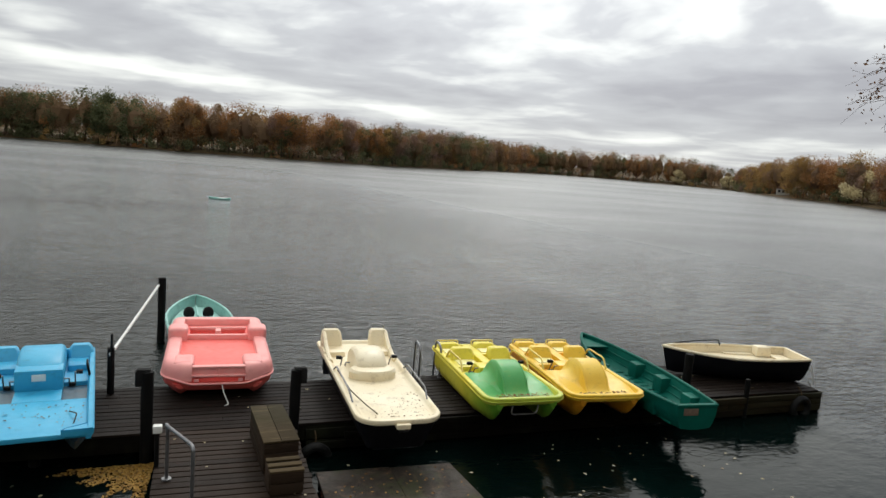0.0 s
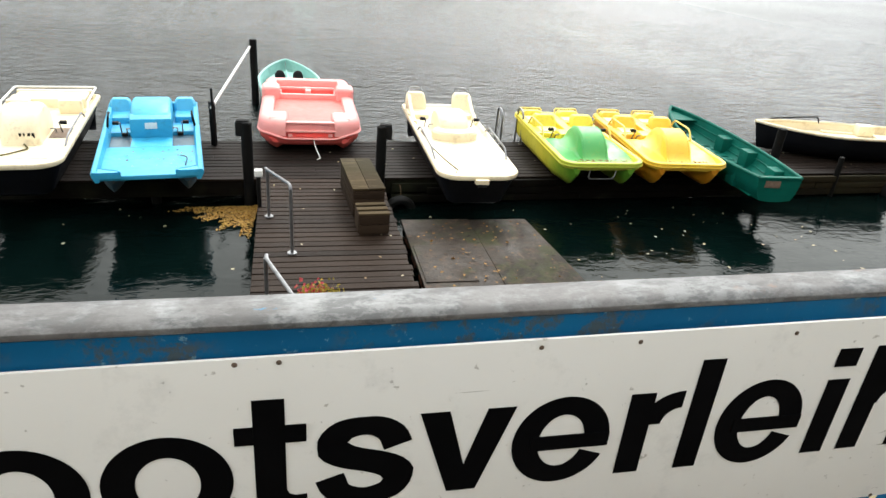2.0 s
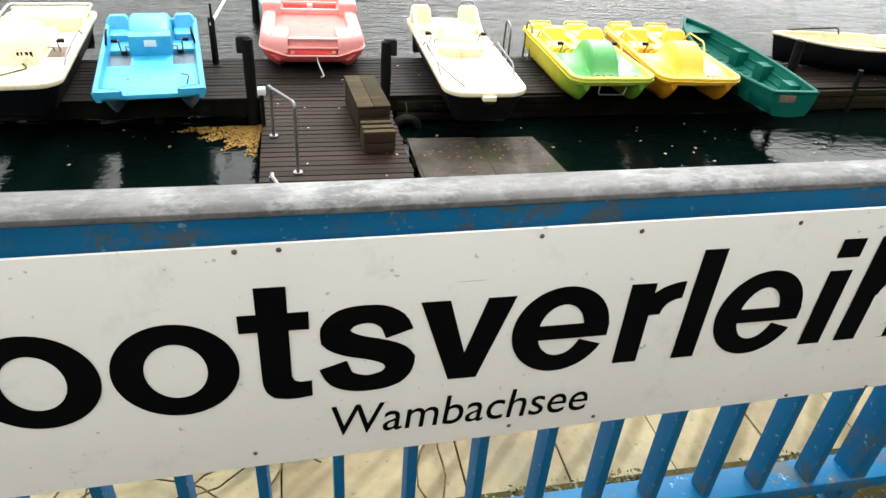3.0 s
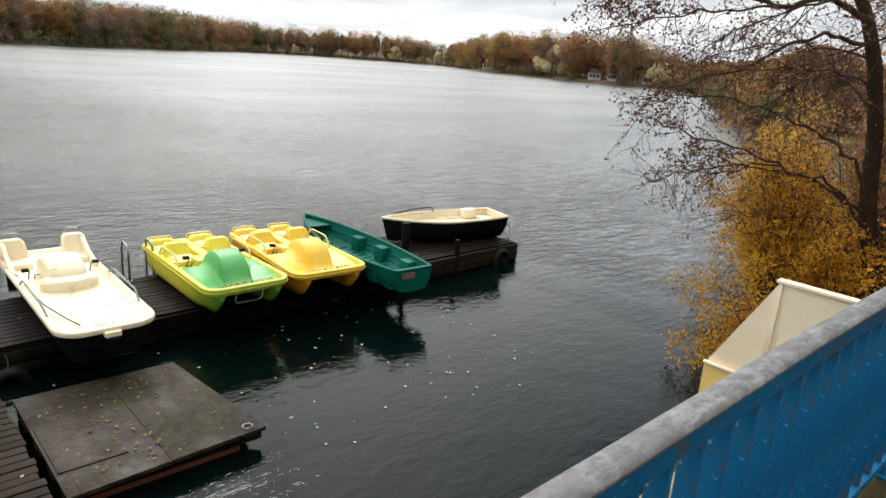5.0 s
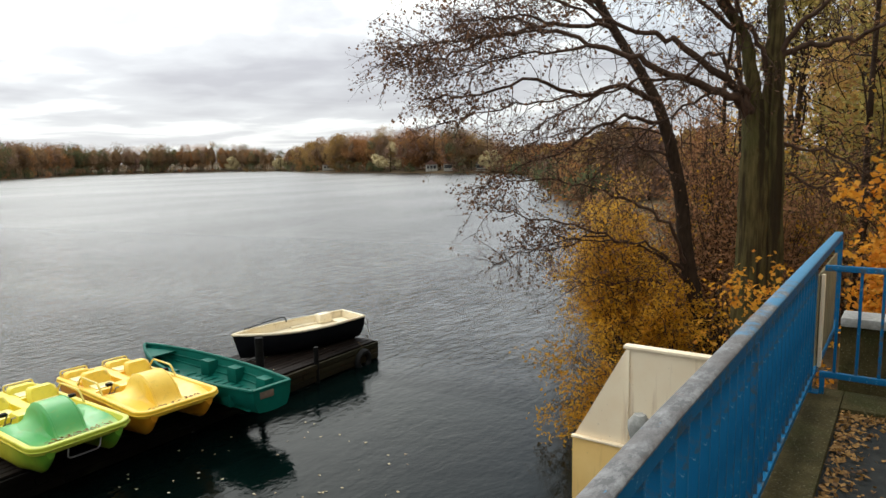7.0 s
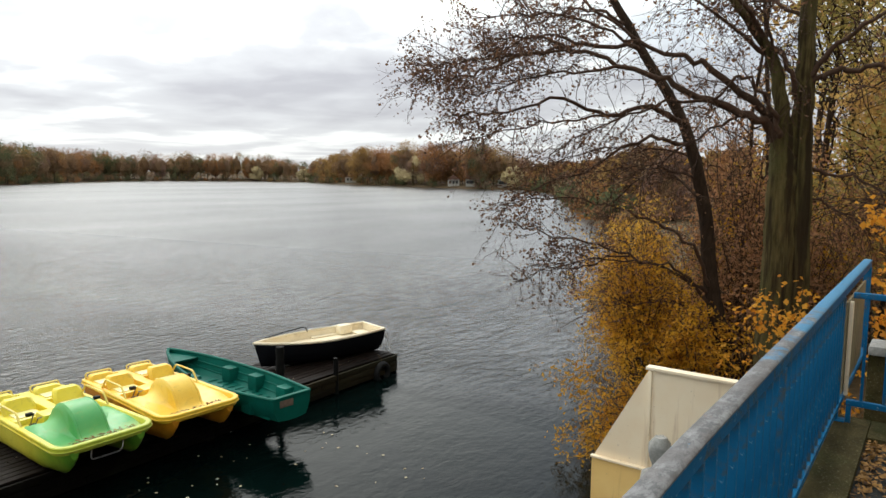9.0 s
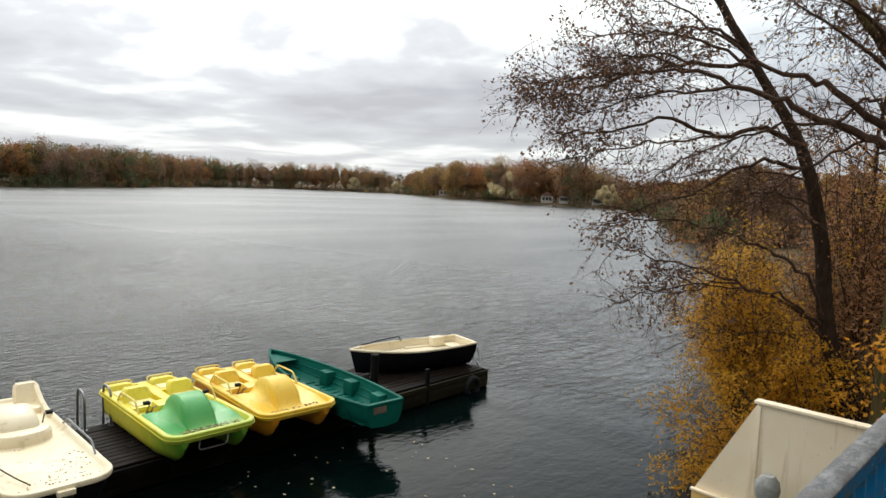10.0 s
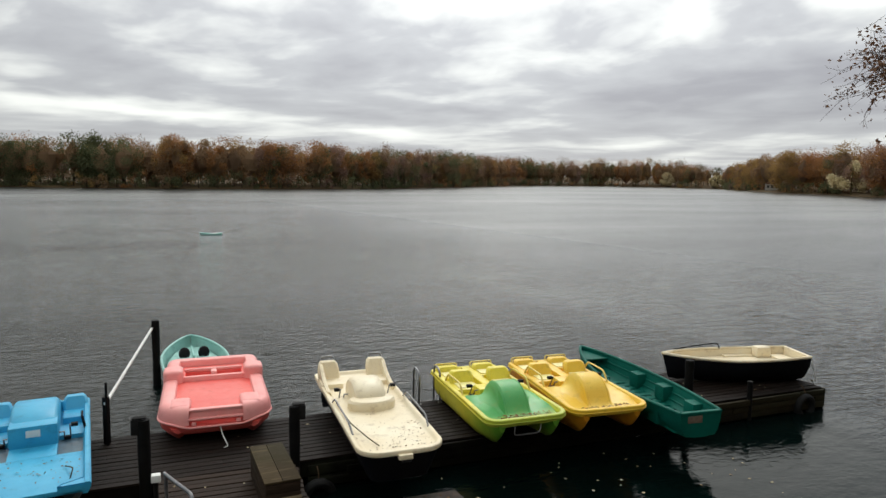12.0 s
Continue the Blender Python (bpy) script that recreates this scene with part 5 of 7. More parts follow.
def pink_boat():
    ob = thing("pedal_boat", "faded pink pedal boat with coral-red stern well and belly", "pedal boat", "pedal boats on the dock", (1.015, 11.86, DOCK + 0.006), -0.5)
    ob.scale = (1.035, 1.0, 0.81)
    L, W = 3.1, 0.86
    for x in (-0.56, 0.56):
        part("float", pontoon(bmesh.new(), x, 0.56, 0.05, L - 0.1, 0.34, 0.1), PINK_DEEP, ob, "coral-red float")
    belly = plan(W, W * 0.97, 0.0, L, 0.46, 0.2, 10)
    part("belly", loft(bmesh.new(), rings_of(belly, [(0.22, 0.14), (0.10, 0.19), (0.03, 0.28), (0.01, 0.40)])), PINK_DEEP, ob, "coral-red lower hull")
    steps = [(0.005, 0.402), (-0.01, 0.42), (-0.005, 0.48), (-0.002, 0.56), (0.012, 0.64), (0.036, 0.70), (0.075, 0.738), (0.13, 0.752), (0.20, 0.748), (0.235, 0.735), (0.25, 0.70), (0.255, 0.56)]
    part("upper_hull", loft(bmesh.new(), rings_of(belly, steps, lambda x, y: 0.05 * y / L), close=False), PINK, ob, "pale pink upper hull")
    part("rub_strip", tube(bmesh.new(), [(x, y - 0.012, 0.44 - 0.13 * min(1, max(0, 1.55 - abs(x) / 0.42)) * (y < 0.2)) for x, y in belly], 0.022, 8, True), PINK, ob)
    # stern well and its step
    part("well_floor", loft(bmesh.new(), rings_of(plan(0.66, 0.70, 0.20, 1.72, 0.30, 0.10, 8), [(0.0, 0.46), (0.0, 0.655), (0.012, 0.672), (0.03, 0.675)])), PINK_DEEP, ob, "coral-red sun deck")
    for s in (-1, 1):
        part("shoulder", box_of((s * 0.53 - 0.16, 0.14, 0.50), (s * 0.53 + 0.16, 0.60, 0.768), 0.08, None, 5), PINK, ob)
        part("seat_back", box_of((s * 0.675 - 0.165, 1.62, 0.55), (s * 0.675 + 0.165, 2.04, 0.965), 0.10, None, 5), PINK, ob)
        part("vent", box_of((s * 0.33 - 0.035, -0.016, 0.40), (s * 0.33 + 0.035, 0.02, 0.47), 0.012), PINK, ob)
    part("step_bar", box_of((-0.40, 0.02, 0.67), (0.40, 0.12, 0.715), 0.015), PINK, ob)
    part("step_panel", box_of((-0.40, 0.05, 0.50), (0.40, 0.10, 0.668), 0.006), PINK, ob)
    part("step_bar", box_of((-0.42, -0.015, 0.50), (0.42, 0.09, 0.54), 0.015), PINK, ob)
    part("step_post", box_of((-0.02, 0.02, 0.541), (0.02, 0.07, 0.669), 0.004), PINK, ob)
    part("bench_edge", box_of((-0.66, 1.70, 0.56), (0.66, 1.80, 0.785), 0.03), PINK, ob)
    part("back_bar", box_of((-0.50, 1.96, 0.80), (0.50, 2.03, 0.875), 0.03), PINK, ob)
    part("back_panel", box_of((-0.48, 1.965, 0.70), (0.48, 2.02, 0.80), 0.01), PINK_DEEP, ob, "coral-red seat panel")
    part("rear_deck", box_of((-0.66, 1.63, 0.5), (0.66, 2.82, 0.64), 0.03), PINK_DEEP, ob, "coral-red rear deck")
    part("back_post", box_of((-0.05, 1.78, 0.60), (0.05, 1.98, 0.85), 0.02), PINK, ob)
    grab(ob, [(0.05, 0.0, 0.36), (0.08, -0.06, 0.2), (0.16, -0.2, 0.01), (0.10, -0.24, 0.006)], 0.009, "mooring_line", WHITE_BAR)
    return ob


pink_boat()

CREAM_GEL = gelcoat("stained_cream_gelcoat", (0.78, 0.66, 0.45), (0.85, 0.76, 0.57), (0.30, 0.19, 0.09), 0.70, 0.4)
HULL_DARK = gelcoat("black_blue_gelcoat", (0.0025, 0.003, 0.005), (0.006, 0.007, 0.010), (0.02, 0.018, 0.014), 0.4, 0.45, None, 0.2)


def dark_hull(bm, outline, h, deep=0.30):
    return loft(bm, rings_of(outline, [(deep, 0.0), (deep * 0.7, 0.05), (0.13, h * 0.5), (0.05, h - 0.06), (0.04, h - 0.03)]))


def cream_motor(label, at, rz, L, console_y, seats, marks=False):
    ob = thing("pedal_boat", label, "pedal boat", "pedal boats on the dock", at, rz)
    W, H = (0.66 if seats else 0.70), 0.56
    line = plan(W * 0.97, W, 0.0, L, 0.34, 0.12, 9)
    part("hull", dark_hull(bmesh.new(), line, H - 0.055), HULL_DARK, ob, "black lower hull")
    steps = [(0.03, H - 0.085), (0.008, H - 0.075), (0.0, H - 0.055), (0.0, H - 0.02), (0.008, H - 0.006), (0.022, H), (0.05, H), (0.07, H - 0.010), (0.09, H - 0.04), (0.12, H - 0.056), (0.17, H - 0.06)]
    rise = lambda x, y: 0.05 * max(0, (y - L * 0.55) / L)
    part("deck", loft(bmesh.new(), rings_of(line, steps, rise)), CREAM_GEL, ob, "cream deck with brown stains")
    # console with an arched cover and a round fairing before it
    y = console_y
    part("wheel_cover", arch(bmesh.new(), -0.26, 0.26, y, y + 1.0, H - 0.06, 0.38 if seats else 0.5, 14, 0.08), CREAM_GEL, ob)
    bm = loft(bmesh.new(), [[(r * 0.40 * math.cos(a), y + 0.05 + r * 0.26 * math.sin(a), z) for a in (i * math.tau / 20 for i in range(20))] for r, z in ((1.0, H - 0.06), (1.0, H + 0.06), (0.9, H + 0.10), (0.7, H + 0.11))])
    if seats:
        part("fairing", bm, CREAM_GEL, ob)
    else:
        bm.free()
    for s in (-1, 1):
        part("foot_well", box_of((s * 0.42 - 0.13, y + 0.35, H - 0.058), (s * 0.42 + 0.13, y + 0.85, H - 0.048)), GRIP, ob, "brown foot well")
        pedals(ob, s * 0.28, y + 0.6, H + 0.02, s)
        if seats:
            rows_ = [[(s * x, yy, z) for x, z in ((W - 0.05, H - 0.03), (W - 0.045, H + 0.02 + k), (W - 0.075, H + 0.035 + k), (W - 0.11, H + 0.02 + k), (W - 0.12, H - 0.03))] for yy, k in ((y + 0.75, 0.0), (y + 1.0, 0.03), (y + 1.25, 0.10), (y + 1.45, 0.20), (y + 1.56, 0.27), (y + 1.66, 0.28))]
            part("seat_fairing", loft(bmesh.new(), rows_), CREAM_GEL, ob)
            st = seat(ob, CREAM_GEL, s * 0.45, y + 1.55, H + 0.0, 0.40, 0.42, 0.30, "seat", 0.12)
            grab(ob, [(s * 0.45 - 0.14, y + 1.70, H + 0.28), (s * 0.45 - 0.12, y + 1.74, H + 0.40), (s * 0.45 + 0.12, y + 1.74, H + 0.40), (s * 0.45 + 0.14, y + 1.70, H + 0.28)], 0.014, "head_rail", STEEL)
        grab(ob, [(s * (W - 0.08), 0.75, H), (s * (W - 0.06), 0.95, H + 0.12), (s * (W - 0.05), 2.0, H + 0.14), (s * (W - 0.05), 2.25, H)], 0.014, "side_rail", STEEL)
    if not seats:
        part("rear_bench", box_of((-0.56, L - 0.72, H - 0.06), (0.56, L - 0.2, H + 0.12), 0.05), CREAM_GEL, ob)
        part("rear_back", box_of((-0.60, L - 0.20, H - 0.05), (0.60, L - 0.08, H + 0.13), 0.04), CREAM_GEL, ob)
        grab(ob, [(-0.64, L - 1.1, H), (-0.64, L - 0.95, H + 0.13), (-0.64, L - 0.05, H + 0.15), (0.64, L - 0.05, H + 0.15), (0.64, L - 0.95, H + 0.13), (0.64, L - 1.1, H)], 0.018, "stern_rail", WHITE_BAR)
        for k in (-0.38, 0.38):
            part("seat_back", box_of((k - 0.18, L - 1.05, H - 0.06), (k + 0.18, L - 0.90, H + 0.18), 0.05), CREAM_GEL, ob)
        part("floor_recess", box_of((-0.45, 0.4, H - 0.059), (0.45, 0.9, H - 0.05), 0.002), CREAM_GEL, ob)
        grab(ob, [(-0.45, 0.35, H - 0.03), (-0.1, 0.5, H - 0.03), (0.15, 0.75, H - 0.03), (0.05, 0.95, H - 0.03)], 0.012, "mooring_line", BARK)
    else:
        part("bow_bracket", box_of((-0.10, -0.06, H - 0.12), (0.10, 0.05, H - 0.05), 0.008), CREAM_GEL, ob)
        part("bow_roller", tube(bmesh.new(), [(-0.07, -0.05, H - 0.15), (0.07, -0.05, H - 0.15)], 0.03, 10), POST, ob)
        grab(ob, [(-0.55, 2.2, H), (-0.52, 1.2, H + 0.01), (-0.4, 0.6, H), (-0.3, 0.3, H - 0.02)], 0.009, "mooring_line", BARK)
    if marks:
        for i, w in enumerate((0.03, 0.02, 0.035, 0.035)):
            part("mark_bar", box_of((0.0 + i * 0.055, y + 0.012, H + 0.06), (w + i * 0.055, y + 0.02, H + 0.13)), POST, ob, "dark marking bar")
    return ob


cream_motor("cream pedal boat with black hull, leaf-strewn deck and two seats", (3.43, 9.36, DOCK + 0.006), -0.6, 3.95, 1.95, True)
cream_motor("cream pedal boat with a domed wheel cover and stern bench", (-3.05, 9.75, DOCK + 0.006), 4.5, 3.65, 0.95, False, True)


def open_boat(name, label, category, at, rz, L, beam, depth, transom, outer, inner, thwarts, sheer=0.22, near_stern=True, boards=True, draft=0.0, fine=0.72, rocker=0.75, vee=0.0, lift=0.0):
    """An open boat: planked shell with thickness, gunwale, thwarts, floor; stem at the far end."""
    ob = thing(name, label, category, "", at, rz)

    def half(u):
        return beam / 2 * (transom + (1 - transom) * math.sin(min(u / 0.42, 1) * math.pi / 2)) * (1 if u < 0.45 else max(0.015, math.cos((u - 0.45) / 0.55 * math.pi / 2) ** fine))

    def ring(u, t):
        b = max(half(u) - t, 0.006)
        top = depth + sheer * max(0, u - 0.45) ** 1.6 * 2.2 + 0.04 * (1 - u) ** 3
        low = t + depth * lift * max(0.0, 1 - u / 0.32) ** 1.5 + (0.07 * vee if t else 0.0) + (0.0 if u < 0.6 else depth * rocker * ((u - 0.6) / 0.4) ** 2.2)
        flat = 0.72 * (1 - max(0, u - 0.5) * 1.2)
        rake = lambda q: L * u - 0.55 * vee * (1 - q) * max(0.0, u - 0.6) / 0.4 + 0.2 * vee * (1 - q) * max(0.0, 0.2 - u) / 0.2
        flat *= 1 - (vee if not t else min(1.0, vee + 0.12))
        half_ = ((1.0, 1.0), (0.96 - 0.08 * vee, 0.62), (0.86 - 0.26 * vee, 0.30), (flat, 0.06), (0.3 * flat, 0.0))
        prof = [(-p, q) for p, q in half_] + [(p, q) for p, q in reversed(half_)]
        return [(b * p, rake(q), low + (top - low) * q) for p, q in prof]

    us = [0, 0.06, 0.14, 0.24, 0.35, 0.45, 0.55, 0.65, 0.74, 0.82, 0.89, 0.95, 0.985, 1.0]
    bm = bmesh.new()
    loft(bm, [ring(u, 0.0) for u in us], close=False)
    part("shell", bm, outer, ob)
    bm = bmesh.new()
    loft(bm, [ring(u, 0.03) for u in us], close=False)
    part("lining", bm, inner, ob)
    a, b = ring(0, 0.0), ring(0, 0.0)
    bm = loft(bmesh.new(), [[(x, y - 0.012, z) for x, y, z in a], [(x, y + 0.035, z) for x, y, z in b]])
    part("transom", bm, outer, ob)
    bm = loft(bmesh.new(), [[(x * 0.97, y + d, z) for x, y, z in ring(0, 0.03)] for d in (0.037, 0.052)])
    part("transom_lining", bm, inner, ob)
    for s in (0, -1):
        pts = [Vector(ring(u, 0.012)[s]) + Vector((0, 0, 0.012)) for u in us]
        part("gunwale", tube(bmesh.new(), pts, 0.032, 8), inner, ob)
    part("transom_cap", box_of((-half(0), -0.03, a[0][2] - 0.01), (half(0), 0.05, a[0][2] + 0.03), 0.008), inner, ob)
    for u0, u1 in thwarts:
        h = (min(half(u0), half(u1)) - 0.05) * 0.80
        part("thwart", box_of((-h, L * u0, depth * 0.60), (h, L * u1, depth * 0.60 + 0.035), 0.008), inner, ob)
        for s in (-1, 1):
            part("knee", box_of((s * h * 0.8 - 0.05, L * u0 + 0.02, 0.08), (s * h * 0.8 + 0.05, L * u1 - 0.02, depth * 0.60 - 0.002), 0.01), inner, ob)
    if boards:
        for i in range(5):
            x = -0.3 + i * 0.15
            part("floor_board", box_of((x - 0.068, L * 0.04, 0.05), (x + 0.068, L * 0.66, 0.075), 0.006), inner, ob)
    return ob, half, ring


TEAL_GREEN = gelcoat("dark_green_gelcoat", (0.002, 0.090, 0.068), (0.004, 0.130, 0.098), (0.015, 0.045, 0.035), 0.5, 0.5, None, 0.12)
MINT = gelcoat("mint_green_gelcoat", (0.26, 0.52, 0.48), (0.36, 0.62, 0.57), (0.08, 0.2, 0.17), 0.55, 0.45)
MINT_DARK = gelcoat("dull_mint_lining", (0.24, 0.48, 0.44), (0.33, 0.58, 0.53), (0.05, 0.12, 0.1), 0.6, 0.5)
row, row_half, row_ring = open_boat("rowing_boat", "dark green rowing boat with side seats lying across the dock", "rowing boat", (8.68, 9.56, DOCK + 0.006), -3.8, 4.25, 1.18, 0.40, 0.68, TEAL_GREEN, TEAL_GREEN, (), 0.13, lift=0.06)
for k in (1, 2, 7, 8):
    part("stringer", tube(bmesh.new(), [row_ring(u, 0.042)[k] for u in (0.03, 0.14, 0.3, 0.45, 0.6, 0.74, 0.85)], 0.014, 6), TEAL_GREEN, row)
for u in (0.16, 0.40, 0.60):
    for s in (-1, 1):
        w = row_half(u)
        part("side_seat", box_of((s * (w - 0.14) - 0.11, 4.25 * u - 0.14, 0.08), (s * (w - 0.14) + 0.10, 4.25 * u + 0.14, 0.375), 0.015), TEAL_GREEN, row)
for i in range(13):
    w = row_half(0.08 + i * 0.05) * 0.62
    part("floor_slat", box_of((-w, 0.30 + i * 0.21, 0.077), (w, 0.42 + i * 0.21, 0.090), 0.004), TEAL_GREEN, row)
part("bow_plate", loft(bmesh.new(), [[(-0.28, 3.55, 0.40), (0.28, 3.55, 0.40), (0.02, 4.19, 0.43), (-0.02, 4.19, 0.43)], [(-0.28, 3.55, 0.42), (0.28, 3.55, 0.42), (0.02, 4.19, 0.45), (-0.02, 4.19, 0.45)]]), TEAL_GREEN, row)
part("stern_plate", box_of((-0.26, -0.024, 0.28), (0.02, -0.0135, 0.40), 0.003), GRIP, row, "worn brown plate")
grab(row, [(-0.05, 0.3, 0.12), (0.1, 0.4, 0.11), (0.05, 0.55, 0.11), (-0.1, 0.45, 0.11), (-0.05, 0.3, 0.12)], 0.012, "rope", BARK)

dinghy, d_half, _ = open_boat("dinghy", "black-hulled dinghy with cream interior standing at the dock end", "dinghy", (13.24, 11.78, DOCK + 0.006), 77.0, 3.15, 1.16, 0.52, 0.80, HULL_DARK, CREAM_GEL, (), 0.09, True, False, 0.0, 0.80, 0.12, 0.28)
part("floor", loft(bmesh.new(), [[(-w, 3.1 * u, z), (w, 3.1 * u, z), (w, 3.1 * u, z + 0.02), (-w, 3.1 * u, z + 0.02)] for u in (0.03, 0.15, 0.3, 0.45, 0.6, 0.72, 0.82) for w, z in ((d_half(u) * (0.90 - 0.08 * u), 0.36),)]), CREAM_GEL, dinghy, "cream moulded floor")
part("stern_seat", box_of((-0.40, 0.10, 0.382), (0.40, 0.45, 0.43), 0.02), CREAM_GEL, dinghy)
for s in (-1, 1):
    part("side_locker", box_of((s * 0.44 - 0.07, 0.6, 0.382), (s * 0.44 + 0.07, 1.5, 0.41), 0.012), CREAM_GEL, dinghy)
part("stern_box", box_of((0.26, 0.45, 0.385), (0.50, 0.80, 0.62), 0.05), CREAM_GEL, dinghy)
grab(dinghy, [(0.53, 1.55, 0.54), (0.53, 1.60, 0.67), (0.44, 2.2, 0.64), (0.26, 2.75, 0.62)], 0.014, "bow_rail", POST)
grab(dinghy, [(0.55, 0.9, 0.54), (0.55, 0.95, 0.58), (0.55, 1.5, 0.58), (0.55, 1.55, 0.54)], 0.010, "side_rail", WHITE_BAR)
grab(dinghy, [(-0.48, 0.0, 0.5), (-0.48, -0.06, 0.3), (-0.5, -0.12, 0.05)], 0.010, "mooring_line", WHITE_BAR)

# the mint boat lies afloat behind the dock
mint, _, _ = open_boat("pedal_boat", "mint-green pedal boat with two black seats afloat behind the dock", "pedal boat", (0.78, 16.0, -0.15), 3.4, 3.2, 1.50, 0.58, 0.9, MINT, MINT_DARK, (), 0.16, True, True, 0.0, 0.66)
for s in (-1, 1):
    bm = bmesh.new()
    bmesh.ops.create_uvsphere(bm, u_segments=14, v_segments=9, radius=0.14)
    bmesh.ops.transform(bm, matrix=pose(s * 0.22, 1.75, 0.62) @ Matrix.Diagonal((0.95, 0.6, 1.1, 1)), verts=bm.verts[:])
    part("headrest", bm, RUBBER, mint, "black round headrest")
    part("seat", box_of((s * 0.22 - 0.15, 1.6, 0.12), (s * 0.22 + 0.15, 1.9, 0.54), 0.05), MINT, mint)
part("fore_deck", loft(bmesh.new(), [[(-w, y, z), (w, y, z), (w, y, z + 0.02), (-w, y, z + 0.02)] for y, w, z in ((0.25, 0.64, 0.36), (1.2, 0.66, 0.37), (1.9, 0.58, 0.40), (2.5, 0.42, 0.43), (2.9, 0.22, 0.46))]), MINT_DARK, mint)
part("bow_divider", box_of((-0.02, 1.9, 0.2), (0.02, 2.95, 0.52), 0.01), MINT, mint)

drift, _, _ = open_boat("drifting_boat", "small mint-green boat moored far out on the lake", "boat", (2.7, 55.6, -0.08), 78.0, 1.6, 0.7, 0.15, 0.4, MINT, MINT, ((0.3, 0.4),), 0.08)
part("hump", box_of((-0.2, 0.25, 0.10), (0.2, 0.85, 0.22), 0.05), WHITE_BAR, drift, "white hump")


# ---- far shore ----
RUST = leafy("rust_foliage", (0.33, 0.158, 0.066), (0.39, 0.195, 0.077), (0.26, 0.124, 0.055), 0.9)
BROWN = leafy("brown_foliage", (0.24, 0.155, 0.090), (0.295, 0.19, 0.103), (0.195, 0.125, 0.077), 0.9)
OLIVE = leafy("olive_foliage", (0.105, 0.120, 0.060), (0.145, 0.150, 0.07), (0.08, 0.095, 0.052), 0.9)
OCHRE = leafy("ochre_foliage", (0.33, 0.205, 0.078), (0.39, 0.25, 0.09), (0.26, 0.155, 0.065), 0.9)
TWIGGY = leafy("bare_twig_foliage", (0.26, 0.165, 0.13), (0.32, 0.205, 0.155), (0.205, 0.13, 0.105), 0.9)
PALE = leafy("pale_willow_foliage", (0.56, 0.47, 0.27), (0.66, 0.57, 0.36), (0.45, 0.36, 0.19), 0.9)
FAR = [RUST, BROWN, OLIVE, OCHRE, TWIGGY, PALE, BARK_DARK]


ICO = bmesh.new()
bmesh.ops.create_icosphere(ICO, subdivisions=1, radius=1.0)
BALL = np.array([v.co for v in ICO.verts]), np.array([[v.index for v in f.verts] for f in ICO.faces])
ICO.free()


def at_bearing(bearing, inset):
    """The place so many metres inland of the shore in one direction."""
    r = np.arange(120.0, 420.0, 0.5)
    x, y = 3.0 + r * math.sin(radians(bearing)), r * math.cos(radians(bearing))
    k = int(np.argmax(inland(x, y) > inset))
    return float(x[k]), float(y[k])


HOUSES = [(*at_bearing(b, 4.5), w, b) for b, w in ((45.5, 5.0), (41.5, 3.0), (54.0, 4.0), (55.4, 3.0), (58.1, 3.0))]
WILLOWS = [(*at_bearing(b, 2.0), h, b) for b, h in ((50.6, 11.0), (59.1, 7.0), (41.7, 6.5), (38.0, 7.5))]


def height_of(bearing):
    """How tall the far trees stand, direction by direction."""
    return float(np.interp(bearing, (-14, 4, 12, 22, 30, 35, 39, 41, 42.5, 45, 52, 58, 61, 66), (13.6, 13.4, 12.8, 12.8, 13.4, 14.4, 13.4, 10.5, 10.0, 13.8, 15.2, 14.0, 8.0, 6.5)))


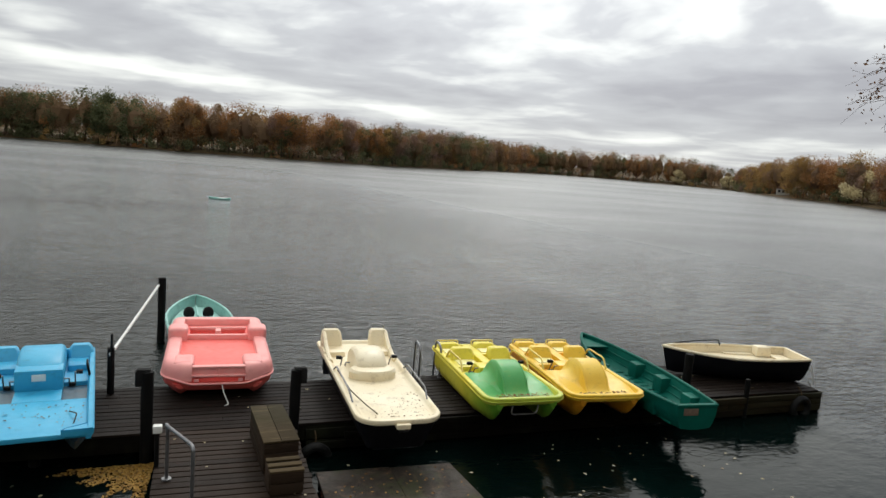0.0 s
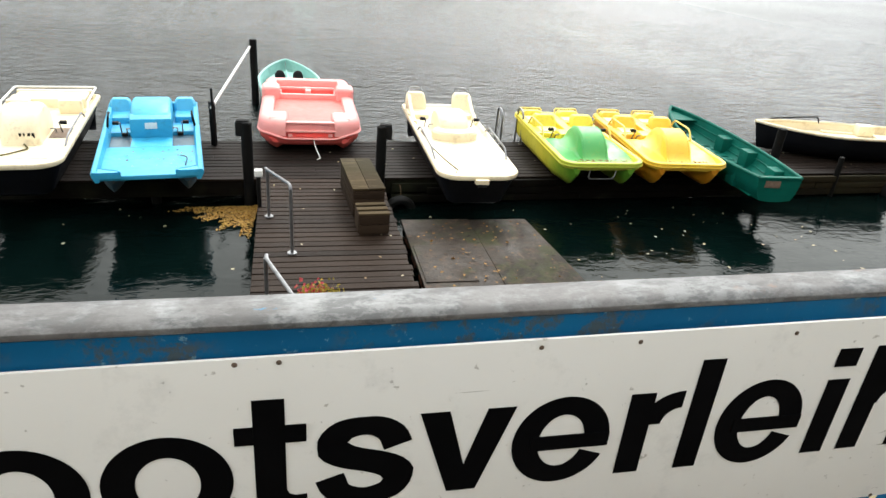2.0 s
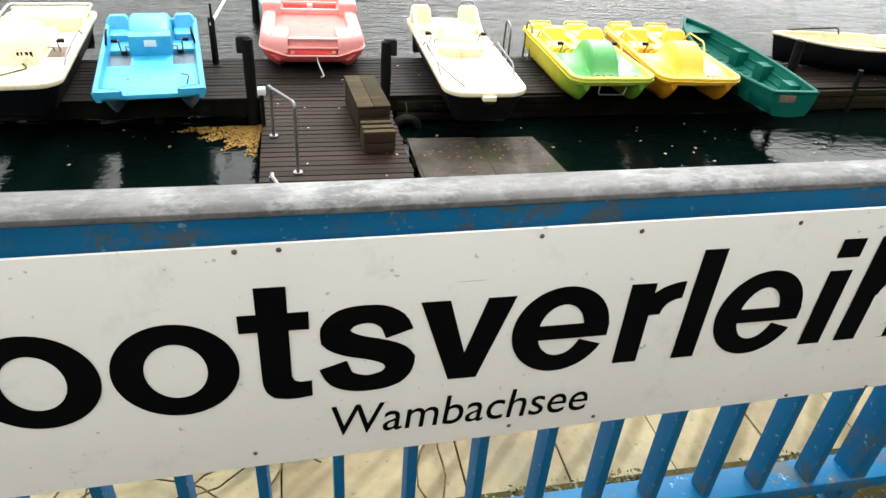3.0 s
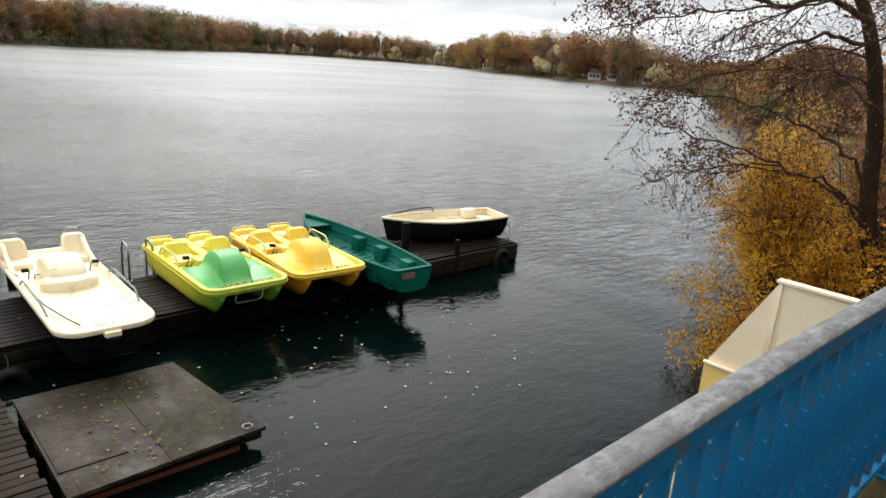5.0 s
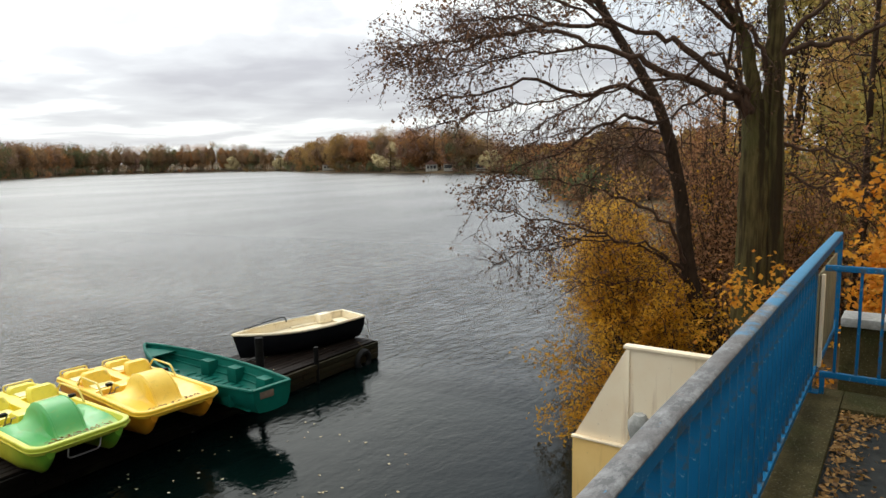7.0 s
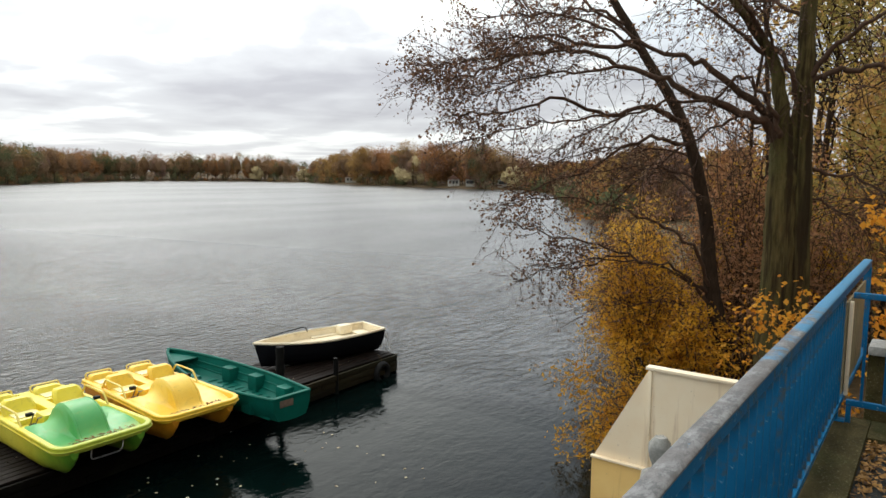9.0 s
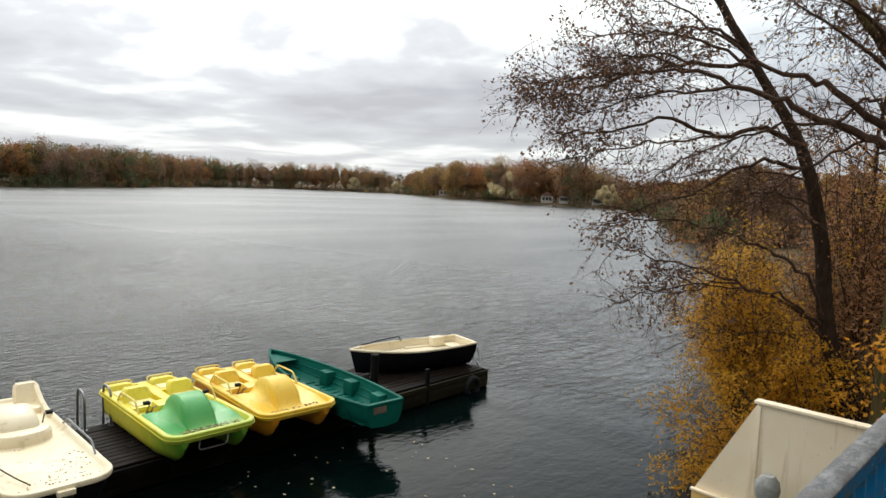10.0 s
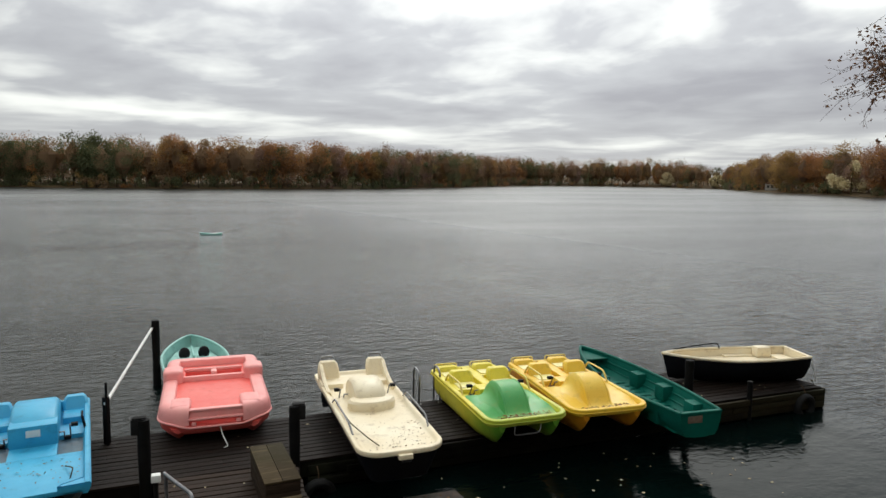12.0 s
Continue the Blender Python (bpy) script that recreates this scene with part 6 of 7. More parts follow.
def far_woods():
    """The autumn wood along the far shore, one mesh: domed crowns of boughs and leaf clumps."""
    rng = np.random.default_rng(7)
    line = [Vector(p) for p in SHORE[7:29]]
    spots = []
    for leg, (a, b) in enumerate(zip(line, line[1:])):
        out = Vector(((b - a).y, -(b - a).x)).normalized()
        for row, (d, gap) in enumerate(((1.5, 2.6), (5.5, 4.5), (12, 5.5), (22, 7.0), (34, 8.0))):
            n = max(1, int((b - a).length / gap))
            for i in range(n):
                q = a.lerp(b, (i + 0.5) / n) + out * (d + rng.uniform(-2, 2)) + (b - a).normalized() * rng.uniform(-1.6, 1.6)
                spots.append((q.x, q.y, row))
            for share in (0.25, 0.5, 0.75):       # close the wedge at the bends of the shore
                turn = out.lerp(Vector(((a - last).y, -(a - last).x)).normalized(), share) if leg else out
                q = a + turn * d
                spots.append((q.x, q.y, row))
        last = a
    corners, tris, quads_, mats3, mats4 = [], [], [], [], []
    total = 0
    for x, y, row in spots:
        z0 = float(ground_height(np.array([x]), np.array([y]))[0])
        bearing = math.degrees(math.atan2(x, y))
        near = math.hypot(x, y)
        open_view = any(abs(bearing - hb) * near < 57 * (2.0 + hw * 0.5) and near < math.hypot(hx, hy) + 5 for hx, hy, hw, hb in HOUSES + WILLOWS)
        if open_view and row < 2 or near < 60:
            continue
        patch = math.sin(x * 0.045 + 1.0) + math.sin(y * 0.06 + x * 0.021)      # kinds stand in groups
        if row == 0:
            h = rng.uniform(2.0, 5.5)
            kinds = [0.10, 0.20, 0.60, 0.06, 0.04, 0.0]
        elif bearing < 12:
            h = height_of(bearing) * rng.uniform(0.86, 1.10)
            kinds = [0.12, 0.20, 0.56, 0.06, 0.06, 0.0] if patch < 0.1 or bearing < -10 else [0.36, 0.30, 0.16, 0.12, 0.06, 0.0]
        elif bearing < 42:
            h = height_of(bearing) * rng.uniform(0.86, 1.10)
            kinds = [0.12, 0.30, 0.42, 0.06, 0.10, 0.0] if patch < 0.5 else [0.30, 0.32, 0.22, 0.08, 0.08, 0.0]
        else:
            h = height_of(bearing) * rng.uniform(0.86, 1.10)
            kinds = [0.26, 0.32, 0.04, 0.12, 0.26, 0.0] if bearing < 60 else [0.30, 0.50, 0.0, 0.14, 0.06, 0.0]
        if bearing > 61.5 and row > 2:
            continue
        kind = int(rng.choice(6, p=kinds))
        if row and bearing > 30:
            kind = next((tone for at_, tone in ((35.4, 0), (44.2, 3), (46.5, 3), (48.6, 0), (55.0, 0)) if abs(bearing - at_) < 0.8), kind)
        w = h * rng.uniform(0.34, 0.46) if row else h * rng.uniform(0.6, 0.95)
        lobes = 18 if row else 6
        u = rng.normal(size=(lobes, 3))
        u /= np.linalg.norm(u, axis=1, keepdims=True)
        c = u * (0.72 * w, 0.72 * w, 0.40 * h) + (0, 0, h * (0.52 if row else 0.4))
        r = rng.uniform(0.26, 0.46, lobes) * w
        tint = np.full(lobes, kind)
        swap = rng.random(lobes) < 0.12
        tint[swap] = rng.choice(6, swap.sum(), p=kinds)
        origin = np.array((x, y, z0))
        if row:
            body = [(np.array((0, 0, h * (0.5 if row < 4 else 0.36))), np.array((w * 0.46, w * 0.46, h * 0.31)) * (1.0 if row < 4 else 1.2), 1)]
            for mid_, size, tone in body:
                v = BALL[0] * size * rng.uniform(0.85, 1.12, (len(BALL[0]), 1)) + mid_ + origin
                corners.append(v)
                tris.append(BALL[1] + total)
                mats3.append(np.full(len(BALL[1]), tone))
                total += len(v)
        n = int((300 if row == 0 else ((2600 if near > 150 else 3600) if row == 1 else (1100 if row == 2 else 620))) * min(1.3, 240 / near) * (1.5 if kind == 4 else 1.0))
        k = rng.integers(0, lobes, n)
        d = rng.normal(size=(n, 3))
        d /= np.linalg.norm(d, axis=1, keepdims=True)
        p = c[k] + d * (r[k] * rng.uniform(0.25 if kind == 4 else 0.45, 1.0, n))[:, None]
        p[:, 2] = np.maximum(p[:, 2], 0.1)
        e, v = random_turns(n, rng)
        s = (rng.uniform(0.24, 0.48, n) * (0.8 if kind == 4 else 1.0))[:, None]
        q = np.stack([p - e * s * 0.5, p + v * s * 0.42, p + e * s * 0.5, p - v * s * 0.42], 1).reshape(-1, 3) + origin
        corners.append(q)
        quads_.append(np.arange(n)[:, None] * 4 + np.arange(4) + total)
        mats4.append(tint[k])
        total += 4 * n
        t = np.array([[math.cos(a) * 0.2, math.sin(a) * 0.2, -0.5] for a in (0, 2.1, 4.2)] + [[math.cos(a) * 0.05, math.sin(a) * 0.05, h * 0.85] for a in (0, 2.1, 4.2)]) + origin
        corners.append(t)
        quads_.append(np.array([[0, 1, 4, 3], [1, 2, 5, 4], [2, 0, 3, 5]]) + total)
        mats4.append(np.full(3, 6))
        total += 6
    me = bpy.data.meshes.new("far_woods")
    me.from_pydata(np.concatenate(corners).tolist(), [], np.concatenate(tris).tolist() + np.concatenate(quads_).tolist())
    for mt in FAR:
        me.materials.append(mt)
    me.polygons.foreach_set("material_index", np.concatenate(mats3 + mats4).astype(np.int32))
    ob = new("far_woods", me)
    return tagged(ob, "rust and brown autumn woods along the far shore", "woods", "", "stuff")


far_woods()

WALL_WHITE = plain("white_render", (0.42, 0.40, 0.36), (0.52, 0.50, 0.45), 1.0, 0.8)
ROOF_RED = plain("brown_roof_tiles", (0.12, 0.06, 0.045), (0.20, 0.10, 0.07), 2.0, 0.8)
DARK_PANE = plain("dark_window_pane", (0.02, 0.022, 0.025), (0.04, 0.04, 0.045), 2.0, 0.15)


def lake_house(x, y, w, d, h, turn, label):
    z = float(ground_height(np.array([x]), np.array([y]))[0]) - 0.1
    ob = thing("lake_house", label, "house", "houses on the far shore", (x, y, z), turn)
    wall = part("wall", box_of((-w / 2, -d / 2, 0), (w / 2, d / 2, h)), WALL_WHITE, ob)
    bm = loft(bmesh.new(), [[(-w / 2 - 0.3, yy, h + 0.01), (w / 2 + 0.3, yy, h + 0.01), (0, yy, h + w * 0.38)] for yy in (-d / 2 - 0.3, d / 2 + 0.3)])
    part("roof", bm, ROOF_RED, ob)
    for k in (-0.28, 0.0, 0.28):
        win = part("window", box_of((k * w - 0.5, -d / 2 - 0.05, 0.9), (k * w + 0.5, -d / 2 - 0.01, 2.1)), WALL_WHITE, ob)
        part("pane", box_of((k * w - 0.42, -d / 2 - 0.07, 0.98), (k * w + 0.42, -d / 2 - 0.052, 2.02)), DARK_PANE, win)
    return ob


for hx, hy, hw, ht in HOUSES:
    lake_house(hx, hy, hw, 4, 2.4, -ht, "small white lakeside house with a brown roof")


def shore_willow(x, y, h, seed):
    """A pale willow standing at the far water's edge."""
    z = float(ground_height(np.array([x]), np.array([y]))[0])
    ob = thing("willow_tree", "pale cream-leaved willow on the far shore", "tree", "willows on the far shore", (x, y, z))
    t = Wood(seed)
    line = t.main([(0, 0, -0.3), (0.2, 0.1, h * 0.4), (0.1, -0.2, h * 0.85)], 0.25, 0.06, 6, 0.05)
    t.along(line, 16, h * 0.45, 0.06, 1, 0.3, 4, 0.8, 0.2, 1.0, (0, 0, 0.3))
    t.mesh("trunk", BARK, ob)
    rng = t.rng
    n, lobes = 5600, 22
    u = rng.normal(size=(lobes, 3))
    u /= np.linalg.norm(u, axis=1, keepdims=True)
    c = u * (0.52 * h, 0.52 * h, 0.36 * h) + (0, 0, h * 0.5)
    k = rng.integers(0, lobes, n)
    d = rng.normal(size=(n, 3))
    p = c[k] + d * h * 0.055
    p[:, 2] = np.maximum(p[:, 2], 0.3)
    quads("crown", PALE, p, rng.uniform(0.35, 0.7, n), random_turns(n, rng), ob, 0.3, 0.7)
    return ob


for i, (wx, wy, wh, wb) in enumerate(WILLOWS):
    shore_willow(wx, wy, wh, 801 + i)


# ---- near trees ----
DRY = leafy("dry_brown_leaves", (0.34, 0.17, 0.08), (0.44, 0.23, 0.11), (0.24, 0.12, 0.065))
DARK_LEAF = leafy("dark_alder_leaves", (0.150, 0.078, 0.046), (0.22, 0.115, 0.060), (0.085, 0.048, 0.036), 0.6, 0.32)
GOLD = leafy("golden_leaves", (0.64, 0.32, 0.02), (0.74, 0.41, 0.04), (0.42, 0.19, 0.015), 0.6, 0.6)
AMBER = leafy("amber_maple_leaves", (0.74, 0.32, 0.03), (0.82, 0.44, 0.06), (0.60, 0.22, 0.02), 0.6, 0.6)
MUD_GOLD = leafy("dull_yellow_leaves", (0.56, 0.31, 0.045), (0.66, 0.40, 0.07), (0.40, 0.20, 0.035), 0.6, 0.6)


def alder():
    """The leaning slender tree at the water's edge, its branches over the lake."""
    ob = thing("leaning_tree", "slender leaning tree at the water with sparse brown leaves", "tree", at=(0, 0, 0))
    t = Wood(22)
    t.main([(14.62, 3.45, 0.0), (14.60, 3.74, 0.8), (14.60, 3.93, 1.45), (14.60, 4.16, 2.44), (14.60, 4.36, 3.97), (14.50, 4.66, 5.27), (14.40, 5.00, 6.13), (14.20, 5.65, 7.26), (13.9, 6.5, 8.8), (13.6, 7.3, 10.2)], 0.21, 0.06, 10, 0.012)
    t.main([(14.66, 3.50, 0.1), (14.68, 3.62, 0.9), (14.64, 3.86, 1.6), (14.60, 4.12, 2.3)], 0.14, 0.10, 8, 0.012)
    t.mesh("trunk", BARK_DARK, ob)
    w = Wood(21)
    limbs = [
        # long limbs reaching over the lake at the height of the crown
        ([(14.40, 4.85, 5.80), (13.60, 5.20, 5.99), (12.90, 5.73, 5.84), (12.20, 6.29, 6.11), (11.60, 6.86, 5.92), (11.20, 7.36, 5.84), (10.95, 7.80, 5.80)], 0.060, 0.010, 1.0),
        ([(14.20, 5.64, 7.21), (13.20, 6.36, 7.23), (12.30, 7.05, 6.97), (11.60, 7.66, 6.62), (11.10, 8.12, 6.48), (10.75, 8.52, 6.42)], 0.050, 0.009, 1.0),
        ([(13.20, 6.36, 7.23), (12.60, 6.8, 7.30), (12.10, 7.1, 7.2), (11.60, 7.4, 7.0)], 0.030, 0.008, 1.0),
        ([(12.30, 7.05, 6.97), (11.60, 7.6, 6.85), (11.2, 7.95, 6.78), (10.9, 8.25, 6.68)], 0.024, 0.007, 1.0),
        ([(12.90, 5.73, 5.84), (12.30, 6.5, 5.70), (11.70, 7.2, 5.55), (11.2, 7.8, 5.35)], 0.026, 0.007, 0.8),
        ([(14.10, 5.9, 7.7), (13.5, 6.3, 7.9), (12.9, 6.6, 7.8), (12.3, 6.9, 7.5)], 0.040, 0.008, 0.9),
        ([(13.9, 6.5, 8.7), (13.0, 7.3, 8.9), (12.2, 8.0, 8.6)], 0.035, 0.008, 0.8),
        # the sweeping middle limbs
        ([(14.48, 4.70, 5.35), (13.60, 5.02, 5.45), (13.00, 5.53, 5.24), (12.60, 6.00, 4.83), (12.20, 6.59, 4.62), (11.90, 7.13, 4.31)], 0.045, 0.008, 0.8),
        ([(14.55, 4.5, 4.6), (13.9, 5.0, 4.9), (13.2, 5.6, 4.85), (12.6, 6.3, 4.6)], 0.030, 0.007, 0.45),
        ([(14.55, 4.45, 4.3), (14.8, 5.2, 4.9), (14.9, 6.0, 5.2)], 0.030, 0.007, 0.4),
        ([(14.5, 4.6, 5.1), (14.3, 5.3, 5.3), (13.8, 6.1, 5.3), (13.2, 6.9, 5.0)], 0.030, 0.007, 0.5),
        # low limbs that rise off the foot of the trunk and spread over the water
        ([(14.58, 4.16, 2.45), (13.90, 4.78, 2.96), (13.30, 5.35, 3.25), (12.70, 6.00, 3.48), (12.10, 6.52, 3.70), (11.60, 7.06, 3.91)], 0.042, 0.007, 0.95),
        ([(14.58, 4.16, 2.55), (14.00, 4.41, 3.47), (13.60, 4.83, 3.79), (13.10, 5.31, 4.11), (12.60, 5.99, 4.32), (12.10, 6.65, 4.32), (11.70, 7.2, 4.21)], 0.042, 0.007, 0.95),
        ([(14.58, 4.12, 2.25), (14.00, 4.60, 2.92), (13.40, 4.95, 3.17), (12.80, 5.48, 3.19), (12.30, 6.03, 3.09), (11.90, 6.75, 3.08)], 0.034, 0.006, 0.75),
        ([(13.30, 5.35, 3.25), (12.8, 5.9, 3.2), (12.3, 6.5, 3.0), (12.0, 7.1, 2.75)], 0.020, 0.006, 0.4),
        ([(14.6, 4.1, 2.1), (14.2, 4.7, 2.3), (13.6, 5.4, 2.3), (13.1, 6.0, 2.2)], 0.022, 0.006, 0.35),
    ]
    for pts, a, b, leafs in limbs:
        line = w.main(pts, a, b, 6, 0.035)
        w.along(line, 18, 0.85, 0.009, 1, 0.28, 5, 0.75, 0.2, 0.34 * leafs)
        w.along(line[-10:], 12, 0.58, 0.008, 1, 0.30, 5, 0.8, 0.05, 0.85 * leafs)
    w.mesh("branchwork", TWIG, ob)
    w.crown("crown", DARK_LEAF, 0.068, 2, ob, 0.05)
    return ob


def oak():
    """The stout forked tree behind the railing: two stems grown together at the foot."""
    ob = thing("forked_tree", "stout forked tree with olive-brown bark and thin brown leaves", "tree", at=(0, 0, 0))
    t = Wood(31)
    t.main([(13.36, 2.84, 0.8), (13.38, 2.82, 2.3), (13.40, 2.83, 3.61), (13.40, 2.84, 4.55), (13.40, 2.85, 5.15), (13.39, 2.88, 5.6)], 0.30, 0.20, 14, 0.012)
    t.main([(13.40, 2.86, 5.1), (13.38, 2.90, 5.74), (13.35, 2.97, 6.24), (13.30, 3.08, 6.73), (13.20, 3.38, 7.18), (13.00, 3.81, 7.90), (12.8, 4.3, 9.0)], 0.15, 0.045, 9, 0.02)
    t.main([(13.56, 2.48, 0.8), (13.55, 2.53, 2.3), (13.53, 2.57, 3.6), (13.52, 2.61, 4.83), (13.50, 2.61, 5.74), (13.50, 2.62, 6.4), (13.50, 2.62, 7.0), (13.45, 2.62, 8.4), (13.4, 2.6, 10.6)], 0.24, 0.10, 12, 0.012)
    t.mesh("trunk", BARK, ob)
    w = Wood(32)
    limbs = [
        ([(13.38, 2.90, 5.20), (13.20, 3.02, 5.52), (12.90, 3.30, 5.73), (12.60, 3.86, 5.98), (12.30, 4.46, 6.32), (12.00, 5.05, 6.53), (11.70, 5.65, 6.80), (11.40, 6.33, 7.04), (11.10, 7.03, 7.07)], 0.098, 0.012, 0.5),
        ([(13.38, 2.90, 5.45), (13.20, 3.10, 5.82), (13.00, 3.50, 6.13), (12.80, 4.04, 6.59), (12.60, 4.44, 6.77), (12.40, 4.98, 7.01), (12.10, 5.65, 7.53), (11.7, 6.4, 8.1)], 0.088, 0.012, 0.5),
        ([(13.30, 2.83, 4.98), (13.16, 2.86, 5.40), (13.00, 2.95, 5.71), (12.85, 3.07, 6.00), (12.72, 3.27, 6.27), (12.60, 3.51, 6.26), (12.50, 3.71, 6.02), (12.40, 3.83, 5.70)], 0.062, 0.010, 0.2),
        ([(13.45, 2.72, 5.85), (13.36, 2.72, 6.18), (13.24, 2.91, 6.66), (13.10, 3.12, 7.05), (12.90, 3.33, 7.55)], 0.062, 0.015, 0.3),
        ([(13.48, 2.72, 6.0), (13.50, 2.57, 6.25), (13.50, 2.22, 6.39), (13.40, 1.75, 6.43), (13.30, 1.26, 6.52), (13.20, 0.6, 6.80), (13.1, -0.2, 7.2)], 0.070, 0.015, 0.3),
        ([(13.50, 2.60, 6.3), (13.50, 2.24, 6.76), (13.50, 1.88, 7.06), (13.50, 1.34, 7.5), (13.5, 0.8, 8.1)], 0.058, 0.012, 0.3),
        ([(12.00, 5.05, 6.53), (11.5, 5.7, 6.45), (11.0, 6.4, 6.30), (10.6, 7.1, 6.05)], 0.030, 0.007, 0.9),
        ([(11.70, 5.65, 6.80), (11.1, 6.3, 6.75), (10.6, 7.0, 6.65), (10.3, 7.6, 6.5)], 0.028, 0.007, 1.0),
        ([(12.60, 3.86, 5.98), (12.2, 4.6, 5.9), (11.8, 5.4, 5.6), (11.4, 6.1, 5.1)], 0.030, 0.007, 0.5),
        ([(12.85, 3.4, 5.75), (12.6, 4.0, 5.4), (12.3, 4.6, 4.9), (12.1, 5.2, 4.3)], 0.026, 0.006, 0.35),
        ([(12.40, 4.98, 7.01), (11.8, 5.7, 7.3), (11.2, 6.4, 7.4), (10.7, 7.0, 7.3)], 0.032, 0.008, 0.9),
        ([(13.37, 3.1, 6.7), (12.9, 3.9, 7.4), (12.4, 4.7, 8.0)], 0.045, 0.010, 0.5),
        ([(13.30, 3.2, 7.0), (12.2, 3.6, 7.6), (11.2, 4.2, 7.9)], 0.040, 0.010, 0.6),
        ([(13.5, 2.6, 7.2), (13.9, 3.4, 7.8), (14.2, 4.2, 8.2)], 0.040, 0.010, 0.5),
        ([(13.55, 2.45, 4.9), (13.9, 1.9, 4.75), (14.2, 1.3, 4.4), (14.4, 0.7, 3.9)], 0.030, 0.007, 0.3),
        ([(13.55, 2.45, 4.4), (13.9, 2.0, 4.2), (14.3, 1.5, 3.8)], 0.024, 0.006, 0.3),
    ]
    for pts, a, b, leafs in limbs:
        line = w.main(pts, a, b, 8, 0.03)
        w.along(line, 20, 1.0, 0.010, 1, 0.3, 6, 0.8, 0.2, 0.45 * leafs)
        w.along(line[-9:], 9, 0.8, 0.008, 1, 0.35, 6, 0.8, 0.1, 0.9 * leafs)
    w.mesh("branchwork", TWIG, ob)
    w.crown("crown", DARK_LEAF, 0.068, 2, ob, 0.05)
    return ob


alder()
oak()


def shrub(label, seed, base, reach, count, length, material, size, per=2, lift=0.9, name="shrub", droop=0.5, bark=None, wide=0.42, kids=6, leafs=0.95):
    """A many-stemmed bush: arching stems from one root, twigs, leaves."""
    w = Wood(seed)
    ob = thing(name, label, "shrub", "", (0, 0, 0))
    for k in range(count):
        a = w.rng.uniform(0, math.tau)
        p = np.array(base) + (0.25 * math.cos(a), 0.25 * math.sin(a), 0)
        tip = p + np.array(reach[0]) + w.rng.uniform(-1, 1, 3) * np.array(reach[1])
        midp = (p + tip) / 2 + (0, 0, lift * w.rng.uniform(0.2, 0.6))
        line = w.main([p, midp, tip], 0.017, 0.005, 4, 0.05)
        w.along(line, 8, length, 0.007, 1, droop, kids, 0.8, 0.2, leafs)
    w.mesh("stemwork", bark or STEM, ob)
    w.crown("foliage", material, size, per, ob, 0.07, wide)
    return ob


shrub("golden-leaved willow bush leaning over the water", 41, (11.9, 4.0, 0.1), ((-0.5, 0.8, 1.0), (0.4, 0.5, 0.5)), 18, 0.55, GOLD, 0.080, 2, 0.5, "willow_bush", 0.9)
shrub("tall golden bush between the tree trunks", 42, (14.3, 5.2, 0.2), ((0.0, 0.4, 2.4), (0.5, 0.5, 1.0)), 26, 0.6, GOLD, 0.080, 2, 0.5, "willow_bush", 0.8)
shrub("tall golden bush at the water's edge", 43, (15.6, 6.0, 0.2), ((0.0, 0.3, 2.8), (0.7, 0.7, 1.0)), 20, 0.75, MUD_GOLD, 0.09, 2, 0.5, "willow_bush", 0.8)
shrub("golden bush at the foot of the leaning tree", 44, (13.6, 3.9, 0.6), ((0.0, 0.4, 1.3), (0.8, 0.7, 0.6)), 18, 0.55, GOLD, 0.085, 2, 0.4, "willow_bush", 0.6)
shrub("young maple with amber autumn leaves beyond the railing", 45, (11.2, 1.9, 1.2), ((0.0, 0.3, 1.5), (0.6, 0.6, 0.5)), 5, 0.42, AMBER, 0.085, 1, 0.3, "maple_shrub", 0.2, None, 0.8)
shrub("young maple with amber autumn leaves beside the gate", 46, (11.6, 0.5, 1.6), ((0.2, -0.1, 2.7), (0.8, 0.7, 0.8)), 18, 0.65, AMBER, 0.09, 4, 0.3, "maple_shrub", 0.2, None, 0.8)
shrub("young maple with orange leaves by the low wall", 47, (11.0, -0.8, 1.6), ((0.2, 0.0, 2.3), (0.8, 0.9, 0.8)), 16, 0.65, AMBER, 0.09, 4, 0.3, "maple_shrub", 0.2, None, 0.8)
k = 0
for bx, by, hz in ((17.5, 3.2, 4.0), (19.0, 5.6, 2.6), (17.8, 0.6, 5.0), (20.5, 2.0, 6.0), (18.5, -2.5, 5.5), (23.0, 5.0, 3.5), (24, 0, 7), (22, -5, 7), (16.3, 1.6, 3.0), (16.6, 4.6, 4.6), (17.3, 3.6, 5.0), (18.2, 6.4, 4.4), (16.0, 3.0, 3.4), (20.5, 8.0, 4.2), (16.4, 3.9, 6.4), (17.4, 4.7, 6.6)):
    k += 1
    z = float(ground_height(np.array([bx]), np.array([by]))[0])
    shrub("brown and dull-yellow thicket of thin stems on the bank", 60 + k, (bx, by, z), ((0.0, 0.0, hz * 0.7), (1.3, 1.3, hz * 0.3)), 15, 1.0, (GOLD if hz < 5 else MUD_GOLD) if k % 3 and k < 10 else (DRY if k != 12 else MUD_GOLD), 0.085, 1 if k < 10 else 2, 0.5, "thicket", 0.2, TWIG if k > 14 else None, 0.6, 6, 0.8 if k < 15 else 0.35)


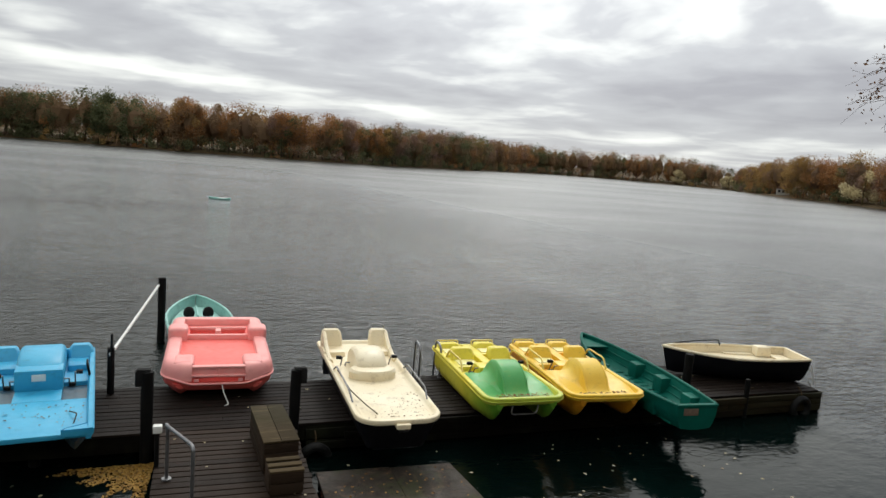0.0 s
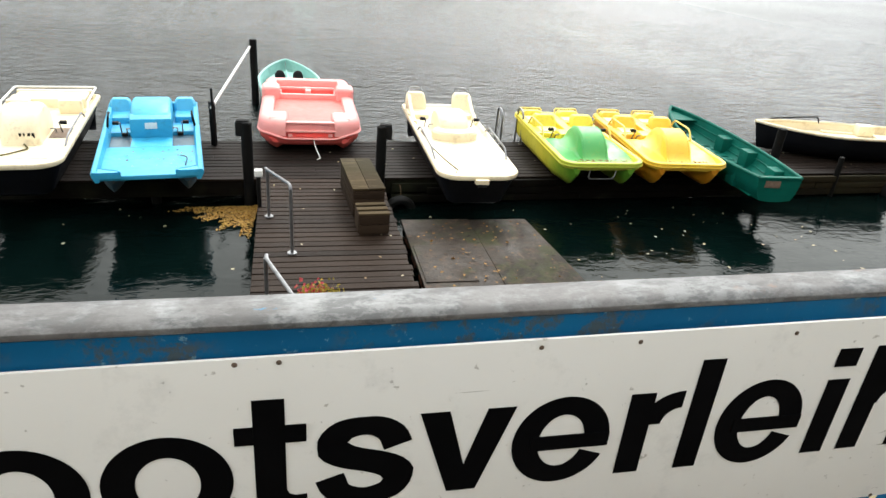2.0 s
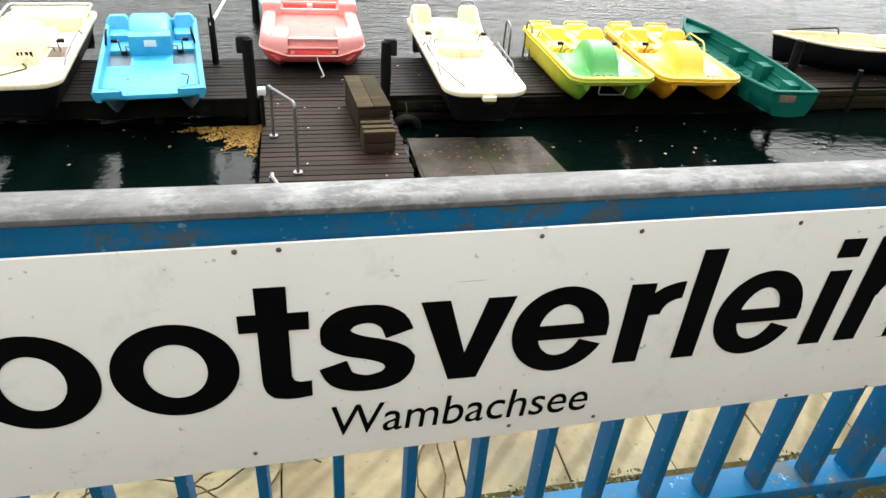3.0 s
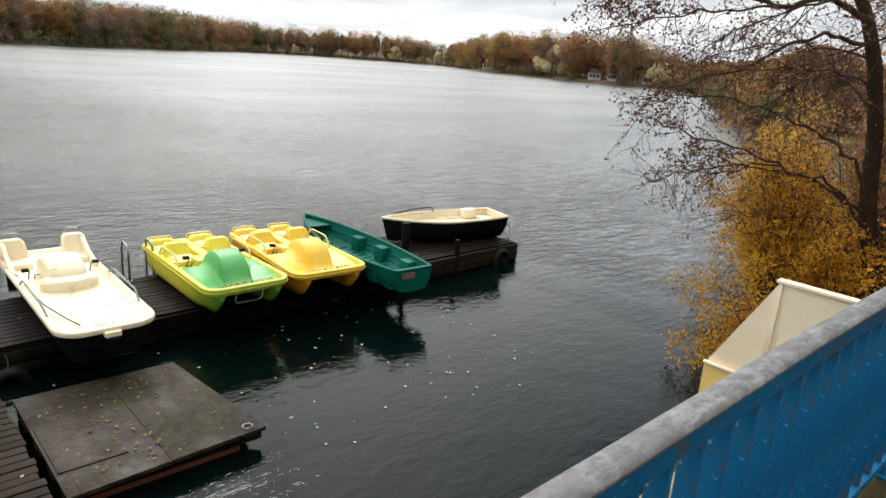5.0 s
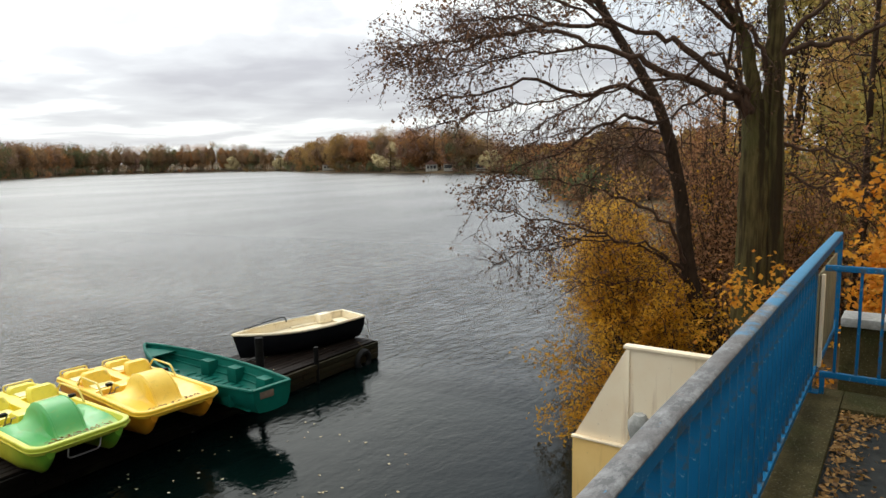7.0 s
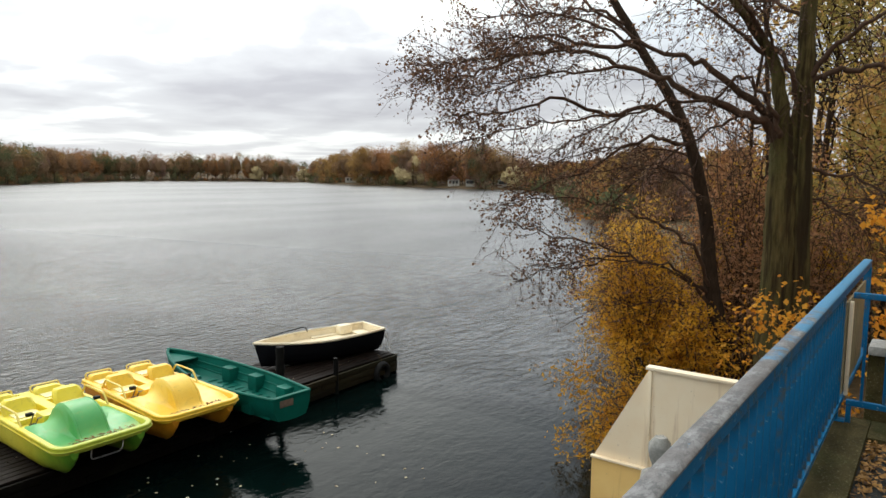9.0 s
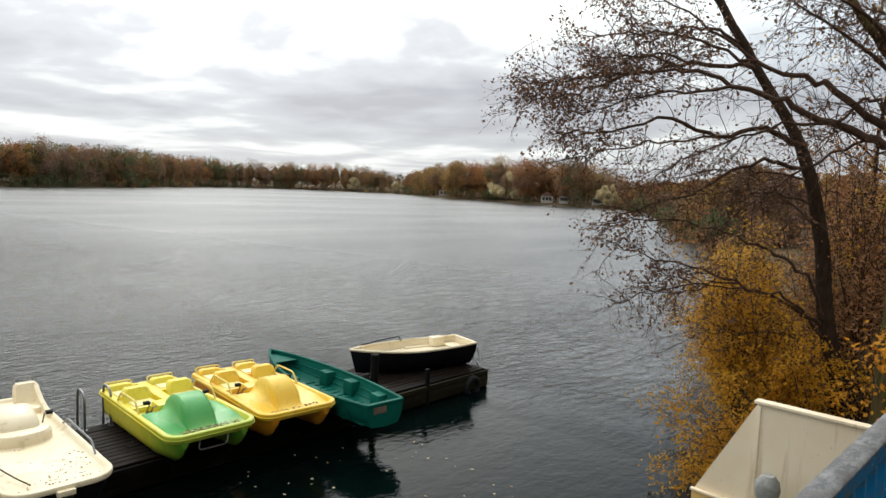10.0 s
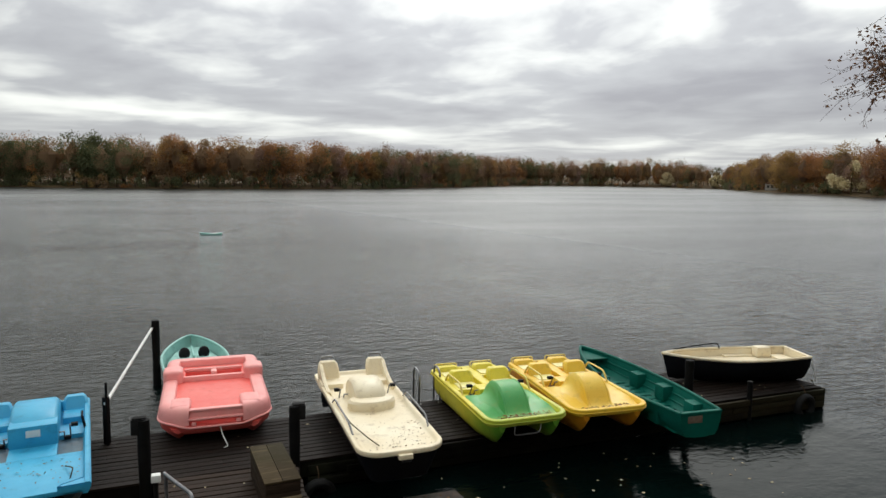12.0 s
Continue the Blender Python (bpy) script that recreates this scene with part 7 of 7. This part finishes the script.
def thin_tree(x, y, h, r, seed, lean):
    z = float(ground_height(np.array([x]), np.array([y]))[0])
    w = Wood(seed)
    ob = thing("thin_tree", "thin bare-branched tree in the wood on the bank", "tree", "wood on the bank", (0, 0, 0))
    t = Wood(seed + 1)
    line = t.main([(x, y, z - 0.2), (x + lean[0] * 0.3, y + lean[1] * 0.3, z + h * 0.35), (x + lean[0], y + lean[1], z + h)], r, r * 0.25, 7, 0.03)
    t.mesh("trunk", BARK_DARK, ob)
    w.along(line, 16, h * 0.24, r * 0.22, 2, 0.0, 4, 0.8, 0.2, 0.5, (0, 0, 0.3))
    w.mesh("branchwork", BARK_DARK, ob)
    w.crown("crown", DRY if seed % 2 else MUD_GOLD, 0.09, 1, ob, 0.08)
    return ob


for i, (x, y, h, r) in enumerate(((17.6, -0.6, 10, 0.12), (15.6, 0.4, 8.5, 0.09), (19.0, 1.4, 11, 0.13), (14.8, -1.6, 9, 0.10), (20.5, 4.2, 11, 0.12), (18.0, 4.6, 9, 0.10), (22, -2, 12, 0.14), (16.8, -3.8, 10, 0.12), (25, 3, 12, 0.15), (18.6, 0.2, 12, 0.12), (16.0, 1.45, 10, 0.10))):
    thin_tree(x, y, h, r, 101 + 3 * i, (random.Random(i).uniform(-0.8, 0.8), random.Random(i + 50).uniform(-0.6, 0.8)))


def bank_tree(x, y, h, seed, material, n=3600, leaf=0.26):
    """A fuller tree, for the wood on the bank and the added trees behind the terrace: trunk, a few limbs, crown of leaf
    clumps.
    """
    z = float(ground_height(np.array([x]), np.array([y]))[0])
    ob = thing("bank_tree", "tall tree with dull autumn foliage on the bank or added behind the terrace", "tree", "wood on the bank", (x, y, z))
    t = Wood(seed)
    line = t.main([(0, 0, -0.3), (0.1, 0.1, h * 0.4), (0.3, -0.1, h * 0.85)], h * 0.016, h * 0.004, 7, 0.04)
    t.along(line, 14, h * 0.3, h * 0.005, 1, 0.0, 5, 0.7, 0.25, 1.0, (0, 0, 0.35))
    t.mesh("trunk", BARK_DARK, ob)
    rng = t.rng
    lobes = 16
    lift = rng.uniform(0.12, 0.92, lobes)
    turn = rng.uniform(0, math.tau, lobes)
    out_ = h * 0.2 * np.sqrt(rng.uniform(0, 1, lobes)) * (1.2 - 0.7 * lift)
    c = np.stack([np.cos(turn) * out_, np.sin(turn) * out_, lift * h], 1)
    r = rng.uniform(0.09, 0.15, lobes) * h
    k = rng.integers(0, lobes, n)
    d = rng.normal(size=(n, 3))
    d /= np.linalg.norm(d, axis=1, keepdims=True)
    p = c[k] + d * (r[k] * rng.uniform(0.3, 1.05, n))[:, None]
    p[:, 2] = np.maximum(p[:, 2], 0.1)
    quads("crown", material, p, leaf * rng.uniform(0.5, 1.2, n), random_turns(n, rng), ob, 0.3, 0.7)
    return ob


DULL = leafy("dull_olive_leaves", (0.36, 0.29, 0.085), (0.46, 0.37, 0.11), (0.26, 0.21, 0.07), 0.6, 0.6)
TAWNY = leafy("tawny_leaves", (0.52, 0.32, 0.10), (0.62, 0.41, 0.13), (0.38, 0.23, 0.08), 0.6, 0.6)
for i, (x, y, h) in enumerate(((21, -3, 9), (17.5, 0.6, 7.5), (19, -1.5, 8), (24, 1.5, 10), (19.5, 1.2, 7.5), (23, 3.4, 10), (28, 4.2, 12), (30, 0, 12), (27, -6, 14), (22, -9, 13), (33, -2, 15), (26, -14, 14), (18, -8, 12), (17, -14, 13))):
    bank_tree(x, y, h, 300 + i, DULL if i % 2 else TAWNY, 9000 if x < 26 else 4500, 0.13 if x < 26 else 0.24)
# unseen trees added behind the terrace to keep southern sky light off near faces
for i, (x, y, h) in enumerate(((12, -15, 14), (5, -15, 15), (-3, -15, 14), (-11, -16, 15), (-18, -14, 14), (1, -23, 16), (-8, -24, 16), (10, -24, 16), (-17, -22, 16))):
    bank_tree(x, y, h, 340 + i, DULL if i % 2 else TAWNY, 8000)


# ---- leaves, flowers, drift ----
LITTER = leafy("fallen_brown_leaves", (0.15, 0.075, 0.024), (0.30, 0.165, 0.05), (0.055, 0.028, 0.014), 0.7, 0.15)
PATCH_LITTER = leafy("wet_yellow_brown_leaves", (0.34, 0.165, 0.032), (0.50, 0.30, 0.07), (0.06, 0.03, 0.014), 0.6, 0.1)
PALE_LITTER = leafy("floating_pale_leaves", (0.44, 0.34, 0.19), (0.54, 0.47, 0.33), (0.28, 0.17, 0.08), 0.6, 0.1)


def litter(name, label, material, n, place, size, seed, tilt=0.85, z=0.0):
    """Loose leaves lying on a surface: place(rng, n) gives x, y, z."""
    rng = np.random.default_rng(seed)
    c = place(rng, n)
    ob = quads(name, material, c, size * rng.uniform(0.5, 1.3, n), random_turns(n, rng, tilt), None, 0.15, 0.7)
    return tagged(ob, label, "leaves", "", "stuff")


def strip_leaves(rng, n):
    x = rng.uniform(-3.0, 6.85, n)
    d = np.abs(rng.normal(0, 0.105, n))
    return np.stack([x, 0.985 - d, 2.783 + rng.uniform(0.0, 0.02, n)], 1)


def side_leaves(rng, n):
    y = rng.uniform(-2.5, 0.98, n)
    return np.stack([6.845 - np.abs(rng.normal(0, 0.10, n)), y, 2.783 + rng.uniform(0, 0.02, n)], 1)


def scattered(rng, n):
    return np.stack([rng.uniform(1.0, 6.8, n), rng.uniform(-2.5, 0.9, n), np.full(n, 2.782)], 1)


def bank_leaves(rng, n):
    x, y = rng.uniform(7.4, 13.5, n), rng.uniform(-4, 2.0, n)
    return np.stack([x, y, ground_height(x, y) + 0.03], 1)


litter("fallen_leaves", "brown fallen leaves gathered along the terrace kerb", LITTER, 2500, strip_leaves, 0.044, 1, 0.7)
litter("fallen_leaves", "brown fallen leaves along the side kerb", LITTER, 1000, side_leaves, 0.044, 2, 0.7)
litter("fallen_leaves", "scattered fallen leaves on the wet asphalt", LITTER, 110, scattered, 0.05, 3)
MOSS = leafy("grey_green_moss", (0.15, 0.15, 0.075), (0.24, 0.23, 0.14), (0.08, 0.08, 0.035), 0.9, 0.1)


def moss_tufts(rng, n):
    k = rng.integers(0, 60, n)
    cx = np.random.default_rng(91).uniform(-2.5, 7.2, 60)
    return np.stack([cx[k] + rng.normal(0, 0.035, n), 1.395 + rng.normal(0, 0.018, n), FLOOR + rng.uniform(0.0, 0.014, n)], 1)


litter("moss", "grey-green moss tufts on the outer edge of the kerb", MOSS, 2400, moss_tufts, 0.014, 14, 0.2)
litter("fallen_leaves", "thick carpet of fallen leaves on the bank", LITTER, 6000, bank_leaves, 0.11, 4, 0.6)


def patch(rng, n):
    """Driven into the corner between pier and dock, ragged towards the open side."""
    u, v = rng.uniform(0, 1, n) ** 1.4, rng.uniform(0, 1, n)
    rag = 1 + 0.16 * np.sin(v * 23) + 0.10 * np.sin(v * 57 + 1)
    x = 0.13 - u * rag * (1.12 * v + 0.05)
    y = 10.66 - u * rag * (1.02 * (1 - v) + 0.04)
    return np.stack([x, y, rng.uniform(0.006, 0.014, n)], 1)


litter("floating_leaves", "mat of yellow-brown leaves floating by the pier", PATCH_LITTER, 4200, patch, 0.042, 5, 0.85)


def drift_leaves(rng, n):
    x = rng.uniform(-4.5, 9.5, n)
    y = rng.uniform(6.3, 10.6, n)
    bad = (x > 0.0) & (x < 2.25) | (x > 2.1) & (x < 4.5) & (y < 9.7)
    x = np.where(bad, rng.uniform(4.6, 9.5, n), x)
    return np.stack([x, y, np.full(n, 0.007)], 1)


litter("drifting_leaves", "single pale leaves drifting on calm water", PALE_LITTER, 95, drift_leaves, 0.055, 6, 0.97)


def deck_leaves(x0, x1, y0, y1, z):
    return lambda rng, n: np.stack([rng.uniform(x0, x1, n), rng.uniform(y0, y1, n), np.full(n, z) + rng.uniform(0, 0.008, n)], 1)


def cream_deck(rng, n):
    a = rng.normal(0, 1, (n, 2))
    k = rng.choice(7, n, p=[0.08, 0.22, 0.22, 0.16, 0.06, 0.06, 0.20])
    cx = np.array([3.05, 3.4, 3.78, 3.92, 3.55, 3.3, 3.65])[k]
    cy = np.array([10.4, 9.72, 9.8, 10.4, 10.6, 11.0, 10.1])[k]
    return np.stack([np.clip(cx + a[:, 0] * 0.16, 2.85, 3.98), np.clip(cy + a[:, 1] * 0.20, 9.62, 11.3), np.full(n, DOCK + 0.512) + rng.uniform(0, 0.006, n)], 1)


litter("deck_leaves", "brown leaves and twigs strewn on the cream boat deck", LITTER, 120, cream_deck, 0.030, 7, 0.92)
litter("raft_leaves", "fallen leaves lying on the raft", LITTER, 110, deck_leaves(2.4, 4.2, 7.25, 9.4, 0.274), 0.05, 8, 0.95)
litter("pier_leaves", "few fallen leaves lying on the wet pier", PALE_LITTER, 26, deck_leaves(0.3, 2.0, 5.5, 10.6, 0.462), 0.042, 9, 0.95)
litter("dock_leaves", "few fallen leaves lying on the dock", PALE_LITTER, 34, deck_leaves(-0.4, 12.5, 11.2, 12.4, 0.465), 0.045, 10, 0.95)
litter("boat_leaves", "fallen leaves in the bow of the yellow boat", LITTER, 150, deck_leaves(5.35, 6.3, 10.25, 10.5, DOCK + 0.43), 0.05, 11, 0.9)
litter("boat_leaves", "fallen leaves in the bow of the orange boat", LITTER, 150, deck_leaves(6.9, 7.85, 10.2, 10.42, DOCK + 0.43), 0.05, 12, 0.9)
litter("boat_leaves", "bits of leaf on the blue deck", LITTER, 45, deck_leaves(-1.75, -0.75, 10.05, 10.9, DOCK + 0.435), 0.04, 13, 0.9)


def flower_tub():
    ob = thing("flower_tub", "dark tub with yellow-green bush and red flowers", "plant", at=(0.95, 6.18, DOCK + 0.006))
    prof = [(0.13, 0.0), (0.17, 0.26), (0.185, 0.27), (0.185, 0.30), (0.16, 0.30), (0.15, 0.24)]
    part("tub", loft(bmesh.new(), [[(r * math.cos(a), r * math.sin(a), z) for a in (i * math.tau / 20 for i in range(20))] for r, z in prof]), POST, ob)
    w = Wood(77)
    for i in range(30):
        a = w.rng.uniform(0, math.tau)
        w.sprout((0.10 * math.cos(a), 0.10 * math.sin(a), 0.26), (0.25 * math.cos(a), 0.25 * math.sin(a), 1.0), w.rng.uniform(0.13, 0.23), 0.005, 1, 0.0, 0.8, 5, 1.0)
    w.mesh("stem", BARK, ob)
    c = np.array(w.leaves)
    low = c
    w.leaves = list(low)
    w.crown("foliage", leafy("yellow_green_leaves", (0.32, 0.24, 0.03), (0.20, 0.17, 0.03), (0.42, 0.30, 0.04)), 0.045, 4, ob, 0.035)
    w.leaves = list(c[(c[:, 2] >= 0.42) & (c[:, 0] < 0.03) & (c[:, 1] > -0.05)])
    w.crown("blossom_foliage", leafy("crimson_petals", (0.42, 0.03, 0.04), (0.55, 0.09, 0.10), (0.30, 0.03, 0.04)), 0.04, 3, ob, 0.05, 0.9)
    return ob


flower_tub()


# ---- boards of pier and dock ----
planks(PIER_OB, 0.19, 2.12, 2.9, 10.71, 0.142, BOARD_WORN, random.Random(3), 9.0)
planks(DOCK_OB, -8.2, 12.2, 0.0, 1.94, 0.149, BOARD, random.Random(5), 3.4)
